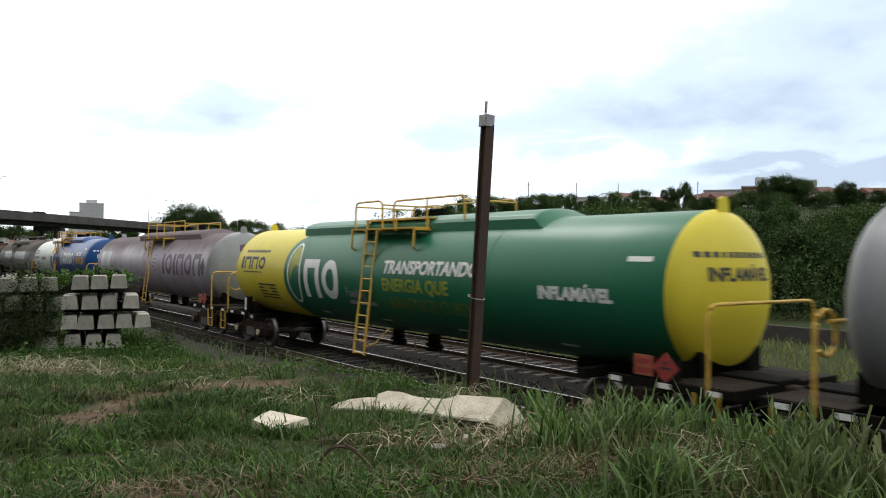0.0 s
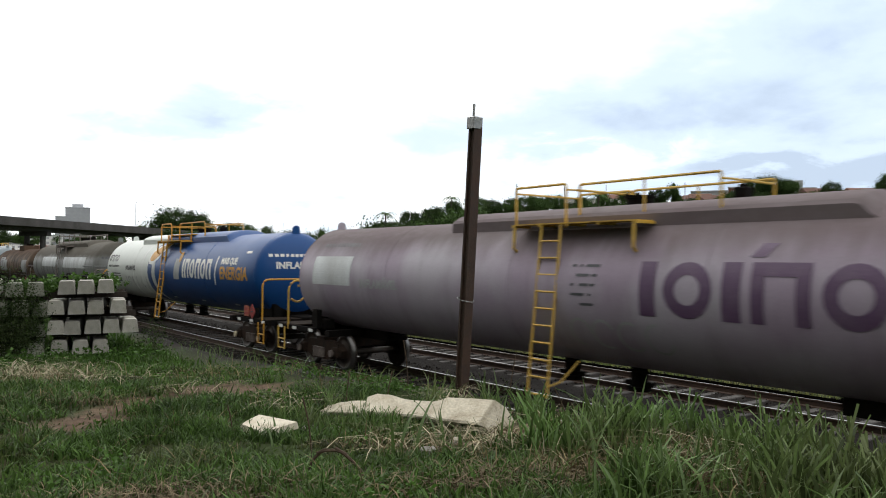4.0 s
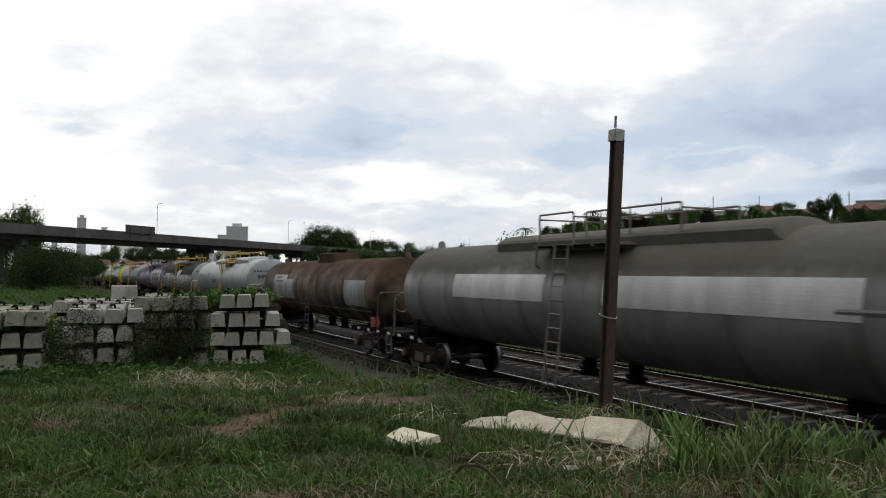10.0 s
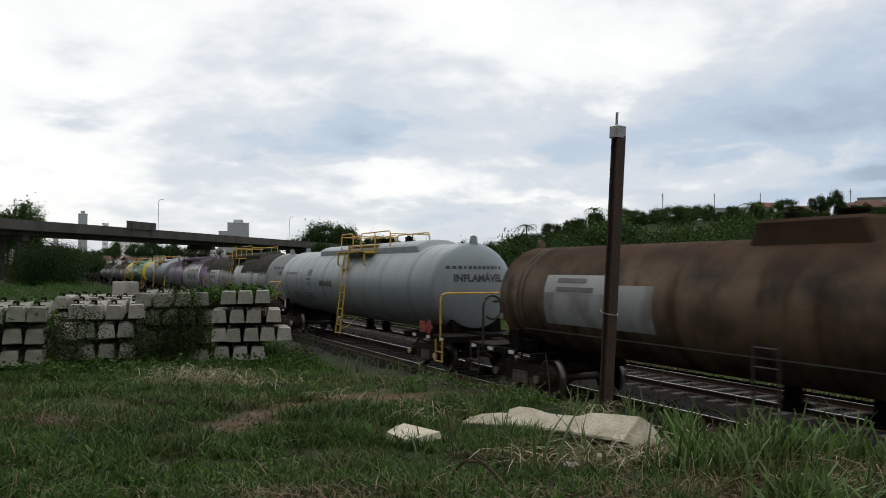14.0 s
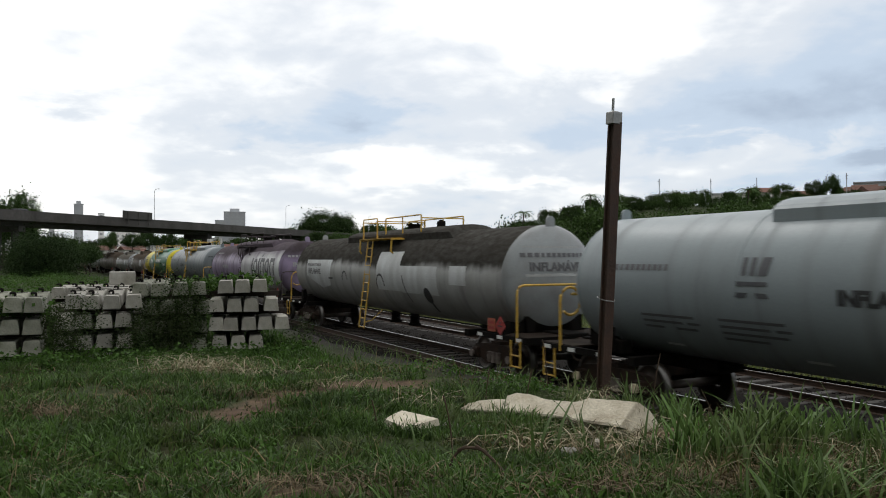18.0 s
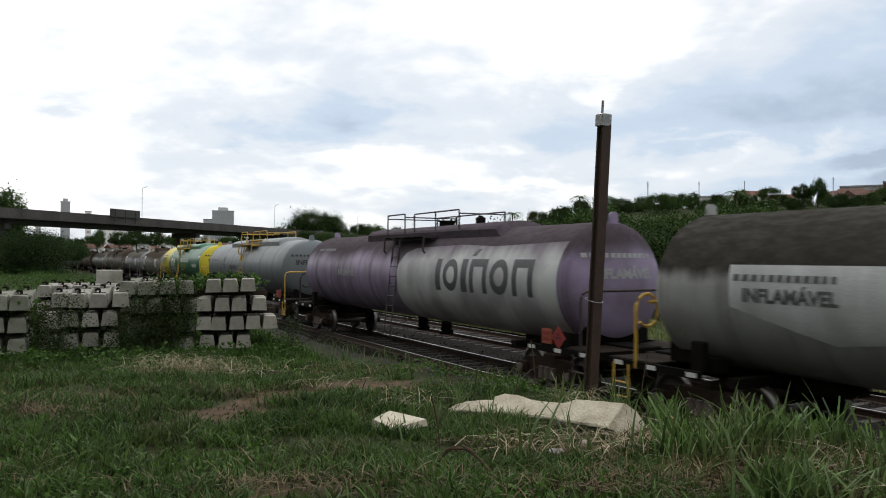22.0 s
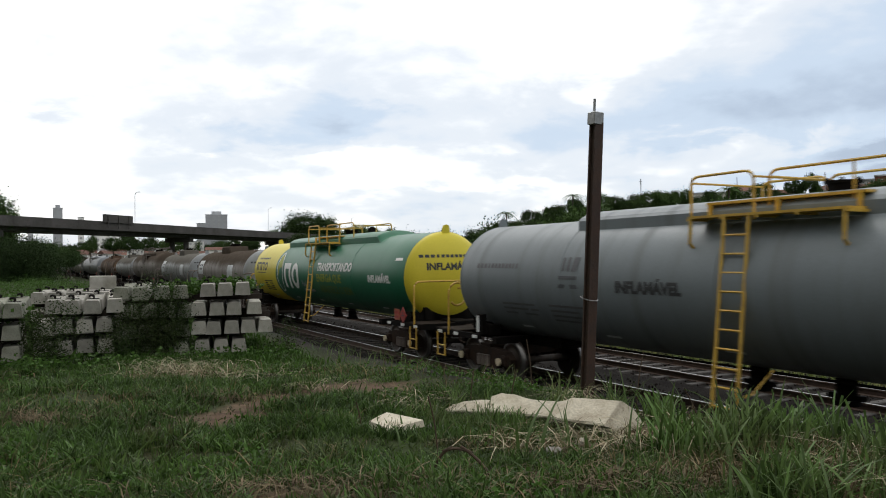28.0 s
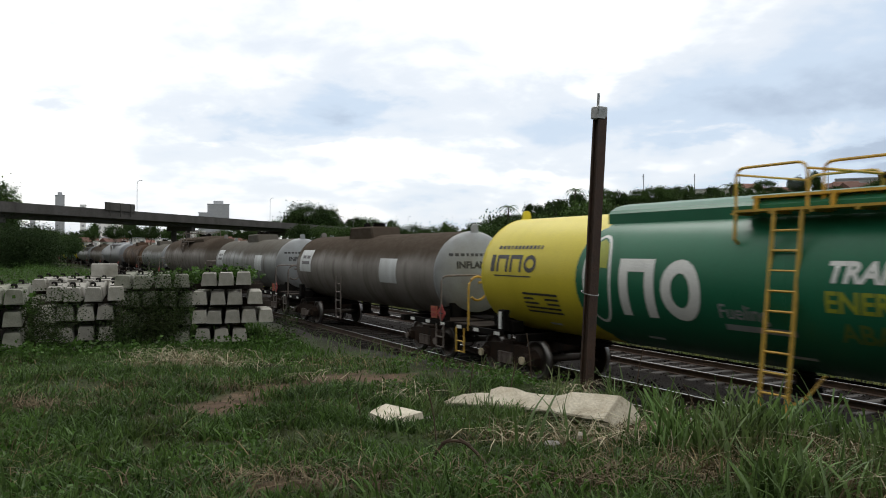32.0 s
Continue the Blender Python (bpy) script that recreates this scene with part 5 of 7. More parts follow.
SLEEPER = [mesh_from("sleeper_body", sleeper_block(2.75, 0.006, k), M["concrete"]) for k in range(4)]
M["mossy_concrete"] = mat("mossy_concrete", (0.26, 0.26, 0.215), 0.95, 0, (0.085, 0.095, 0.055), 3, 0.85, 60, 0.18, 0.5, per_piece=0.22)
MOSSY = [mesh_from("sleeper_body", sleeper_block(2.75, 0.006, k), M["mossy_concrete"]) for k in range(4)]
CLIP = clip_mesh()
STACK_RNG = random.Random(11)


def stack_sleeper(m, clips=True, mossy=False):
    ob = thing("concrete_sleeper", "mossy grey concrete railway sleeper in a stack" if mossy else "weathered pale concrete railway sleeper in a stack", "sleeper", "stacked sleepers", m=m)
    put("sleeper_body", STACK_RNG.choice(MOSSY if mossy else SLEEPER), ob)
    if clips:
        for x in (-0.93, -0.78, 0.78, 0.93):
            put("rail_clip", CLIP, ob, pose(x, 0, 0.222, 0, 0, 90))
    return ob


def stack(x, y, face, rows, z0, pitch=0.335, tilt=0.0, mossy=False):
    """Rows of sleepers, ends towards the viewer. rows: lists of places across, bottom row first. face: the way that the ends look, in degrees."""
    a = radians(face)
    for k, row in enumerate(rows):
        for c in row:
            z = z0 + k * pitch
            px, py = x + c * math.cos(a), y + c * math.sin(a)
            back = 1.3 + STACK_RNG.uniform(-0.04, 0.05)
            stack_sleeper(pose(px - math.sin(a) * back, py + math.cos(a) * back, z, STACK_RNG.uniform(-1, 1) + tilt, STACK_RNG.uniform(-0.6, 0.6), face + 90 + STACK_RNG.uniform(-1.2, 1.2)), k == len(rows) - 1, mossy)
        if k < len(rows) - 1 and row:
            for dy in (0.75, 2.0):
                bm = bmesh.new()
                lo, hi = min(row) - 0.15, max(row) + 0.15
                box(bm, lo, hi, -0.045, 0.045, 0.003, pitch - 0.238)
                ob = put("timber_batten", mesh_from("timber_batten", bm, M["wood_sleeper"]), None, pose(x - math.sin(a) * dy, y + math.cos(a) * dy, z0 + k * pitch + 0.233, 0, 0, face))
                tagged(ob, "old timber batten between rows of sleepers", "batten", "battens")


stack(-3.68, 14.13, 14, [[-0.31, 0.0, 0.31], [-0.38, -0.09, 0.20, 0.49, 0.78], [-0.36, -0.04, 0.26, 0.63], [-0.2, 0.11, 0.42]], 1.27, 0.343)
stack(-4.68, 13.85, 18, [[-0.5, -0.2, 0.1, 0.4], [-0.5, -0.2, 0.1, 0.4], [-0.45, -0.15, 0.15, 0.45], [-0.6, -0.3, 0.06, 0.37]], 1.25, 0.338, mossy=True)
stack(-5.80, 13.05, 21, [[-0.4, -0.1, 0.2, 0.5], [-0.45, -0.15, 0.15, 0.45], [-0.47, -0.16, 0.14, 0.45], [-0.35, -0.04, 0.28, 0.59]], 1.07, 0.335)
stack(-6.58, 11.95, 25, [[-0.7, -0.4, -0.1, 0.2], [-0.66, -0.35, -0.05, 0.26], [-0.7, -0.38, -0.06, 0.25], [-0.62, -0.31, 0.0, 0.31]], 1.08, 0.335, mossy=True)
stack(-7.0, 15.95, 21, [[-0.75, -0.45, -0.15, 0.15, 0.45, 0.75]] * 4, 1.09, 0.335)

# the half-buried sleeper, its broken pieces
def fallen_sleeper():
    ob = thing("fallen_sleeper", "chipped cream concrete sleeper lying half sunk in grass", "sleeper", m=pose(0.98, 7.49, 1.515, 30, 0.6, -31))
    rg = random.Random(4)

    def slab_part(name, x0, x1, steps, drop, narrow, foot):
        bm = bmesh.new()
        rings = []
        for i in range(steps + 1):
            f = i / steps
            x = x0 + (x1 - x0) * f
            # ragged knob, dished waist, thick rail seat
            d = float(np.interp(x, (-0.36, -0.30, -0.12, -0.04, 0.02, 0.36, 0.42, 0.86), (0.040, 0.018, 0.014, 0.030, 0.038, 0.036, 0.004, 0.0))) + (0.045 + drop * (1 - f) ** 2 if drop else 0.0)
            k = 0.62 * (1 - narrow * (1 - f) ** 2) if drop else float(np.interp(x, (-0.36, -0.30, -0.12, -0.04, 0.02, 0.36, 0.42, 0.86), (0.70, 0.88, 0.86, 0.74, 0.70, 0.74, 1.0, 1.12)))
            line = [(-0.165 * k, -0.014), (-0.15 * k, 0.0), (-0.05 * k, 0.002), (0.06 * k, 0.002), (0.146 * k, 0.0), (0.16 * k, -0.014), (0.17 * k, -0.11), (0.13 * k, -0.24), (-0.09 * k, -0.22), (-0.10 * k, -0.10)]
            end = 1 if i == steps else 0
            rings.append([bm.verts.new((x + (rg.uniform(-0.05, 0.05) if i in (0,) else 0) + end * (0.4 * foot * (y + 0.165) / 0.33 + foot * (0.35 + (y + 0.165) / 0.33) * -z / 0.2), y + rg.uniform(-1, 1) * 0.004, z - d + rg.uniform(-1, 1) * 0.0025)) for y, z in line])
        n_ = len(rings[0])
        for a_, b_ in zip(rings, rings[1:]):
            for k in range(n_):
                bm.faces.new((a_[k], b_[k], b_[(k + 1) % n_], a_[(k + 1) % n_]))
        bm.faces.new(rings[0])
        bm.faces.new(rings[-1][::-1])
        bmesh.ops.recalc_face_normals(bm, faces=bm.faces[:])
        part(name, bm, M["slab_concrete"], ob)
    slab_part("sleeper_body", -0.36, 0.86, 18, 0.0, 0.30, 0.13)
    slab_part("broken_end", -0.92, -0.38, 8, 0.10, 0.6, 0.03)


fallen_sleeper()


def flat_piece(name, label, outline, thick, m):
    bm = bmesh.new()
    lo = [bm.verts.new((x * 1.06, y * 1.06, -thick)) for x, y in outline]
    up_ = [bm.verts.new((x, y, 0.012 * noise.noise((x * 9, y * 9, thick)))) for x, y in outline]
    bm.faces.new(up_)
    bm.faces.new(lo[::-1])
    for k in range(len(outline)):
        j = (k + 1) % len(outline)
        bm.faces.new((lo[k], lo[j], up_[j], up_[k]))
    bmesh.ops.recalc_face_normals(bm, faces=bm.faces[:])
    ob = tagged(part(name, bm, M["slab_concrete" if label.startswith("flat") else "concrete"], None), label, "rubble", "rubble")
    ob.matrix_basis = m


flat_piece("concrete_chunk", "flat broken piece of cream concrete in the grass", [(-0.22, 0.0), (-0.11, -0.14), (-0.02, -0.26), (0.08, -0.17), (0.27, 0.03), (0.10, 0.17), (-0.08, 0.29), (-0.17, 0.12)], 0.06, pose(-0.27, 7.05, 1.452, 5, 1, 0))
for x, y, sx, turn in ((0.10, 7.5, 0.13, 20), (0.0, 7.75, 0.12, 130), (0.36, 7.36, 0.08, 200), (1.02, 6.02, 0.08, 15), (1.3, 6.3, 0.05, 40)):
    flat_piece("concrete_chunk", "small broken piece of dirty concrete in the grass", [(-sx, 0), (-sx * 0.3, -sx * 0.8), (sx * 0.9, -sx * 0.4), (sx * 0.8, sx * 0.5), (-sx * 0.2, sx * 0.9)], 0.05, pose(x, y, height(x, y) + 0.035, 5, 4, turn))
block_bm = bmesh.new()
box(block_bm, -0.27, 0.27, -0.25, 0.25, 0, 0.29, 0.012)
block = tagged(part("concrete_block", block_bm, M["concrete"], None), "squared pale concrete block set on the sleepers", "block")
block.matrix_basis = pose(-7.1, 17.35, 2.335, 0, 0, 22)

# ---- the road bridge ----
BR0, BR_DIR = Vector((-62.8, 109.2, 0)), Vector((0.315, 0.949, 0))


def bridge():
    br = thing("road_bridge", "long grey concrete road overpass crossing the railway", "bridge", kind="structure")
    n = Vector((BR_DIR.y, -BR_DIR.x, 0))

    def at(s, a, z):
        p = BR0 + BR_DIR * s + n * a
        return Vector((p.x, p.y, z + 0.7))
    ss = [-160.0 + 20 * k for k in range(21)]
    bm = bmesh.new()
    sweep(bm, [(-4.5, 7.9), (-4.5, 7.5), (-2.6, 7.3), (-2.4, 6.85), (2.4, 6.85), (2.6, 7.3), (4.5, 7.5), (4.5, 7.9)], ss, at)
    part("deck", bm, M["bridge_concrete"], br)
    for a in (-4.45, 4.2):
        bm = bmesh.new()
        sweep(bm, [(a, 7.9), (a + 0.25, 7.9), (a + 0.2, 8.95), (a + 0.05, 8.95)], ss, at)
        part("parapet", bm, M["bridge_concrete"], br)
    for s in (-95, -58, 2, 47, 86, 125, 165):
        bm = bmesh.new()
        for a in (-1.6, 1.6):
            p = at(s, a, 2.8)
            cylinder(bm, p, (0, 0, 1), 0.5, 8.2, 14)
        q = at(s, 0, 0)
        rot = math.degrees(math.atan2(BR_DIR.y, BR_DIR.x))
        vs_ = box(bm, -0.6, 0.6, -2.9, 2.9, 6.0, 6.845, 0.05)
        new_vs = [v for v in bm.verts if v.co.z > 5.9 and abs(v.co.x) < 0.7 and abs(v.co.y) < 3.1]
        m = Matrix.Translation((q.x, q.y, 0.7)) @ pose(0, 0, 0, 0, 0, rot)
        for v in new_vs:
            v.co = m @ v.co
        part("pier", bm, M["bridge_concrete"], br)
    return br, at


road_bridge, bridge_at = bridge()


def lamp_mesh():
    bm = bmesh.new()
    tube(bm, bent([(0, 0, 0), (0, 0, 6.5), (0.12, 0, 6.95), (0.6, 0, 7.05)], 0.3, 6), 0.042, 6)
    return mesh_from("pole", bm, M["galvanised"])


def lamp_head():
    bm = bmesh.new()
    box(bm, 0.55, 0.9, -0.09, 0.09, 7.0, 7.1, 0.03)
    return mesh_from("lamp_head", bm, M["galvanised"])


LAMP, LAMP_HEAD = lamp_mesh(), lamp_head()
for s in (-38, 34, 82, 132, 182):
    p = bridge_at(s, 0.0, 7.9)
    ob = thing("street_lamp", "tall slender grey street lamp on the overpass", "street lamp", "street lamps", m=pose(p.x, p.y, p.z, 0, 0, 10))
    put("pole", LAMP, ob)
    put("lamp_head", LAMP_HEAD, ob)
# back of a road sign on the parapet
bm = bmesh.new()
box(bm, -3.6, 3.6, -0.08, 0.08, 0, 1.35, 0.02)
for x in (-2.5, 0, 2.5):
    box(bm, x - 0.06, x + 0.06, 0.08, 0.2, -0.9, 1.3)
sign = tagged(part("sign_panel", bm, M["bridge_concrete"], None), "dark back of a wide panel on the overpass parapet", "sign")
p = bridge_at(24, 4.62, 8.75)
sign.matrix_basis = pose(p.x, p.y, p.z, 0, 0, math.degrees(math.atan2(BR_DIR.y, BR_DIR.x)) + 180)


# ---- cars on the overpass ----
def road_car(label, paint):
    car = thing("car", label, "car", "cars")
    bm = bmesh.new()
    box(bm, -2.05, 2.05, -0.85, 0.85, 0.28, 0.86, 0.12)
    part("body", bm, paint, car)
    bm = bmesh.new()
    vs_ = box(bm, -1.25, 0.95, -0.76, 0.76, 0.86, 1.46, 0.1)
    for v in bm.verts:
        if v.co.z > 1.2:
            v.co.x = v.co.x * 0.78 - 0.05
            v.co.y *= 0.88
    part("cabin", bm, paint, car)
    for y in (-0.735, 0.735):
        bm = bmesh.new()
        box(bm, -0.85, 0.6, y - 0.02, y + 0.02, 0.95, 1.28)
        part("side_window", bm, M["dark_paint"], car)
    for x in (-1.3, 1.3):
        for y in (-0.78, 0.78):
            bm = bmesh.new()
            cylinder(bm, (x, y, 0.31), (0, 1, 0), 0.31, 0.2, 16)
            part("wheel", bm, M["steel_black"], car)
    return car


CARS = [(road_car("dark grey car driving over the overpass", M["dark_paint"]), 53 - 25 * 20.0, 25.0), (road_car("black car driving over the overpass", M["steel_black"]), 42.0, 20.0)]



# ---- a small bird ----
def small_bird():
    """Body along x, wings out to both sides."""
    bird = thing("bird", "small dark bird flying across the sky", "bird")
    bm = bmesh.new()
    prof = [(-0.10, 0.004), (-0.06, 0.016), (0.0, 0.026), (0.05, 0.022), (0.075, 0.017), (0.09, 0.014), (0.105, 0.004), (0.118, 0.001)]
    rings = [[bm.verts.new((x, r * math.cos(k * math.tau / 8), r * math.sin(k * math.tau / 8))) for k in range(8)] for x, r in prof]
    for a, b in zip(rings, rings[1:]):
        for k in range(8):
            bm.faces.new((a[k], b[k], b[(k + 1) % 8], a[(k + 1) % 8]))
    bm.faces.new(rings[0])
    bm.faces.new(rings[-1][::-1])
    part("body", bm, M["dark_paint"], bird, smooth=True)
    bm = bmesh.new()
    for z in (0.0, 0.004):
        bm.faces.new([bm.verts.new((x, y, z)) for x, y in ((-0.08, -0.012), (-0.17, -0.035), (-0.155, 0.0), (-0.17, 0.035), (-0.08, 0.012))])
    part("tail", bm, M["dark_paint"], bird)
    wings = []
    for side in (-1, 1):
        bm = bmesh.new()
        line = [(0.045, 0.0), (0.055, 0.07), (0.02, 0.18), (-0.03, 0.15), (-0.045, 0.06), (-0.035, 0.0)]
        lo = [bm.verts.new((x, side * y, -0.003)) for x, y in line]
        hi = [bm.verts.new((x, side * y, 0.003)) for x, y in line]
        bm.faces.new(lo)
        bm.faces.new(hi[::-1])
        for k in range(6):
            bm.faces.new((lo[k], hi[k], hi[(k + 1) % 6], lo[(k + 1) % 6]))
        bmesh.ops.recalc_face_normals(bm, faces=bm.faces[:])
        wings.append((part("wing", bm, M["dark_paint"], bird), side))
    return bird, wings


BIRD, WINGS = small_bird()
FLIGHT = [(0.0, 26.4, 46.57, 4.6), (5.5, 26.4, 46.57, 4.6), (5.8, 25.4, 44.97, 6.4), (6.2, 23.4, 41.57, 8.25), (6.6, 20.07, 35.97, 8.0), (6.8, 18.78, 33.24, 7.92), (7.0, 17.87, 30.86, 7.88), (7.2, 16.82, 28.19, 7.87), (7.4, 15.87, 25.58, 7.85), (7.6, 15.02, 23.08, 8.0), (7.8, 14.21, 20.52, 8.17), (7.9, 13.8, 19.27, 8.27), (9.0, 9.45, 5.68, 8.85), (12.0, -2.42, -31.38, 10.42), (32.0, -81.53, -278.43, 20.93)]


# ---- green things ----
M["grass"] = mat("grass", (0.065, 0.119, 0.026), 0.55, 0, (0.064, 0.067, 0.029), 0.75, 1.0, 30, 0.1, 0, per_piece=0.62, islands=True, transmit=0.4, spec=0.35, stops=(0.46, 0.62))
M["tussock"] = mat("tussock", (0.067, 0.124, 0.028), 0.5, 0, (0.040, 0.070, 0.021), 1.1, 0.8, 30, 0.1, 0, per_piece=0.6, islands=True, transmit=0.3, spec=0.15)
M["tall_grass"] = mat("tall_grass", (0.088, 0.164, 0.041), 0.5, 0, (0.118, 0.132, 0.058), 0.9, 0.8, 30, 0.1, 0, per_piece=0.6, islands=True, transmit=0.3, spec=0.3)
M["straw"] = mat("straw", (0.182, 0.146, 0.077), 0.8, 0, (0.104, 0.078, 0.042), 2, 0.7, 30, 0.1, 0, per_piece=0.45, islands=True, spec=0.15)
M["verge_grass"] = mat("verge_grass", (0.14, 0.18, 0.05), 0.6, 0, (0.20, 0.185, 0.085), 0.9, 0.8, 30, 0.1, 0, per_piece=0.4, islands=True, transmit=0.3, spec=0.15)
M["weed"] = mat("weed", (0.058, 0.121, 0.022), 0.6, 0, (0.039, 0.078, 0.017), 1.2, 0.7, 30, 0.1, 0, per_piece=0.4, islands=True, transmit=0.3, spec=0.15)
M["vine"] = mat("vine", (0.030, 0.055, 0.015), 0.7, 0, (0.042, 0.045, 0.021), 1.5, 0.6, 30, 0.1, 0, per_piece=0.45, islands=True, transmit=0.2, spec=0.12)
# darker copy of the foliage: the overpass's shade put into the leaf colour
M["shaded_foliage"] = mat("shaded_foliage", (0.019, 0.036, 0.012), 0.8, 0, (0.030, 0.048, 0.016), 0.3, 0.7, 6, 0.15, 0, per_piece=0.5, islands=True, transmit=0.08, spec=0.08)
M["foliage"] = mat("foliage", (0.030, 0.058, 0.016), 0.75, 0, (0.046, 0.072, 0.022), 0.3, 0.7, 6, 0.15, 0, per_piece=0.45, islands=True, transmit=0.15, spec=0.12)
M["light_foliage"] = mat("light_foliage", (0.060, 0.105, 0.028), 0.75, 0, (0.03, 0.06, 0.016), 0.3, 0.7, 6, 0.15, 0, per_piece=0.4, islands=True, transmit=0.2, spec=0.12)
HEIGHT_RNG = np.random.default_rng(21)


def blades(name, label, spots, heights, widths, lean, material, seed, droop=0.35, least=0.1, tip=0.08):
    """Grass as one mesh: each blade a tapered strip of two quads and a tip, bent over by its own lean."""
    g = np.random.default_rng(seed)
    k = len(spots)
    az = g.uniform(0, math.tau, k)
    d = np.stack([np.cos(az), np.sin(az), np.zeros(k)], 1)
    face = g.uniform(0, math.tau, k)
    side = np.stack([np.cos(face), np.sin(face), np.zeros(k)], 1) * (widths / 2)[:, None]
    amount = g.uniform(least, 1.0, k) * lean
    up_ = np.array([0, 0, 1.0])
    out_v = np.empty((k, 8, 3))
    for j, (f, wd) in enumerate(((0.0, 1.0), (0.4, 0.95), (0.75, max(0.65, tip)), (1.0, tip))):
        c = spots + d * (heights * amount * f * f)[:, None] + up_ * (heights * (f - droop * amount * f * f))[:, None]
        out_v[:, 2 * j] = c - side * wd
        out_v[:, 2 * j + 1] = c + side * wd
    q = np.array([(0, 1, 3, 2), (2, 3, 5, 4), (4, 5, 7, 6)])
    fs_ = (q[None] + (np.arange(k) * 8)[:, None, None]).reshape(-1, 4)
    return tagged(new(name, fast_mesh(name, out_v.reshape(-1, 3), fs_, material)), label, "grass", kind="stuff")


def scatter(n_, box_, keep, seed):
    g = np.random.default_rng(seed)
    pts = []
    while len(pts) < n_:
        x, y = g.uniform(box_[0], box_[1]), g.uniform(box_[2], box_[3])
        if keep(x, y, g):
            pts.append((x, y, height(x, y) - 0.01))
    return np.array(pts)


def across(x, y):
    return x * N.x + y * N.y


def seen(x, y):
    a = math.degrees(math.atan2(x, y))
    return -36 < a < 46


def bare(x, y):
    """The hollow before the fallen sleeper, where dry stuff lies."""
    return math.hypot((x - 1.45) / 0.95, (y - 6.65) / 0.5) < 1 or math.hypot((x - 2.1) / 0.65, (y - 6.9) / 0.65) < 1


def turf_edge(x, y):
    """How far across the turf reaches before the cinders begin."""
    return 4.45 + 0.95 * smooth(1, 11, math.degrees(math.atan2(x, y))) + 0.55 * noise.noise((x * 0.9, y * 0.9, 3.0))


def turf_keep(x, y, g):
    r = math.hypot(x, y)
    if r < 3.4 or not seen(x, y) or across(x, y) > turf_edge(x, y) + 0.5 * g.random() ** 2:
        return False
    if g.random() > min(1.0, (7.0 / r) ** 1.3):
        return False
    if bare(x, y) and g.random() > 0.12:
        return False
    if math.degrees(math.atan2(x, y)) > 12 and g.random() < 0.6:
        return False
    clump = noise.noise((x * 1.7, y * 1.7, 4.0)) * 0.9 + noise.noise((x * 4.5, y * 4.5, 8.0)) * 0.5 + 0.5
    return g.random() < clump * (1.0 - 0.93 * soil_at(x, y))


g = HEIGHT_RNG
near_turf = scatter(56000, (-8, 7, 3.0, 17), turf_keep, 31)
tuft = np.array([0.35 + 1.5 * max(0.0, noise.noise((x * 1.1, y * 1.1, 9.0)) + 0.12) for x, y, _ in near_turf])
tuft *= np.array([0.4 + 0.6 * smooth(0.0, 0.9, turf_edge(x, y) + 0.2 - across(x, y)) for x, y, _ in near_turf])
blades("grass", "short uneven green grass on the railway bank", near_turf, g.uniform(0.05, 0.18, len(near_turf)) * tuft, g.uniform(0.008, 0.022, len(near_turf)), 1.1, M["grass"], 1)


# tussocks: dense sprays of longer blades
g_t = np.random.default_rng(61)
rows = []
while len(rows) < 900:
    x, y = g_t.uniform(-8, 4), g_t.uniform(4.2, 15)
    if seen(x, y) and across(x, y) < turf_edge(x, y) - 0.45 and g_t.random() < (8 / math.hypot(x, y)) ** 0.8 and soil_at(x, y) < 0.3 and noise.noise((x * 0.9, y * 0.9, 30.0)) > -0.15:
        rows.append((x, y, g_t.uniform(0.6, 1.25)))
spots, tall_ = [], []
for x, y, k in rows:
    for _ in range(62):
        px, py = x + g_t.normal(0, 0.085 * k), y + g_t.normal(0, 0.075 * k)
        spots.append((px, py, height(px, py) - 0.01))
        tall_.append(g_t.uniform(0.06, 0.19) * k)
blades("tussock_grass", "tussocks of longer green grass in the turf", np.array(spots), np.array(tall_), g_t.uniform(0.008, 0.020, len(spots)), 1.15, M["tussock"], 62)


def far_keep(x, y, g):
    r = math.hypot(x, y)
    return seen(x, y) and r > 13 and across(x, y) < turf_edge(x, y) and g.random() < (16 / r) ** 1.6


far_turf = scatter(42000, (-45, 6, 9, 75), far_keep, 32)
blades("field_grass", "rough green grass on the field behind the sleepers", far_turf, g.uniform(0.07, 0.22, len(far_turf)), g.uniform(0.012, 0.03, len(far_turf)), 0.8, M["weed"], 2)


def verge_keep(x, y, g):
    p = across(x, y)
    return 17.3 < p < 30 and g.random() < (1.0 if p < 20 else 0.3)


verge = scatter(22000, (-30, 45, 8, 80), verge_keep, 33)
blades("verge_grass", "yellowish grass verge beyond the second track", verge, g.uniform(0.15, 0.5, len(verge)), g.uniform(0.02, 0.05, len(verge)), 0.9, M["verge_grass"], 3)


def tall_keep(x, y, g):
    a, r, p = math.degrees(math.atan2(x, y)), math.hypot(x, y), across(x, y)
    if bare(x, y) or not (4.0 < r < 9.6 and 11 < a < 47 and 3.6 < p < 6.3):
        return False
    return g.random() < (0.10 + 1.5 * max(0, noise.noise((x * 1.6, y * 1.6, 12.0)) + 0.12)) * (0.2 + smooth(15, 26, a))


tall = scatter(1500, (0.5, 8, 2.5, 9.5), tall_keep, 34)
blades("tall_grass", "tall broad-bladed guinea grass at the edge of the bank", tall, g.uniform(0.12, 0.42, len(tall)), g.uniform(0.010, 0.026, len(tall)), 1.1, M["tall_grass"], 4)

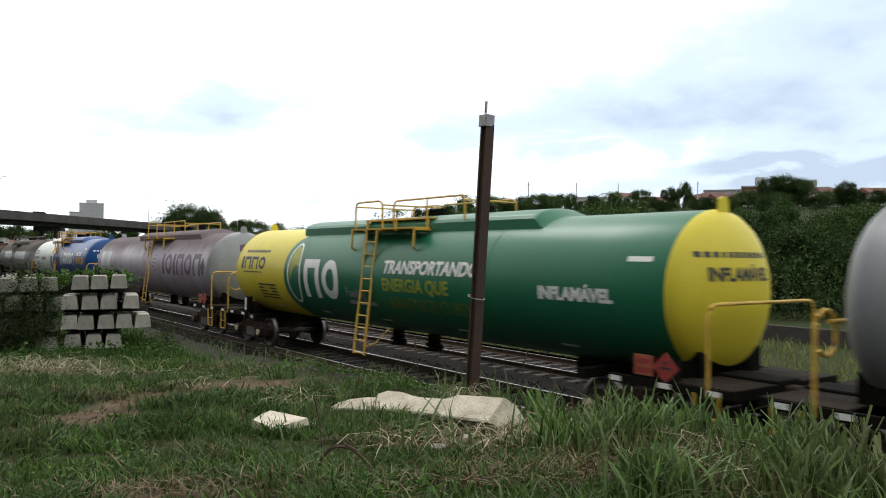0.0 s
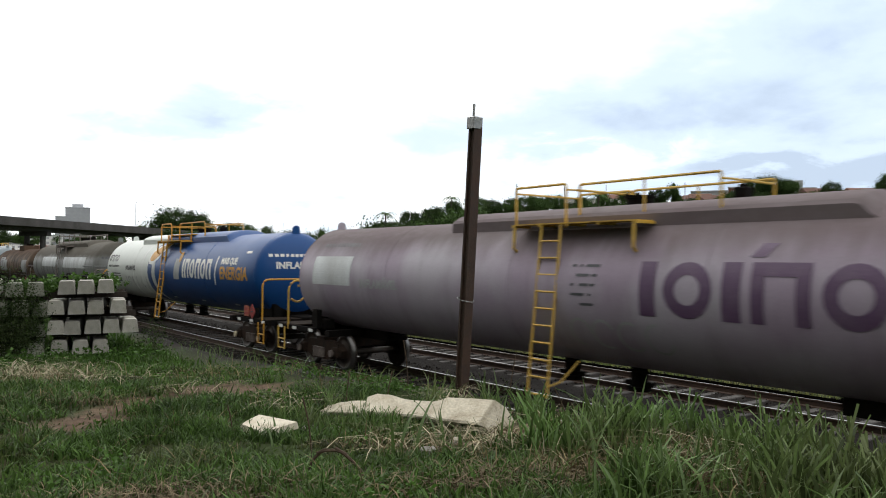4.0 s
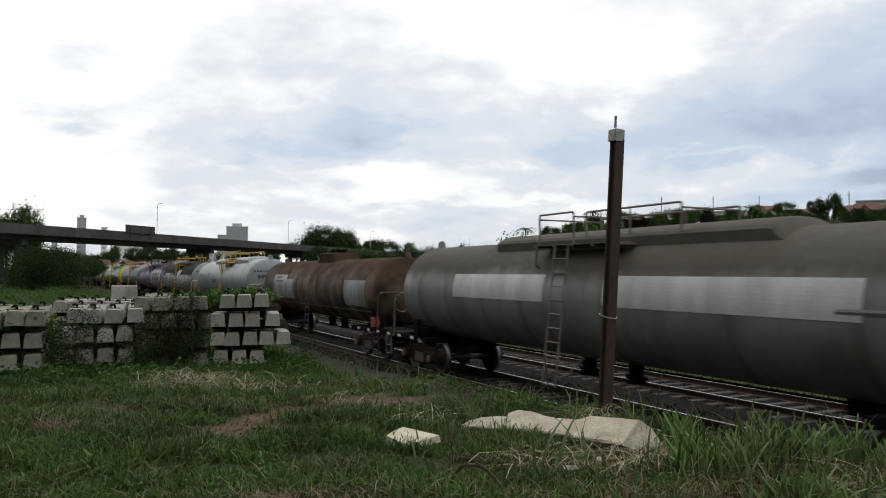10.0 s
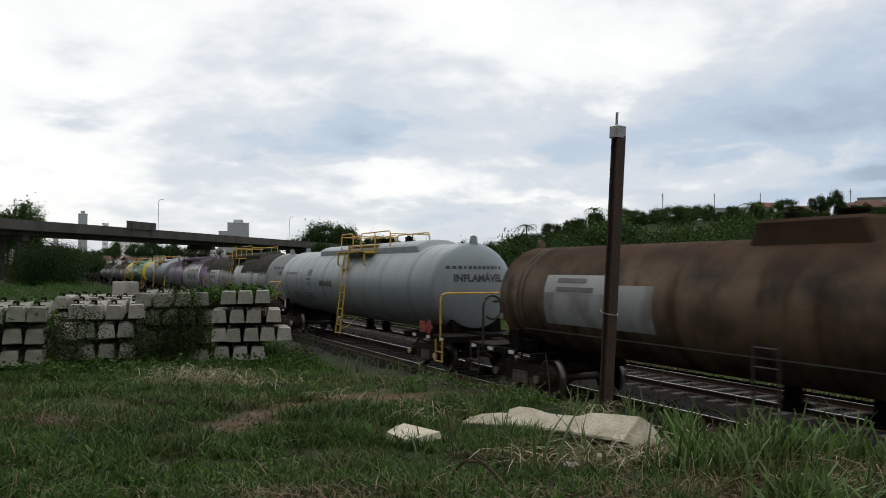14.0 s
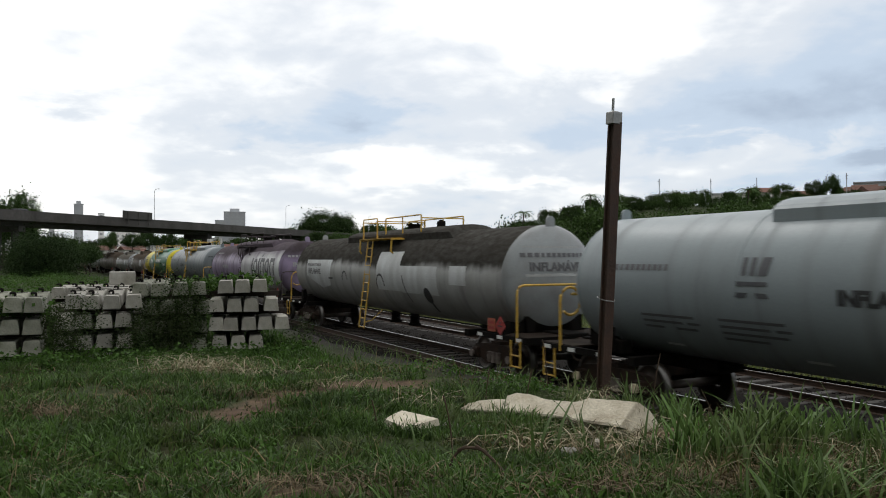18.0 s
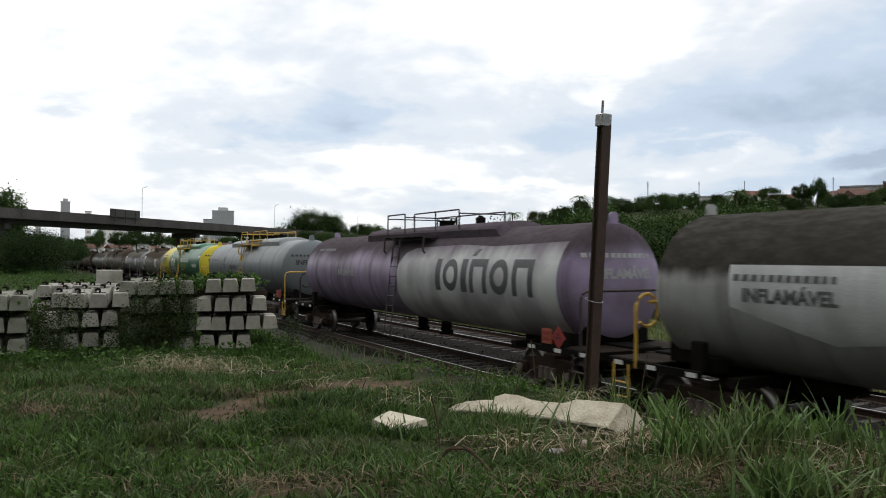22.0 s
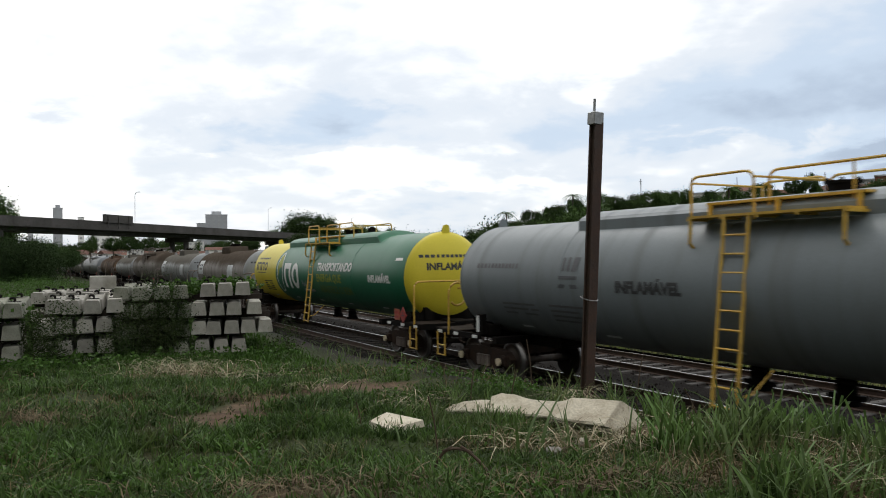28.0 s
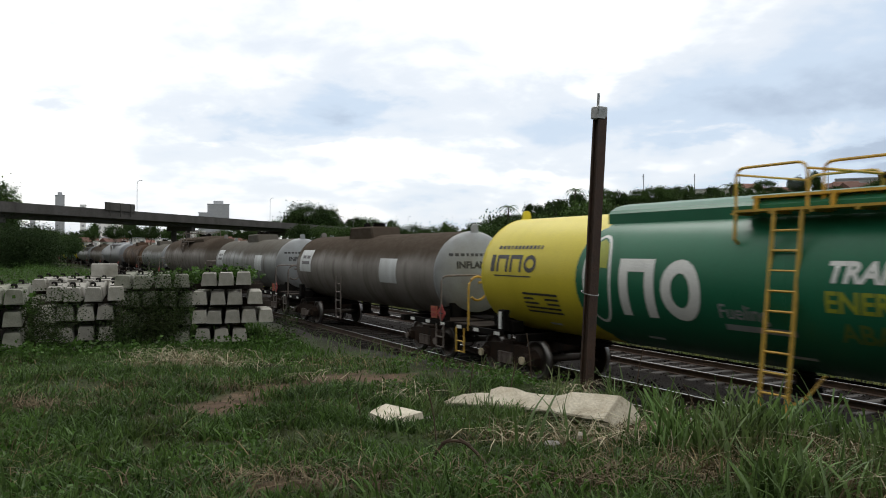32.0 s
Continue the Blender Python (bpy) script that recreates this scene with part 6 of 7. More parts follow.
# stout clumps of the same grass, mown across at knee height
g_c = np.random.default_rng(83)
cut, cut_h = [], []
while len(cut) < 2300:
    a_, r_ = radians(g_c.uniform(17, 45)), g_c.uniform(4.6, 8.6)
    x, y = r_ * math.sin(a_), r_ * math.cos(a_)
    if bare(x, y) or not 3.7 < across(x, y) < 6.0 or noise.noise((x * 1.3, y * 1.3, 55.0)) < 0.02:
        continue
    top = g_c.uniform(0.26, 0.46)
    for _ in range(int(g_c.uniform(12, 40))):
        px, py = x + g_c.normal(0, 0.085), y + g_c.normal(0, 0.085)
        cut.append((px, py, height(px, py) - 0.01))
        cut_h.append(top * g_c.uniform(0.55, 1.1))
for _ in range(26):
    a_, p_ = radians(g_c.uniform(24, 44)), g_c.uniform(5.0, 5.9)
    r_ = p_ / (math.sin(a_) * N.x + math.cos(a_) * N.y)
    top = g_c.uniform(0.34, 0.62)
    for _ in range(int(g_c.uniform(12, 30))):
        px, py = r_ * math.sin(a_) + g_c.normal(0, 0.09), r_ * math.cos(a_) + g_c.normal(0, 0.09)
        cut.append((px, py, height(px, py) - 0.01))
        cut_h.append(top * g_c.uniform(0.55, 1.1))
blades("mown_clumps", "stout green grass clumps cut off square at the top", np.array(cut), np.array(cut_h), g_c.uniform(0.014, 0.030, len(cut)), 0.55, M["tall_grass"], 84, droop=0.2, tip=0.72)
# tufts close round the fallen sleeper
g_s = np.random.default_rng(87)
tuft, tuft_h = [], []
for s_, d_, n_, top in [(g_s.uniform(-1.05, 0.25), g_s.uniform(0.20, 0.55), 10, g_s.uniform(0.14, 0.30)) for _ in range(46)] + [(g_s.uniform(-0.9, -0.55), g_s.uniform(-0.3, -0.1), 12, 0.3) for _ in range(5)] + [(0.22, -0.24, 16, 0.42), (0.30, -0.28, 14, 0.48), (0.82, -0.30, 16, 0.46), (0.9, -0.26, 14, 0.4), (0.55, -0.3, 12, 0.3)]:
    for _ in range(n_):
        px = 0.98 + 0.857 * s_ - 0.515 * d_ + g_s.normal(0, 0.035)
        py = 7.49 - 0.515 * s_ - 0.857 * d_ + g_s.normal(0, 0.035)
        tuft.append((px, py, height(px, py) - 0.01))
        tuft_h.append(top * g_s.uniform(0.55, 1.15))
blades("sleeper_tufts", "green tufts of grass grown up round the fallen sleeper", np.array(tuft), np.array(tuft_h), g_s.uniform(0.007, 0.017, len(tuft)), 0.7, M["tall_grass"], 88, droop=0.25, tip=0.4)
fringe = scatter(380, (-3, 4, 6, 17), lambda x, y, g: seen(x, y) and 4.6 < across(x, y) < 6.5 and g.random() < 0.6, 35)
blades("bank_grass", "thin seeding grass along the edge of the ballast", fringe, g.uniform(0.12, 0.38, len(fringe)), g.uniform(0.006, 0.012, len(fringe)), 1.2, M["tall_grass"], 5)


def straw_keep(x, y, g):
    n_ = noise.noise((x * 1.3, y * 1.3, 20.0))
    near_slab = math.hypot((x - 1.4) / 1.2, (y - 6.35) / 0.6) < 1
    pile = math.hypot((x + 3.2) / 0.75, (y - 10.4) / 0.6) < 1 or math.hypot((x - 3.2) / 1.6, (y - 5.2) / 0.7) < 1
    return g.random() < (0.2 if near_slab else 0.8 if pile else max(0, n_ - 0.02) * 0.4)


straw = scatter(8000, (-6, 5, 3.6, 12), straw_keep, 36)
blades("dry_grass", "dry straw-coloured grass lying over the turf", straw, g.uniform(0.08, 0.32, len(straw)), g.uniform(0.005, 0.011, len(straw)), 2.2, M["straw"], 6, droop=0.42)

M["pale_straw"] = mat("pale_straw", (0.36, 0.325, 0.22), 0.8, 0, (0.145, 0.123, 0.076), 3, 0.7, 30, 0.1, 0, per_piece=0.4, islands=True, spec=0.15)
M["dead_grass"] = mat("dead_grass", (0.158, 0.126, 0.079), 0.85, 0, (0.072, 0.058, 0.036), 3, 0.7, 30, 0.1, 0, per_piece=0.5, islands=True, spec=0.1)
g_s = np.random.default_rng(71)


def heap(n_, cx, cy, rx, ry, lift_):
    q = g_s.normal(0, 0.5, (n_, 2)) * (rx, ry) + (cx, cy)
    return np.array([(x, y, height(x, y) + g_s.uniform(0.0, lift_)) for x, y in q])


heaps = np.concatenate([heap(260, -3.25, 10.5, 0.75, 0.5, 0.2), heap(70, -2.3, 9.9, 0.6, 0.4, 0.12), heap(170, 1.5, 6.1, 1.1, 0.4, 0.10), heap(60, 1.62, 7.72, 0.25, 0.15, 0.2), heap(260, 3.6, 5.4, 1.4, 0.8, 0.12), heap(40, -0.1, 8.0, 0.4, 0.2, 0.1), heap(30, -1.3, 9.2, 0.3, 0.15, 0.06)])
blades("straw_heap", "pale dry straw in loose heaps on the grass", heaps, g_s.uniform(0.12, 0.40, len(heaps)), g_s.uniform(0.006, 0.013, len(heaps)), 2.3, M["pale_straw"], 72, droop=0.40, least=0.75)
dead = np.concatenate([heap(700, -0.6, 5.0, 1.4, 0.35, 0.03), heap(1300, 1.6, 5.0, 1.2, 0.4, 0.03), heap(900, 3.2, 5.6, 1.2, 0.9, 0.05), heap(700, -3.6, 7.5, 0.9, 0.3, 0.03), heap(500, -2.6, 8.6, 0.8, 0.25, 0.02)])
blades("dead_grass", "brown dead grass over bare soil", dead, g_s.uniform(0.06, 0.20, len(dead)), g_s.uniform(0.005, 0.012, len(dead)), 1.6, M["dead_grass"], 73, droop=0.42, least=0.5)

# single large blades that lean over the fallen sleeper and the bank
BIG = random.Random(8)


def big_blade(x, y, h_, az, lean_, w_):
    bm = bmesh.new()
    d = Vector((math.cos(az), math.sin(az), 0))
    side = Vector((-d.y, d.x, 0)) * w_ / 2
    rows = []
    for i in range(8):
        f = i / 7
        c = d * (h_ * lean_ * f * f) + Vector((0, 0, h_ * (f - 0.38 * lean_ * f * f)))
        k = (1 - f) ** 0.6 * (0.55 + 0.45 * min(1, f * 4)) + 0.02
        fold = Vector((0, 0, 0.12 * w_))
        rows.append([bm.verts.new(c - side * k + fold), bm.verts.new(c), bm.verts.new(c + side * k + fold)])
    for a, b in zip(rows, rows[1:]):
        bm.faces.new((a[0], a[1], b[1], b[0]))
        bm.faces.new((a[1], a[2], b[2], b[1]))
    me = mesh_from("leaf_blade", bm, M["tall_grass"], True)
    return me, pose(x, y, height(x, y) - 0.02)


for cx, cy, count, h0, h1 in ((0.55, 6.95, 14, 0.2, 0.40), (0.9, 6.75, 12, 0.18, 0.36), (0.2, 6.6, 8, 0.15, 0.3), (1.25, 6.55, 7, 0.12, 0.28), (1.52, 7.62, 14, 0.25, 0.5), (2.15, 7.85, 10, 0.25, 0.5), (3.55, 7.5, 4, 0.6, 0.95), (1.32, 6.9, 4, 0.4, 0.6), (4.6, 6.6, 20, 0.5, 0.95), (3.9, 7.2, 14, 0.35, 0.7), (2.75, 6.0, 9, 0.35, 0.7), (3.6, 6.4, 22, 0.45, 0.95), (4.3, 5.6, 22, 0.45, 0.95), (3.1, 4.6, 14, 0.3, 0.6), (1.05, 5.9, 7, 0.35, 0.7), (2.2, 7.4, 10, 0.3, 0.6), (3.0, 7.1, 12, 0.4, 0.8), (1.85, 4.3, 8, 0.25, 0.45)):
    clump = thing("grass_tuft", "tuft of long green grass blades with bent tips", "grass tuft", "grass tufts")
    for _ in range(count):
        me, m = big_blade(cx + BIG.gauss(0, 0.22), cy + BIG.gauss(0, 0.18), BIG.uniform(h0, h1), BIG.uniform(0, math.tau), BIG.uniform(0.15, 0.95), BIG.uniform(0.018, 0.038))
        put("leaf_blade", me, clump, m)


# a hoop of dead stalk and dry upright stems
M["dead_stalk"] = mat("dead_stalk", (0.085, 0.06, 0.042), 0.9, 0, (0.045, 0.032, 0.024), 8, 0.6, spec=0.2)


def stalk(name, label, points, r):
    bm = bmesh.new()
    tube(bm, bent([Vector(p) for p in points], 0.12, 6), r, 6)
    tagged(part(name, bm, M["dead_stalk"], None), label, "stalk", "dead stalks")


stalk("dead_stalk", "brown dead stalk bent into a hoop in the grass", [(0.07, 5.5, height(0.07, 5.5) - 0.05), (0.1, 5.46, 1.55), (0.24, 5.42, 1.62), (0.36, 5.36, 1.56), (0.52, 5.26, height(0.52, 5.26) - 0.05)], 0.011)
for x, y, h_, dx in ((0.12, 6.05, 0.46, -0.08), (-0.55, 7.0, 0.25, -0.05), (2.3, 8.3, 0.75, 0.1), (1.2, 8.4, 0.55, -0.06), (0.5, 8.2, 0.4, 0.05), (2.8, 7.6, 0.6, -0.2), (0.9, 8.0, 0.45, 0.08)):
    z = height(x, y)
    stalk("dry_stem", "thin dry weed stem standing in the grass", [(x, y, z - 0.05), (x + dx * 0.4, y, z + h_ * 0.6), (x + dx, y, z + h_)], 0.006)


def leaves(name, label, centres, per, spread, size, material, seed, flat=0.5, category="weeds", parent=None):
    """Broad leaves in clumps round the centres, as one mesh."""
    g_ = np.random.default_rng(seed)
    centres = np.repeat(np.asarray(centres, dtype=float), per, axis=0)
    k = len(centres)
    pos = centres + g_.normal(0, 1, (k, 3)) * np.asarray(spread)
    a = g_.normal(0, 1, (k, 3))
    a[:, 2] *= flat
    a /= np.linalg.norm(a, axis=1)[:, None]
    b = np.cross(a, g_.normal(0, 1, (k, 3)))
    b /= np.linalg.norm(b, axis=1)[:, None]
    L = g_.uniform(0.6, 1.3, k)[:, None] * size
    tip, wide = a * L, b * L * 0.36
    v = np.stack([pos - tip * 0.5, pos + wide - tip * 0.05, pos + tip * 0.5, pos - wide - tip * 0.05], 1)
    f = np.arange(k * 4).reshape(-1, 4)
    me = fast_mesh(name, v.reshape(-1, 3), f, material)
    if parent:
        return tagged(put(name, me, parent), kind="stuff")
    return tagged(new(name, me), label, category, kind="stuff")


rng = np.random.default_rng(3)


def between(p, q, n_, jitter):
    t_ = rng.random(n_)[:, None]
    return np.array(p) * (1 - t_) + np.array(q) * t_ + rng.normal(0, 1, (n_, 3)) * jitter


vine_spots = np.concatenate([between((-5.2, 13.55, 1.25), (-4.3, 13.7, 2.05), 34, (0.22, 0.08, 0.22)), between((-5.9, 12.2, 1.15), (-5.6, 12.3, 2.0), 22, (0.12, 0.08, 0.24)), between((-4.45, 13.85, 1.2), (-4.35, 13.95, 2.3), 26, (0.09, 0.06, 0.25)), between((-2.6, 14.2, 1.2), (-2.5, 14.4, 1.8), 7, (0.08, 0.08, 0.16)), between((-5.15, 13.0, 1.2), (-4.95, 13.4, 2.0), 34, (0.16, 0.12, 0.22)), between((-4.7, 13.6, 1.2), (-4.6, 13.8, 2.2), 34, (0.14, 0.10, 0.25)), between((-6.2, 12.2, 1.1), (-6.1, 12.4, 2.05), 34, (0.09, 0.08, 0.25)),
                             between((-2.7, 14.3, 1.2), (-2.55, 14.5, 1.6), 6, (0.10, 0.12, 0.12)), between((-6.7, 10.7, 1.15), (-4.2, 13.6, 1.2), 40, (0.15, 0.10, 0.08))])
leaves("climbing_weeds", "dark tangled weeds growing over the sleeper stacks", vine_spots, 130, (0.10, 0.08, 0.11), 0.032, M["vine"], 5)
top_spots = np.concatenate([between((-4.5, 14.9, 2.42), (-3.6, 15.4, 2.46), 26, (0.18, 0.3, 0.06)), between((-4.9, 14.3, 2.36), (-4.4, 14.8, 2.40), 12, (0.15, 0.2, 0.04)), between((-7.6, 11.6, 2.12), (-6.6, 12.2, 2.14), 22, (0.2, 0.2, 0.03))])
leaves("bright_weeds", "bright green leafy weeds on top of the sleepers", top_spots, 50, (0.09, 0.10, 0.06), 0.09, M["weed"], 6)
foot_spots = np.array([(x, y, height(x, y) + 0.09) for x, y in zip(rng.uniform(-7.0, -2.2, 220), rng.uniform(10.0, 14.2, 220)) if -0.9 < y - (10.9 + (x + 7.0) * 0.78) < 0.15])
leaves("leafy_weeds", "low leafy weeds in front of the sleeper stacks", foot_spots, 60, (0.13, 0.12, 0.09), 0.06, M["weed"], 7)

turf_weeds = np.array([(x, y, height(x, y) + 0.04) for x, y in zip(rng.uniform(-7, 3.2, 1500), rng.uniform(4.6, 13, 1500)) if seen(x, y) and across(x, y) < 5.5 and noise.noise((x * 0.8, y * 0.8, 41.0)) > 0.12 and soil_at(x, y) < 0.3])
leaves("turf_weeds", "small broad-leaved weeds among the grass", turf_weeds, 26, (0.09, 0.09, 0.035), 0.045, M["weed"], 8)


# ---- trees ----
def crown_mesh(seed, rx, rz, clumps, per, leaf, material, lift):
    g_ = np.random.default_rng(seed)
    c = g_.normal(0, 1, (clumps, 3))
    c /= np.linalg.norm(c, axis=1)[:, None]
    c *= g_.uniform(0.45, 1.0, clumps)[:, None] ** 0.6
    c *= np.array([rx, rx, rz])
    c[:, 2] = np.where(c[:, 2] < 0, c[:, 2] * 0.6, c[:, 2]) + lift
    k = clumps * per
    pos = np.repeat(c, per, axis=0) + g_.normal(0, 1, (k, 3)) * np.array([rx, rx, rz]) * np.repeat(g_.uniform(0.10, 0.22, clumps), per)[:, None]
    a = g_.normal(0, 1, (k, 3))
    a /= np.linalg.norm(a, axis=1)[:, None]
    b = np.cross(a, g_.normal(0, 1, (k, 3)))
    b /= np.linalg.norm(b, axis=1)[:, None]
    L = g_.uniform(0.5, 1.4, k)[:, None] * leaf
    v = np.stack([pos - a * L * 0.5, pos + b * L * 0.3, pos + a * L * 0.5, pos - b * L * 0.3], 1)
    return fast_mesh("crown", v.reshape(-1, 3), np.arange(k * 4).reshape(-1, 4), material)


def trunk_mesh(seed, h_, r_):
    rg = random.Random(seed)
    bm = bmesh.new()

    def limb(p, q, r0, r1):
        m_ = (Vector(p) + Vector(q)) / 2 + Vector((rg.uniform(-1, 1), rg.uniform(-1, 1), 0)) * 0.06 * h_
        pts = [Vector(p), m_, Vector(q)]
        rings = []
        for pt, rr_ in zip(pts, (r0, (r0 + r1) / 2, r1)):
            rings.append([bm.verts.new(pt + Vector((rr_ * math.cos(k * math.tau / 7), rr_ * math.sin(k * math.tau / 7), 0))) for k in range(7)])
        for a, b in zip(rings, rings[1:]):
            for k in range(7):
                bm.faces.new((a[k], a[(k + 1) % 7], b[(k + 1) % 7], b[k]))
        bm.faces.new(rings[-1])
    top = (rg.uniform(-0.05, 0.05) * h_, rg.uniform(-0.05, 0.05) * h_, h_ * 0.55)
    limb((0, 0, -0.5), top, r_, r_ * 0.6)
    for k in range(5):
        a = k * 1.3 + rg.uniform(-0.4, 0.4)
        limb(top if k % 2 else (top[0] * 0.7, top[1] * 0.7, top[2] * 0.75), (math.cos(a) * h_ * 0.24, math.sin(a) * h_ * 0.24, h_ * rg.uniform(0.68, 0.88)), r_ * 0.45, r_ * 0.12)
    return mesh_from("trunk", bm, M["bark"])


TREES = []
for k, (rx, rz, leaf, what) in enumerate(((2.6, 2.6, 0.23, "foliage"), (3.2, 2.2, 0.24, "foliage"), (2.1, 3.0, 0.22, "light_foliage"), (2.9, 2.7, 0.24, "foliage"), (3.6, 2.5, 0.25, "light_foliage"))):
    tree = thing("tree", "broad-leaved tree with a dense dark green crown", "tree", "trees")
    put("trunk", trunk_mesh(k, 7.0, 0.2), tree)
    put("crown", crown_mesh(k + 50, rx, rz, 52, 200, leaf, M[what], 4.6), tree)
    TREES.append(tree)
PLACED = set()


def plant(az, r, k, size, deep=0.05):
    x, y = r * math.sin(radians(az)), r * math.cos(radians(az))
    m = pose(x, y, height(x, y) - deep, 0, 0, az * 77 % 360)
    if k not in PLACED:
        PLACED.add(k)
        TREES[k].matrix_basis = m @ Matrix.Scale(size, 4)
        return TREES[k]
    ob = copy_thing(TREES[k], m)
    ob.scale = (size, size, size)
    return ob


TR = random.Random(77)
# the dark belt beyond the second track
az = 5.0
while az < 52:
    plant(az, TR.uniform(50, 57), TR.randrange(5), TR.uniform(0.62, 0.85))
    plant(az + 1.3, TR.uniform(60, 70), TR.randrange(5), TR.uniform(0.8, 1.05))
    az += TR.uniform(2.2, 3.0)
# on the rising ground behind
az = -2.0
while az < 44:
    plant(az, TR.uniform(95, 135), TR.randrange(5), TR.uniform(0.8, 1.25) * (0.74 if az < 16 else 0.9))
    az += TR.uniform(1.6, 2.6)
az = -9.0
while az < 12:
    plant(az, TR.uniform(150, 215), TR.randrange(5), TR.uniform(0.7, 1.05))
    az += TR.uniform(1.2, 2.0)
az = 6.0
while az < 44:
    plant(az, TR.uniform(215, 255), TR.randrange(5), TR.uniform(0.7, 1.1), 2.6)
    az += TR.uniform(0.5, 1.1)
# taller trees between the hilltop houses
for a_, k, size in ((26.2, 0, 0.9), (27.2, 2, 1.0), (32.9, 3, 1.25), (33.9, 1, 1.3), (34.6, 4, 1.1), (37.4, 0, 1.0), (40.6, 2, 1.1), (24.2, 4, 0.8)):
    plant(a_, 232, k, size)
# the round tree behind the bridge and its neighbours
for a_, r_, k, size in ((-8.6, 250, 1, 2.1), (-7.2, 254, 3, 1.9), (-5.2, 240, 0, 1.45), (-4.0, 245, 4, 1.4), (-2.2, 240, 2, 1.2), (-10.5, 262, 4, 1.35), (-12.5, 230, 0, 1.0)):
    plant(a_, r_, k, size)
# by the bridge, on the near side of the line
for a_, r_, k, size in ((-27.7, 92, 0, 0.46), (-27.1, 96, 3, 0.56), (-26.6, 94, 1, 0.5), (-25.9, 97, 4, 0.54), (-24.9, 101, 0, 0.50), (-33, 88, 1, 0.4), (-35, 86, 3, 0.42), (-26.4, 104, 2, 0.58), (-27.4, 106, 4, 0.58), (-24.3, 106, 3, 0.5), (-25.4, 108, 1, 0.58), (-25.4, 95, 3, 0.46), (-26.9, 99, 0, 0.56), (-24.5, 98, 1, 0.44), (-25.9, 103, 3, 0.58), (-27.9, 101, 1, 0.52), (-28.5, 150, 2, 1.65), (-29.5, 152, 3, 1.6), (-31.6, 156, 0, 1.4), (-21.6, 380, 1, 1.5), (-20.6, 390, 3, 1.7), (-19.3, 400, 0, 1.6), (-17.6, 405, 4, 1.5), (-23.0, 372, 2, 1.4)):
    plant(a_, r_, k, size)


def palm_tree(az, r, h_):
    x, y = r * math.sin(radians(az)), r * math.cos(radians(az))
    palm = thing("palm_tree", "slender palm with a spray of drooping fronds", "palm tree", "palms", m=pose(x, y, height(x, y)))
    bm = bmesh.new()
    tube(bm, [(0, 0, -0.3), (0.1, 0, h_ * 0.5), (0.15, 0.05, h_)], 0.16, 7)
    part("trunk", bm, M["bark"], palm)
    for k in range(14):
        a, el = k * 2.4, 0.9 - 0.1 * (k % 7)
        bm = bmesh.new()
        d, sd = Vector((math.cos(a), math.sin(a), 0)), Vector((-math.sin(a), math.cos(a), 0))
        spine = [Vector((0.15, 0.05, h_)) + d * (f * 2.6) + Vector((0, 0, f * el * 2.4 - 2.2 * f * f)) for f in [i / 8 for i in range(9)]]
        for p, q in zip(spine, spine[1:]):
            for s_ in (-1, 1):
                for o_ in (0.15, 0.6):
                    b0 = p.lerp(q, o_)
                    bm.faces.new([bm.verts.new(v) for v in (b0, b0 + (q - p) * 0.35, b0 + sd * s_ * 0.5 + (q - p) * 0.8 + Vector((0, 0, -0.18)))])
        part("frond", bm, M["light_foliage"], palm)
    return palm


for a_, r_, h_ in ((6.3, 175, 8.5), (13.0, 130, 7.5), (22.0, 150, 8.5), (11.2, 190, 8.0), (23.2, 120, 7.0)):
    palm_tree(a_, r_, h_)

# woods that run up the far slope
g = np.random.default_rng(90)
spots = []
while len(spots) < 900:
    a_, r_ = radians(g.uniform(-12, 46)), g.uniform(75, 300)
    x, y = r_ * math.sin(a_), r_ * math.cos(a_)
    spots.append((x, y, height(x, y) + g.uniform(0.0, 1.1)))
leaves("hillside_scrub", "dense green scrub on the rising ground", spots, 260, (1.4, 1.4, 0.6), 0.26, M["foliage"], 91, 1.0, "scrub")
spots = []
while len(spots) < 260:
    a_, r_ = radians(g.uniform(5, 50)), g.uniform(46, 62)
    x, y = r_ * math.sin(a_), r_ * math.cos(a_)
    spots.append((x, y, height(x, y) + g.uniform(0.1, 3.0)))
leaves("belt_scrub", "dark undergrowth between the trees by the line", spots, 150, (0.8, 0.8, 0.6), 0.23, M["foliage"], 92, 1.0, "scrub")
spots = []
while len(spots) < 280:
    a_, r_ = radians(g.uniform(-28.3, -23.6)), g.uniform(80, 108)
    x, y = r_ * math.sin(a_), r_ * math.cos(a_)
    if across(x, y) < 1.0 - max(0, r_ - 80) * 0.02:
        spots.append((x, y, height(x, y) + g.uniform(0.1, 2.6)))
# leaf colour carries the shade under the deck
leaves("bridge_scrub", "scrub below the overpass, its leaves coloured as in shade", spots, 520, (1.0, 1.0, 0.8), 0.14, M["shaded_foliage"], 93, 1.0, "scrub")

spots = []
while len(spots) < 70:
    a_, r_ = radians(g.uniform(-31, -20)), g.uniform(24, 75)
    x, y = r_ * math.sin(a_), r_ * math.cos(a_)
    if across(x, y) < 3.0 and noise.noise((x * 0.12, y * 0.12, 6.0)) > -0.05:
        spots.append((x, y, height(x, y) + g.uniform(0.05, 0.3)))
leaves("field_bushes", "low dark bushes scattered over the green field", spots, 120, (0.45, 0.45, 0.2), 0.10, M["weed"], 94, 1.0, "bushes")

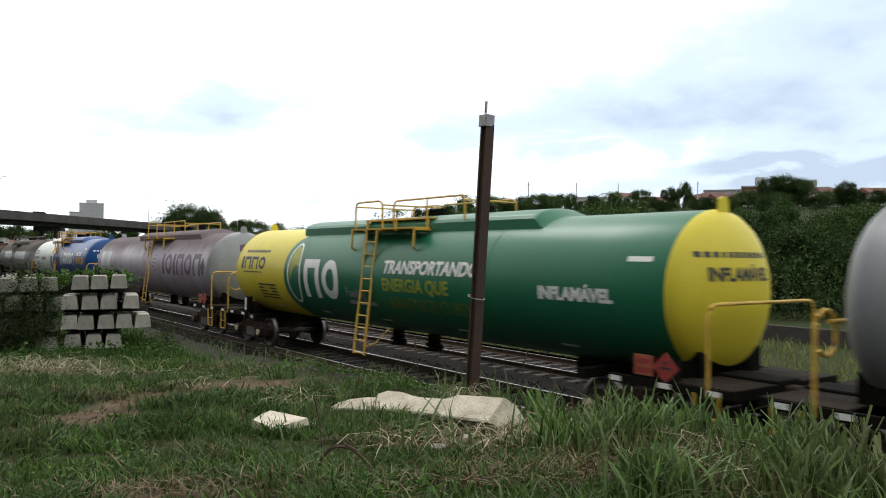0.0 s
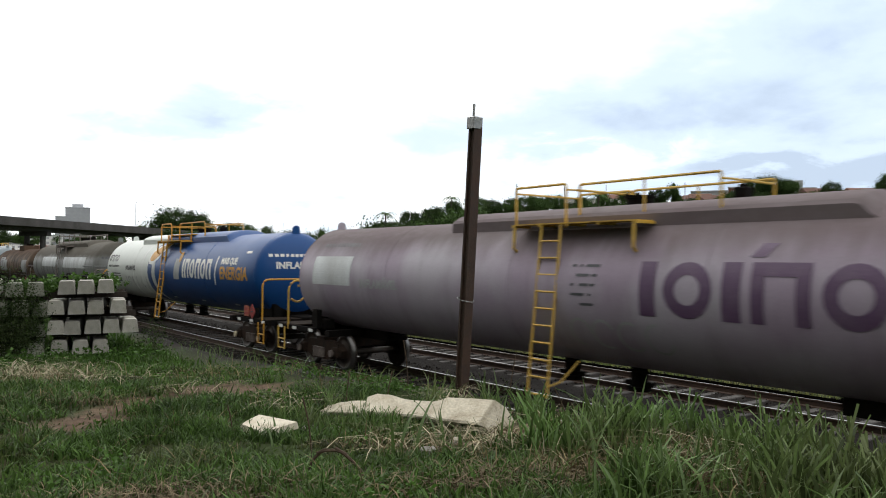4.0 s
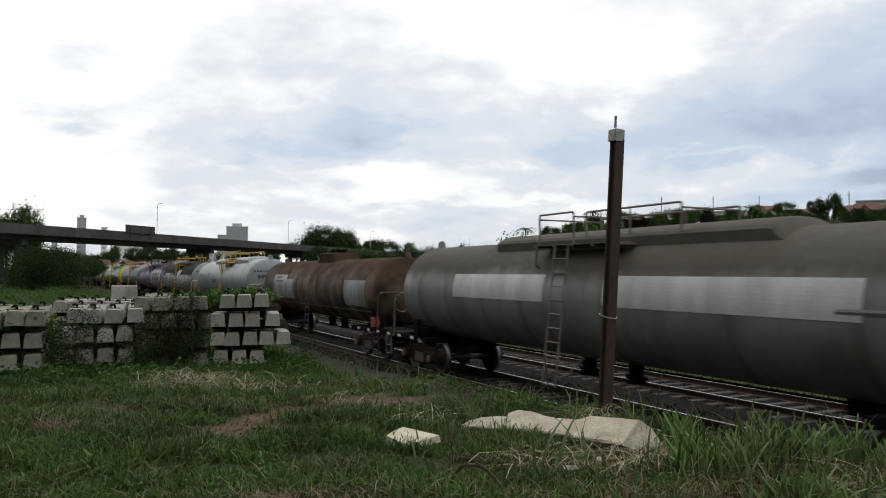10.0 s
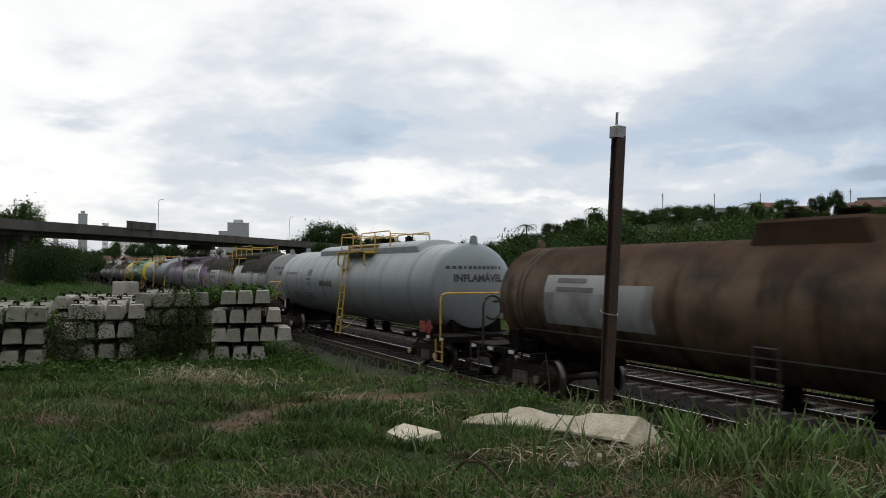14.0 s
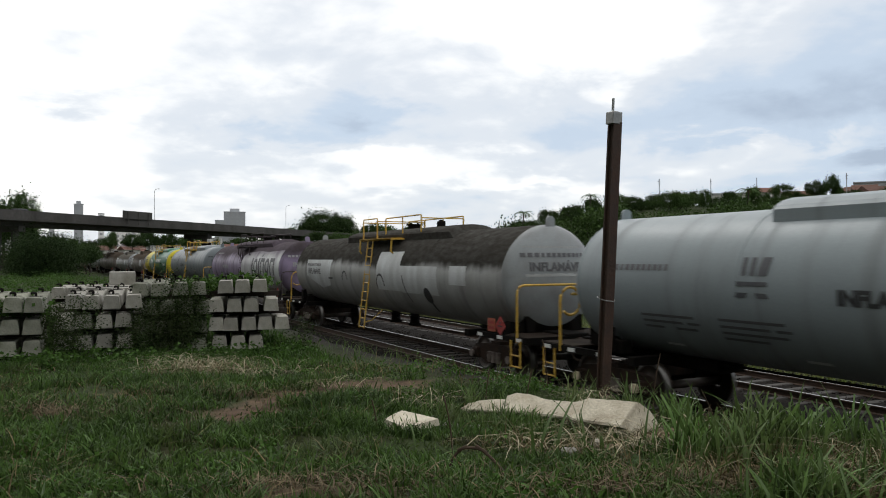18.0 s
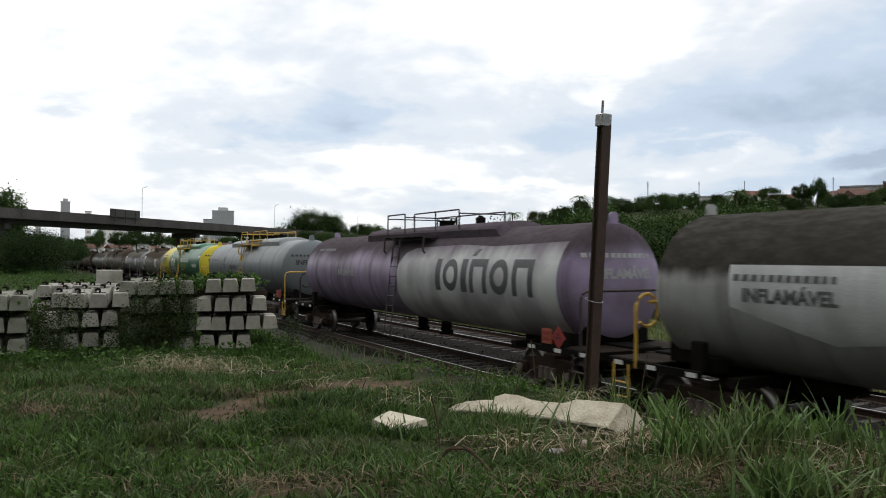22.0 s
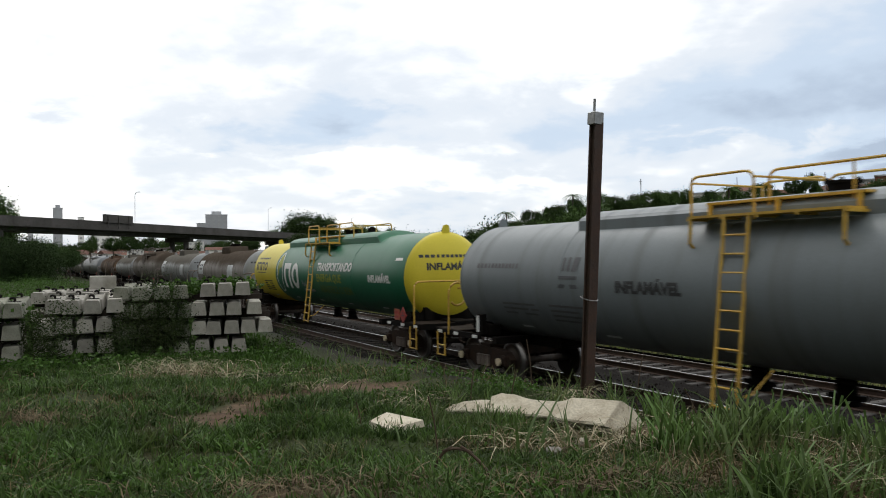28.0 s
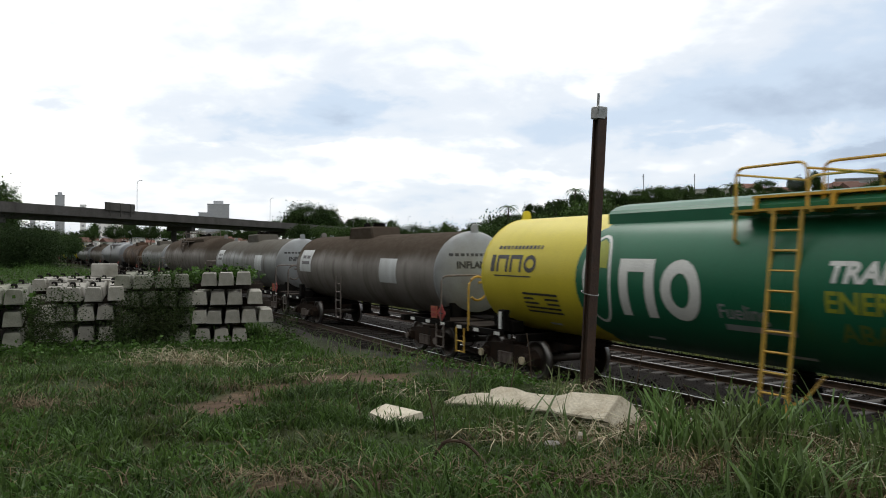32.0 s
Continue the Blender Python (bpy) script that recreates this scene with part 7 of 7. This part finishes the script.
# ---- the town ----
M["plaster"] = mat("plaster", (0.88, 0.87, 0.84), 0.9, 0, (0.80, 0.78, 0.75), 0.4, 0.6, 3, 0.05, 0, per_piece=0.25)
M["block_grey"] = mat("block_grey", (0.44, 0.45, 0.47), 0.9, 0, (0.37, 0.38, 0.40), 0.3, 0.6, 3, 0.05, 0, per_piece=0.2)
M["brick_red"] = mat("brick_red", (0.22, 0.085, 0.06), 0.9, 0, (0.16, 0.07, 0.05), 0.4, 0.6, 3, 0.08, 0)
M["roof_tile"] = mat("roof_tile", (0.14, 0.065, 0.045), 0.9, 0, (0.12, 0.05, 0.035), 1.0, 0.6, 8, 0.1, 0, per_piece=0.25)
M["glass_dark"] = mat("glass_dark", (0.42, 0.43, 0.44), 0.3)


def block_building(name, label, az, r, base, w_, d_, h_, floors, bays, material, face=None, top=None):
    x, y = r * math.sin(radians(az)), r * math.cos(radians(az))
    ob = thing(name, label, "building", "town buildings", m=pose(x, y, base, 0, 0, -az if face is None else face))
    bm = bmesh.new()
    box(bm, -w_ / 2, w_ / 2, 0, d_, -8, h_)
    part("wall", bm, M[material], ob)
    bm = bmesh.new()
    box(bm, -w_ / 2 - 0.3, w_ / 2 + 0.3, -0.3, d_ + 0.3, h_, h_ + 0.5)
    if top:
        box(bm, -w_ * top / 2, w_ * top / 2, d_ * 0.2, d_ * 0.8, h_ + 0.5, h_ + 3.6)
    part("roof", bm, M["block_grey"], ob)
    win = cached(("win", round(w_ / bays, 2), round(h_ / floors, 2)), lambda: window_mesh(w_ / bays * 0.45, h_ / floors * 0.45))
    for i in range(floors):
        for j in range(bays):
            put("window", win, ob, pose(-w_ / 2 + w_ * (j + 0.5) / bays, -0.06, h_ * (i + 0.5) / floors))
    return ob


def window_mesh(w_, h_):
    bm = bmesh.new()
    box(bm, -w_ / 2, w_ / 2, -0.04, 0.1, -h_ / 2, h_ / 2)
    return mesh_from("window", bm, M["glass_dark"])


for az, r, base, w_, h_, fl, bays, what, top in (
        (-14.8, 800, 6, 21, 43, 12, 4, "block_grey", 0.45), (-15.75, 795, 6, 11, 34, 10, 2, "block_grey", None), (-25.0, 900, 6, 9, 54, 14, 2, "block_grey", 0.5), (-26.6, 900, 6, 5, 42, 9, 1, "block_grey", None),
        (-23.6, 760, 6, 5, 37, 9, 1, "plaster", None), (-22.4, 520, 4, 11, 17, 6, 4, "plaster", 0.3), (-21.3, 560, 4, 8, 18, 6, 3, "plaster", None), (-19.2, 600, 4, 11, 14, 5, 4, "plaster", 0.4),
        (-17.5, 640, 4, 11, 12, 4, 4, "plaster", None), (-16.4, 620, 4, 16, 14, 4, 4, "plaster", None), (-22.0, 430, 4, 9, 5, 2, 4, "plaster", None), (-20.2, 420, 4, 8, 5, 2, 4, "plaster", None), (-18.4, 450, 4, 10, 5, 2, 4, "plaster", None), (-29.5, 640, 4, 18, 26, 8, 4, "plaster", None)):
    block_building("apartment_building", "distant pale apartment block above the town", az, r, base, w_, 12, h_, fl, bays, what, top=top)
block_building("long_building", "long low pale building on the hilltop", 21.2, 270, 19.0, 15, 9, 4.6, 1, 6, "plaster")
block_building("apartment_building", "pale hilltop apartment block with a roof tank", 35.2, 330, 22, 15, 10, 9, 3, 4, "plaster", top=0.4)
block_building("apartment_building", "red brick apartment block on the hilltop", 32.2, 290, 19, 12, 10, 9.5, 3, 4, "brick_red", top=0.3)
block_building("apartment_building", "grey hilltop block behind the houses", 29.8, 315, 21, 14, 10, 8.5, 3, 5, "block_grey")
block_building("white_shed", "white industrial building beyond the overpass", -33.2, 112, 1.5, 10, 9, 5.0, 1, 3, "plaster")


def house(az, r, w_, h_, turn):
    x, y = r * math.sin(radians(az)), r * math.cos(radians(az))
    ob = thing("house", "small hillside house with a red tiled roof" if az > 0 else "pale low house with a tiled roof beyond the overpass", "house", "hillside houses" if az > 0 else "town houses", m=pose(x, y, height(x, y), 0, 0, -az + turn))
    bm = bmesh.new()
    box(bm, -w_ / 2, w_ / 2, 0, 7, -3, h_)
    part("wall", bm, M["plaster"], ob)
    bm = bmesh.new()
    a = [bm.verts.new(v) for v in ((-w_ / 2 - 0.6, -0.6, h_ - 0.1), (w_ / 2 + 0.6, -0.6, h_ - 0.1), (w_ / 2 + 0.6, 7.6, h_ - 0.1), (-w_ / 2 - 0.6, 7.6, h_ - 0.1), (-w_ / 2 - 0.6, 3.5, h_ + 1.7), (w_ / 2 + 0.6, 3.5, h_ + 1.7))]
    for f in ((0, 1, 5, 4), (2, 3, 4, 5), (0, 4, 3), (1, 2, 5), (0, 3, 2, 1)):
        bm.faces.new([a[i] for i in f])
    part("roof", bm, M["roof_tile"], ob)
    for k in (-0.28, 0.2):
        put("window", cached("house_window", lambda: window_mesh(1.3, 1.1)), ob, pose(w_ * k, -0.06, h_ * 0.55))
    return ob


HR = random.Random(5)
for az in (23.4, 25.1, 28.4, 29.2, 30.1, 31.0, 35.5, 36.7, 38.1, 39.7):
    house(az, HR.uniform(235, 285), HR.uniform(5, 8.5), HR.uniform(2.4, 4.0), HR.uniform(-35, 35))

# the town seen under the overpass
for k in range(26):
    house(-24.0 + k * 0.47 + HR.uniform(-0.2, 0.2), HR.uniform(420, 560), HR.uniform(8, 14), HR.uniform(3.0, 6.0), HR.uniform(-30, 30))
for k in range(18):
    plant(-24.5 + k * 0.72 + HR.uniform(-0.2, 0.2), HR.uniform(600, 760), k % 5, HR.uniform(1.6, 2.4))

# poles on the skyline
bm = bmesh.new()
tube(bm, [(0, 0, -1), (0, 0, 8.5)], 0.13, 6)
POLE = mesh_from("pole", bm, M["block_grey"])
bm = bmesh.new()
box(bm, -1.0, 1.0, -0.06, 0.06, 7.6, 7.75)
box(bm, -0.7, 0.7, -0.06, 0.06, 6.9, 7.0)
ARM = mesh_from("cross_arm", bm, M["block_grey"])
for az, r in ((16.1, 250), (19.6, 262), (22.6, 270), (26.9, 275), (28.1, 262), (33.6, 270)):
    x, y = r * math.sin(radians(az)), r * math.cos(radians(az))
    ob = thing("utility_pole", "grey utility pole with short cross arms", "utility pole", "utility poles", m=pose(x, y, height(x, y), 0, 0, az * 3))
    put("pole", POLE, ob)
    put("cross_arm", ARM, ob)

# low concrete wall beyond the line
bm = bmesh.new()
sweep(bm, [(18.4, -0.6), (18.7, -0.6), (18.66, 0.28), (18.44, 0.28)], [-20.0 + 10 * k for k in range(12)], way)
tagged(put("low_wall", mesh_from("low_wall", bm, M["track_concrete"])), "low pale concrete wall beyond the tracks", "wall", kind="structure")



# ---- what moves ----
def motions():
    times = [k * 0.5 for k in range(65)]
    fine = [k * 0.1 for k in range(321)]
    for wagon, mid, wheels in TRAIN:
        rows = []
        for t in times:
            p, u = track(mid - run(t))
            rows.append((t, pose(p.x, p.y, 0, 0, 0, math.degrees(math.atan2(-u.y, -u.x)))))
        walk(wagon, rows)
        for wheel, dx in wheels:
            walk(wheel, [(t, pose(dx, 0, 0.46, 0, math.degrees(run(t) / 0.46) % 360, 0)) for t in fine])
    turn = math.degrees(math.atan2(BR_DIR.y, BR_DIR.x))
    for car, start, speed in CARS:
        rows = []
        for t in times:
            p = bridge_at(min(max(start + speed * t, -150.0), 232.0), 1.6, 7.9)
            rows.append((t, pose(p.x, p.y, p.z, 0, 0, turn)))
        walk(car, rows)
    # the bird leaves the trees, crosses and flies off, beating its wings
    rows, facing = [], 0.0
    for (t, *p), (_, *q) in zip(FLIGHT, FLIGHT[1:] + FLIGHT[-1:]):
        if math.hypot(q[0] - p[0], q[1] - p[1]) > 0.05:
            facing = math.degrees(math.atan2(q[1] - p[1], q[0] - p[0]))
        elif not rows:
            facing = -120.0
        rows.append((t, pose(*p, 0, 0, facing)))
    walk(BIRD, rows)
    for wing, side in WINGS:
        beat = [(0.0, 8.0), (5.4, 8.0)] + [(5.5 + 0.1 * k, (38.0, 6.0, -30.0)[k % 3]) for k in range(30)] + [(8.6, 8.0), (32.0, 8.0)]
        walk(wing, [(t, pose(0, side * 0.012, 0.01, side * lift_, 0, 0)) for t, lift_ in beat])


motions()
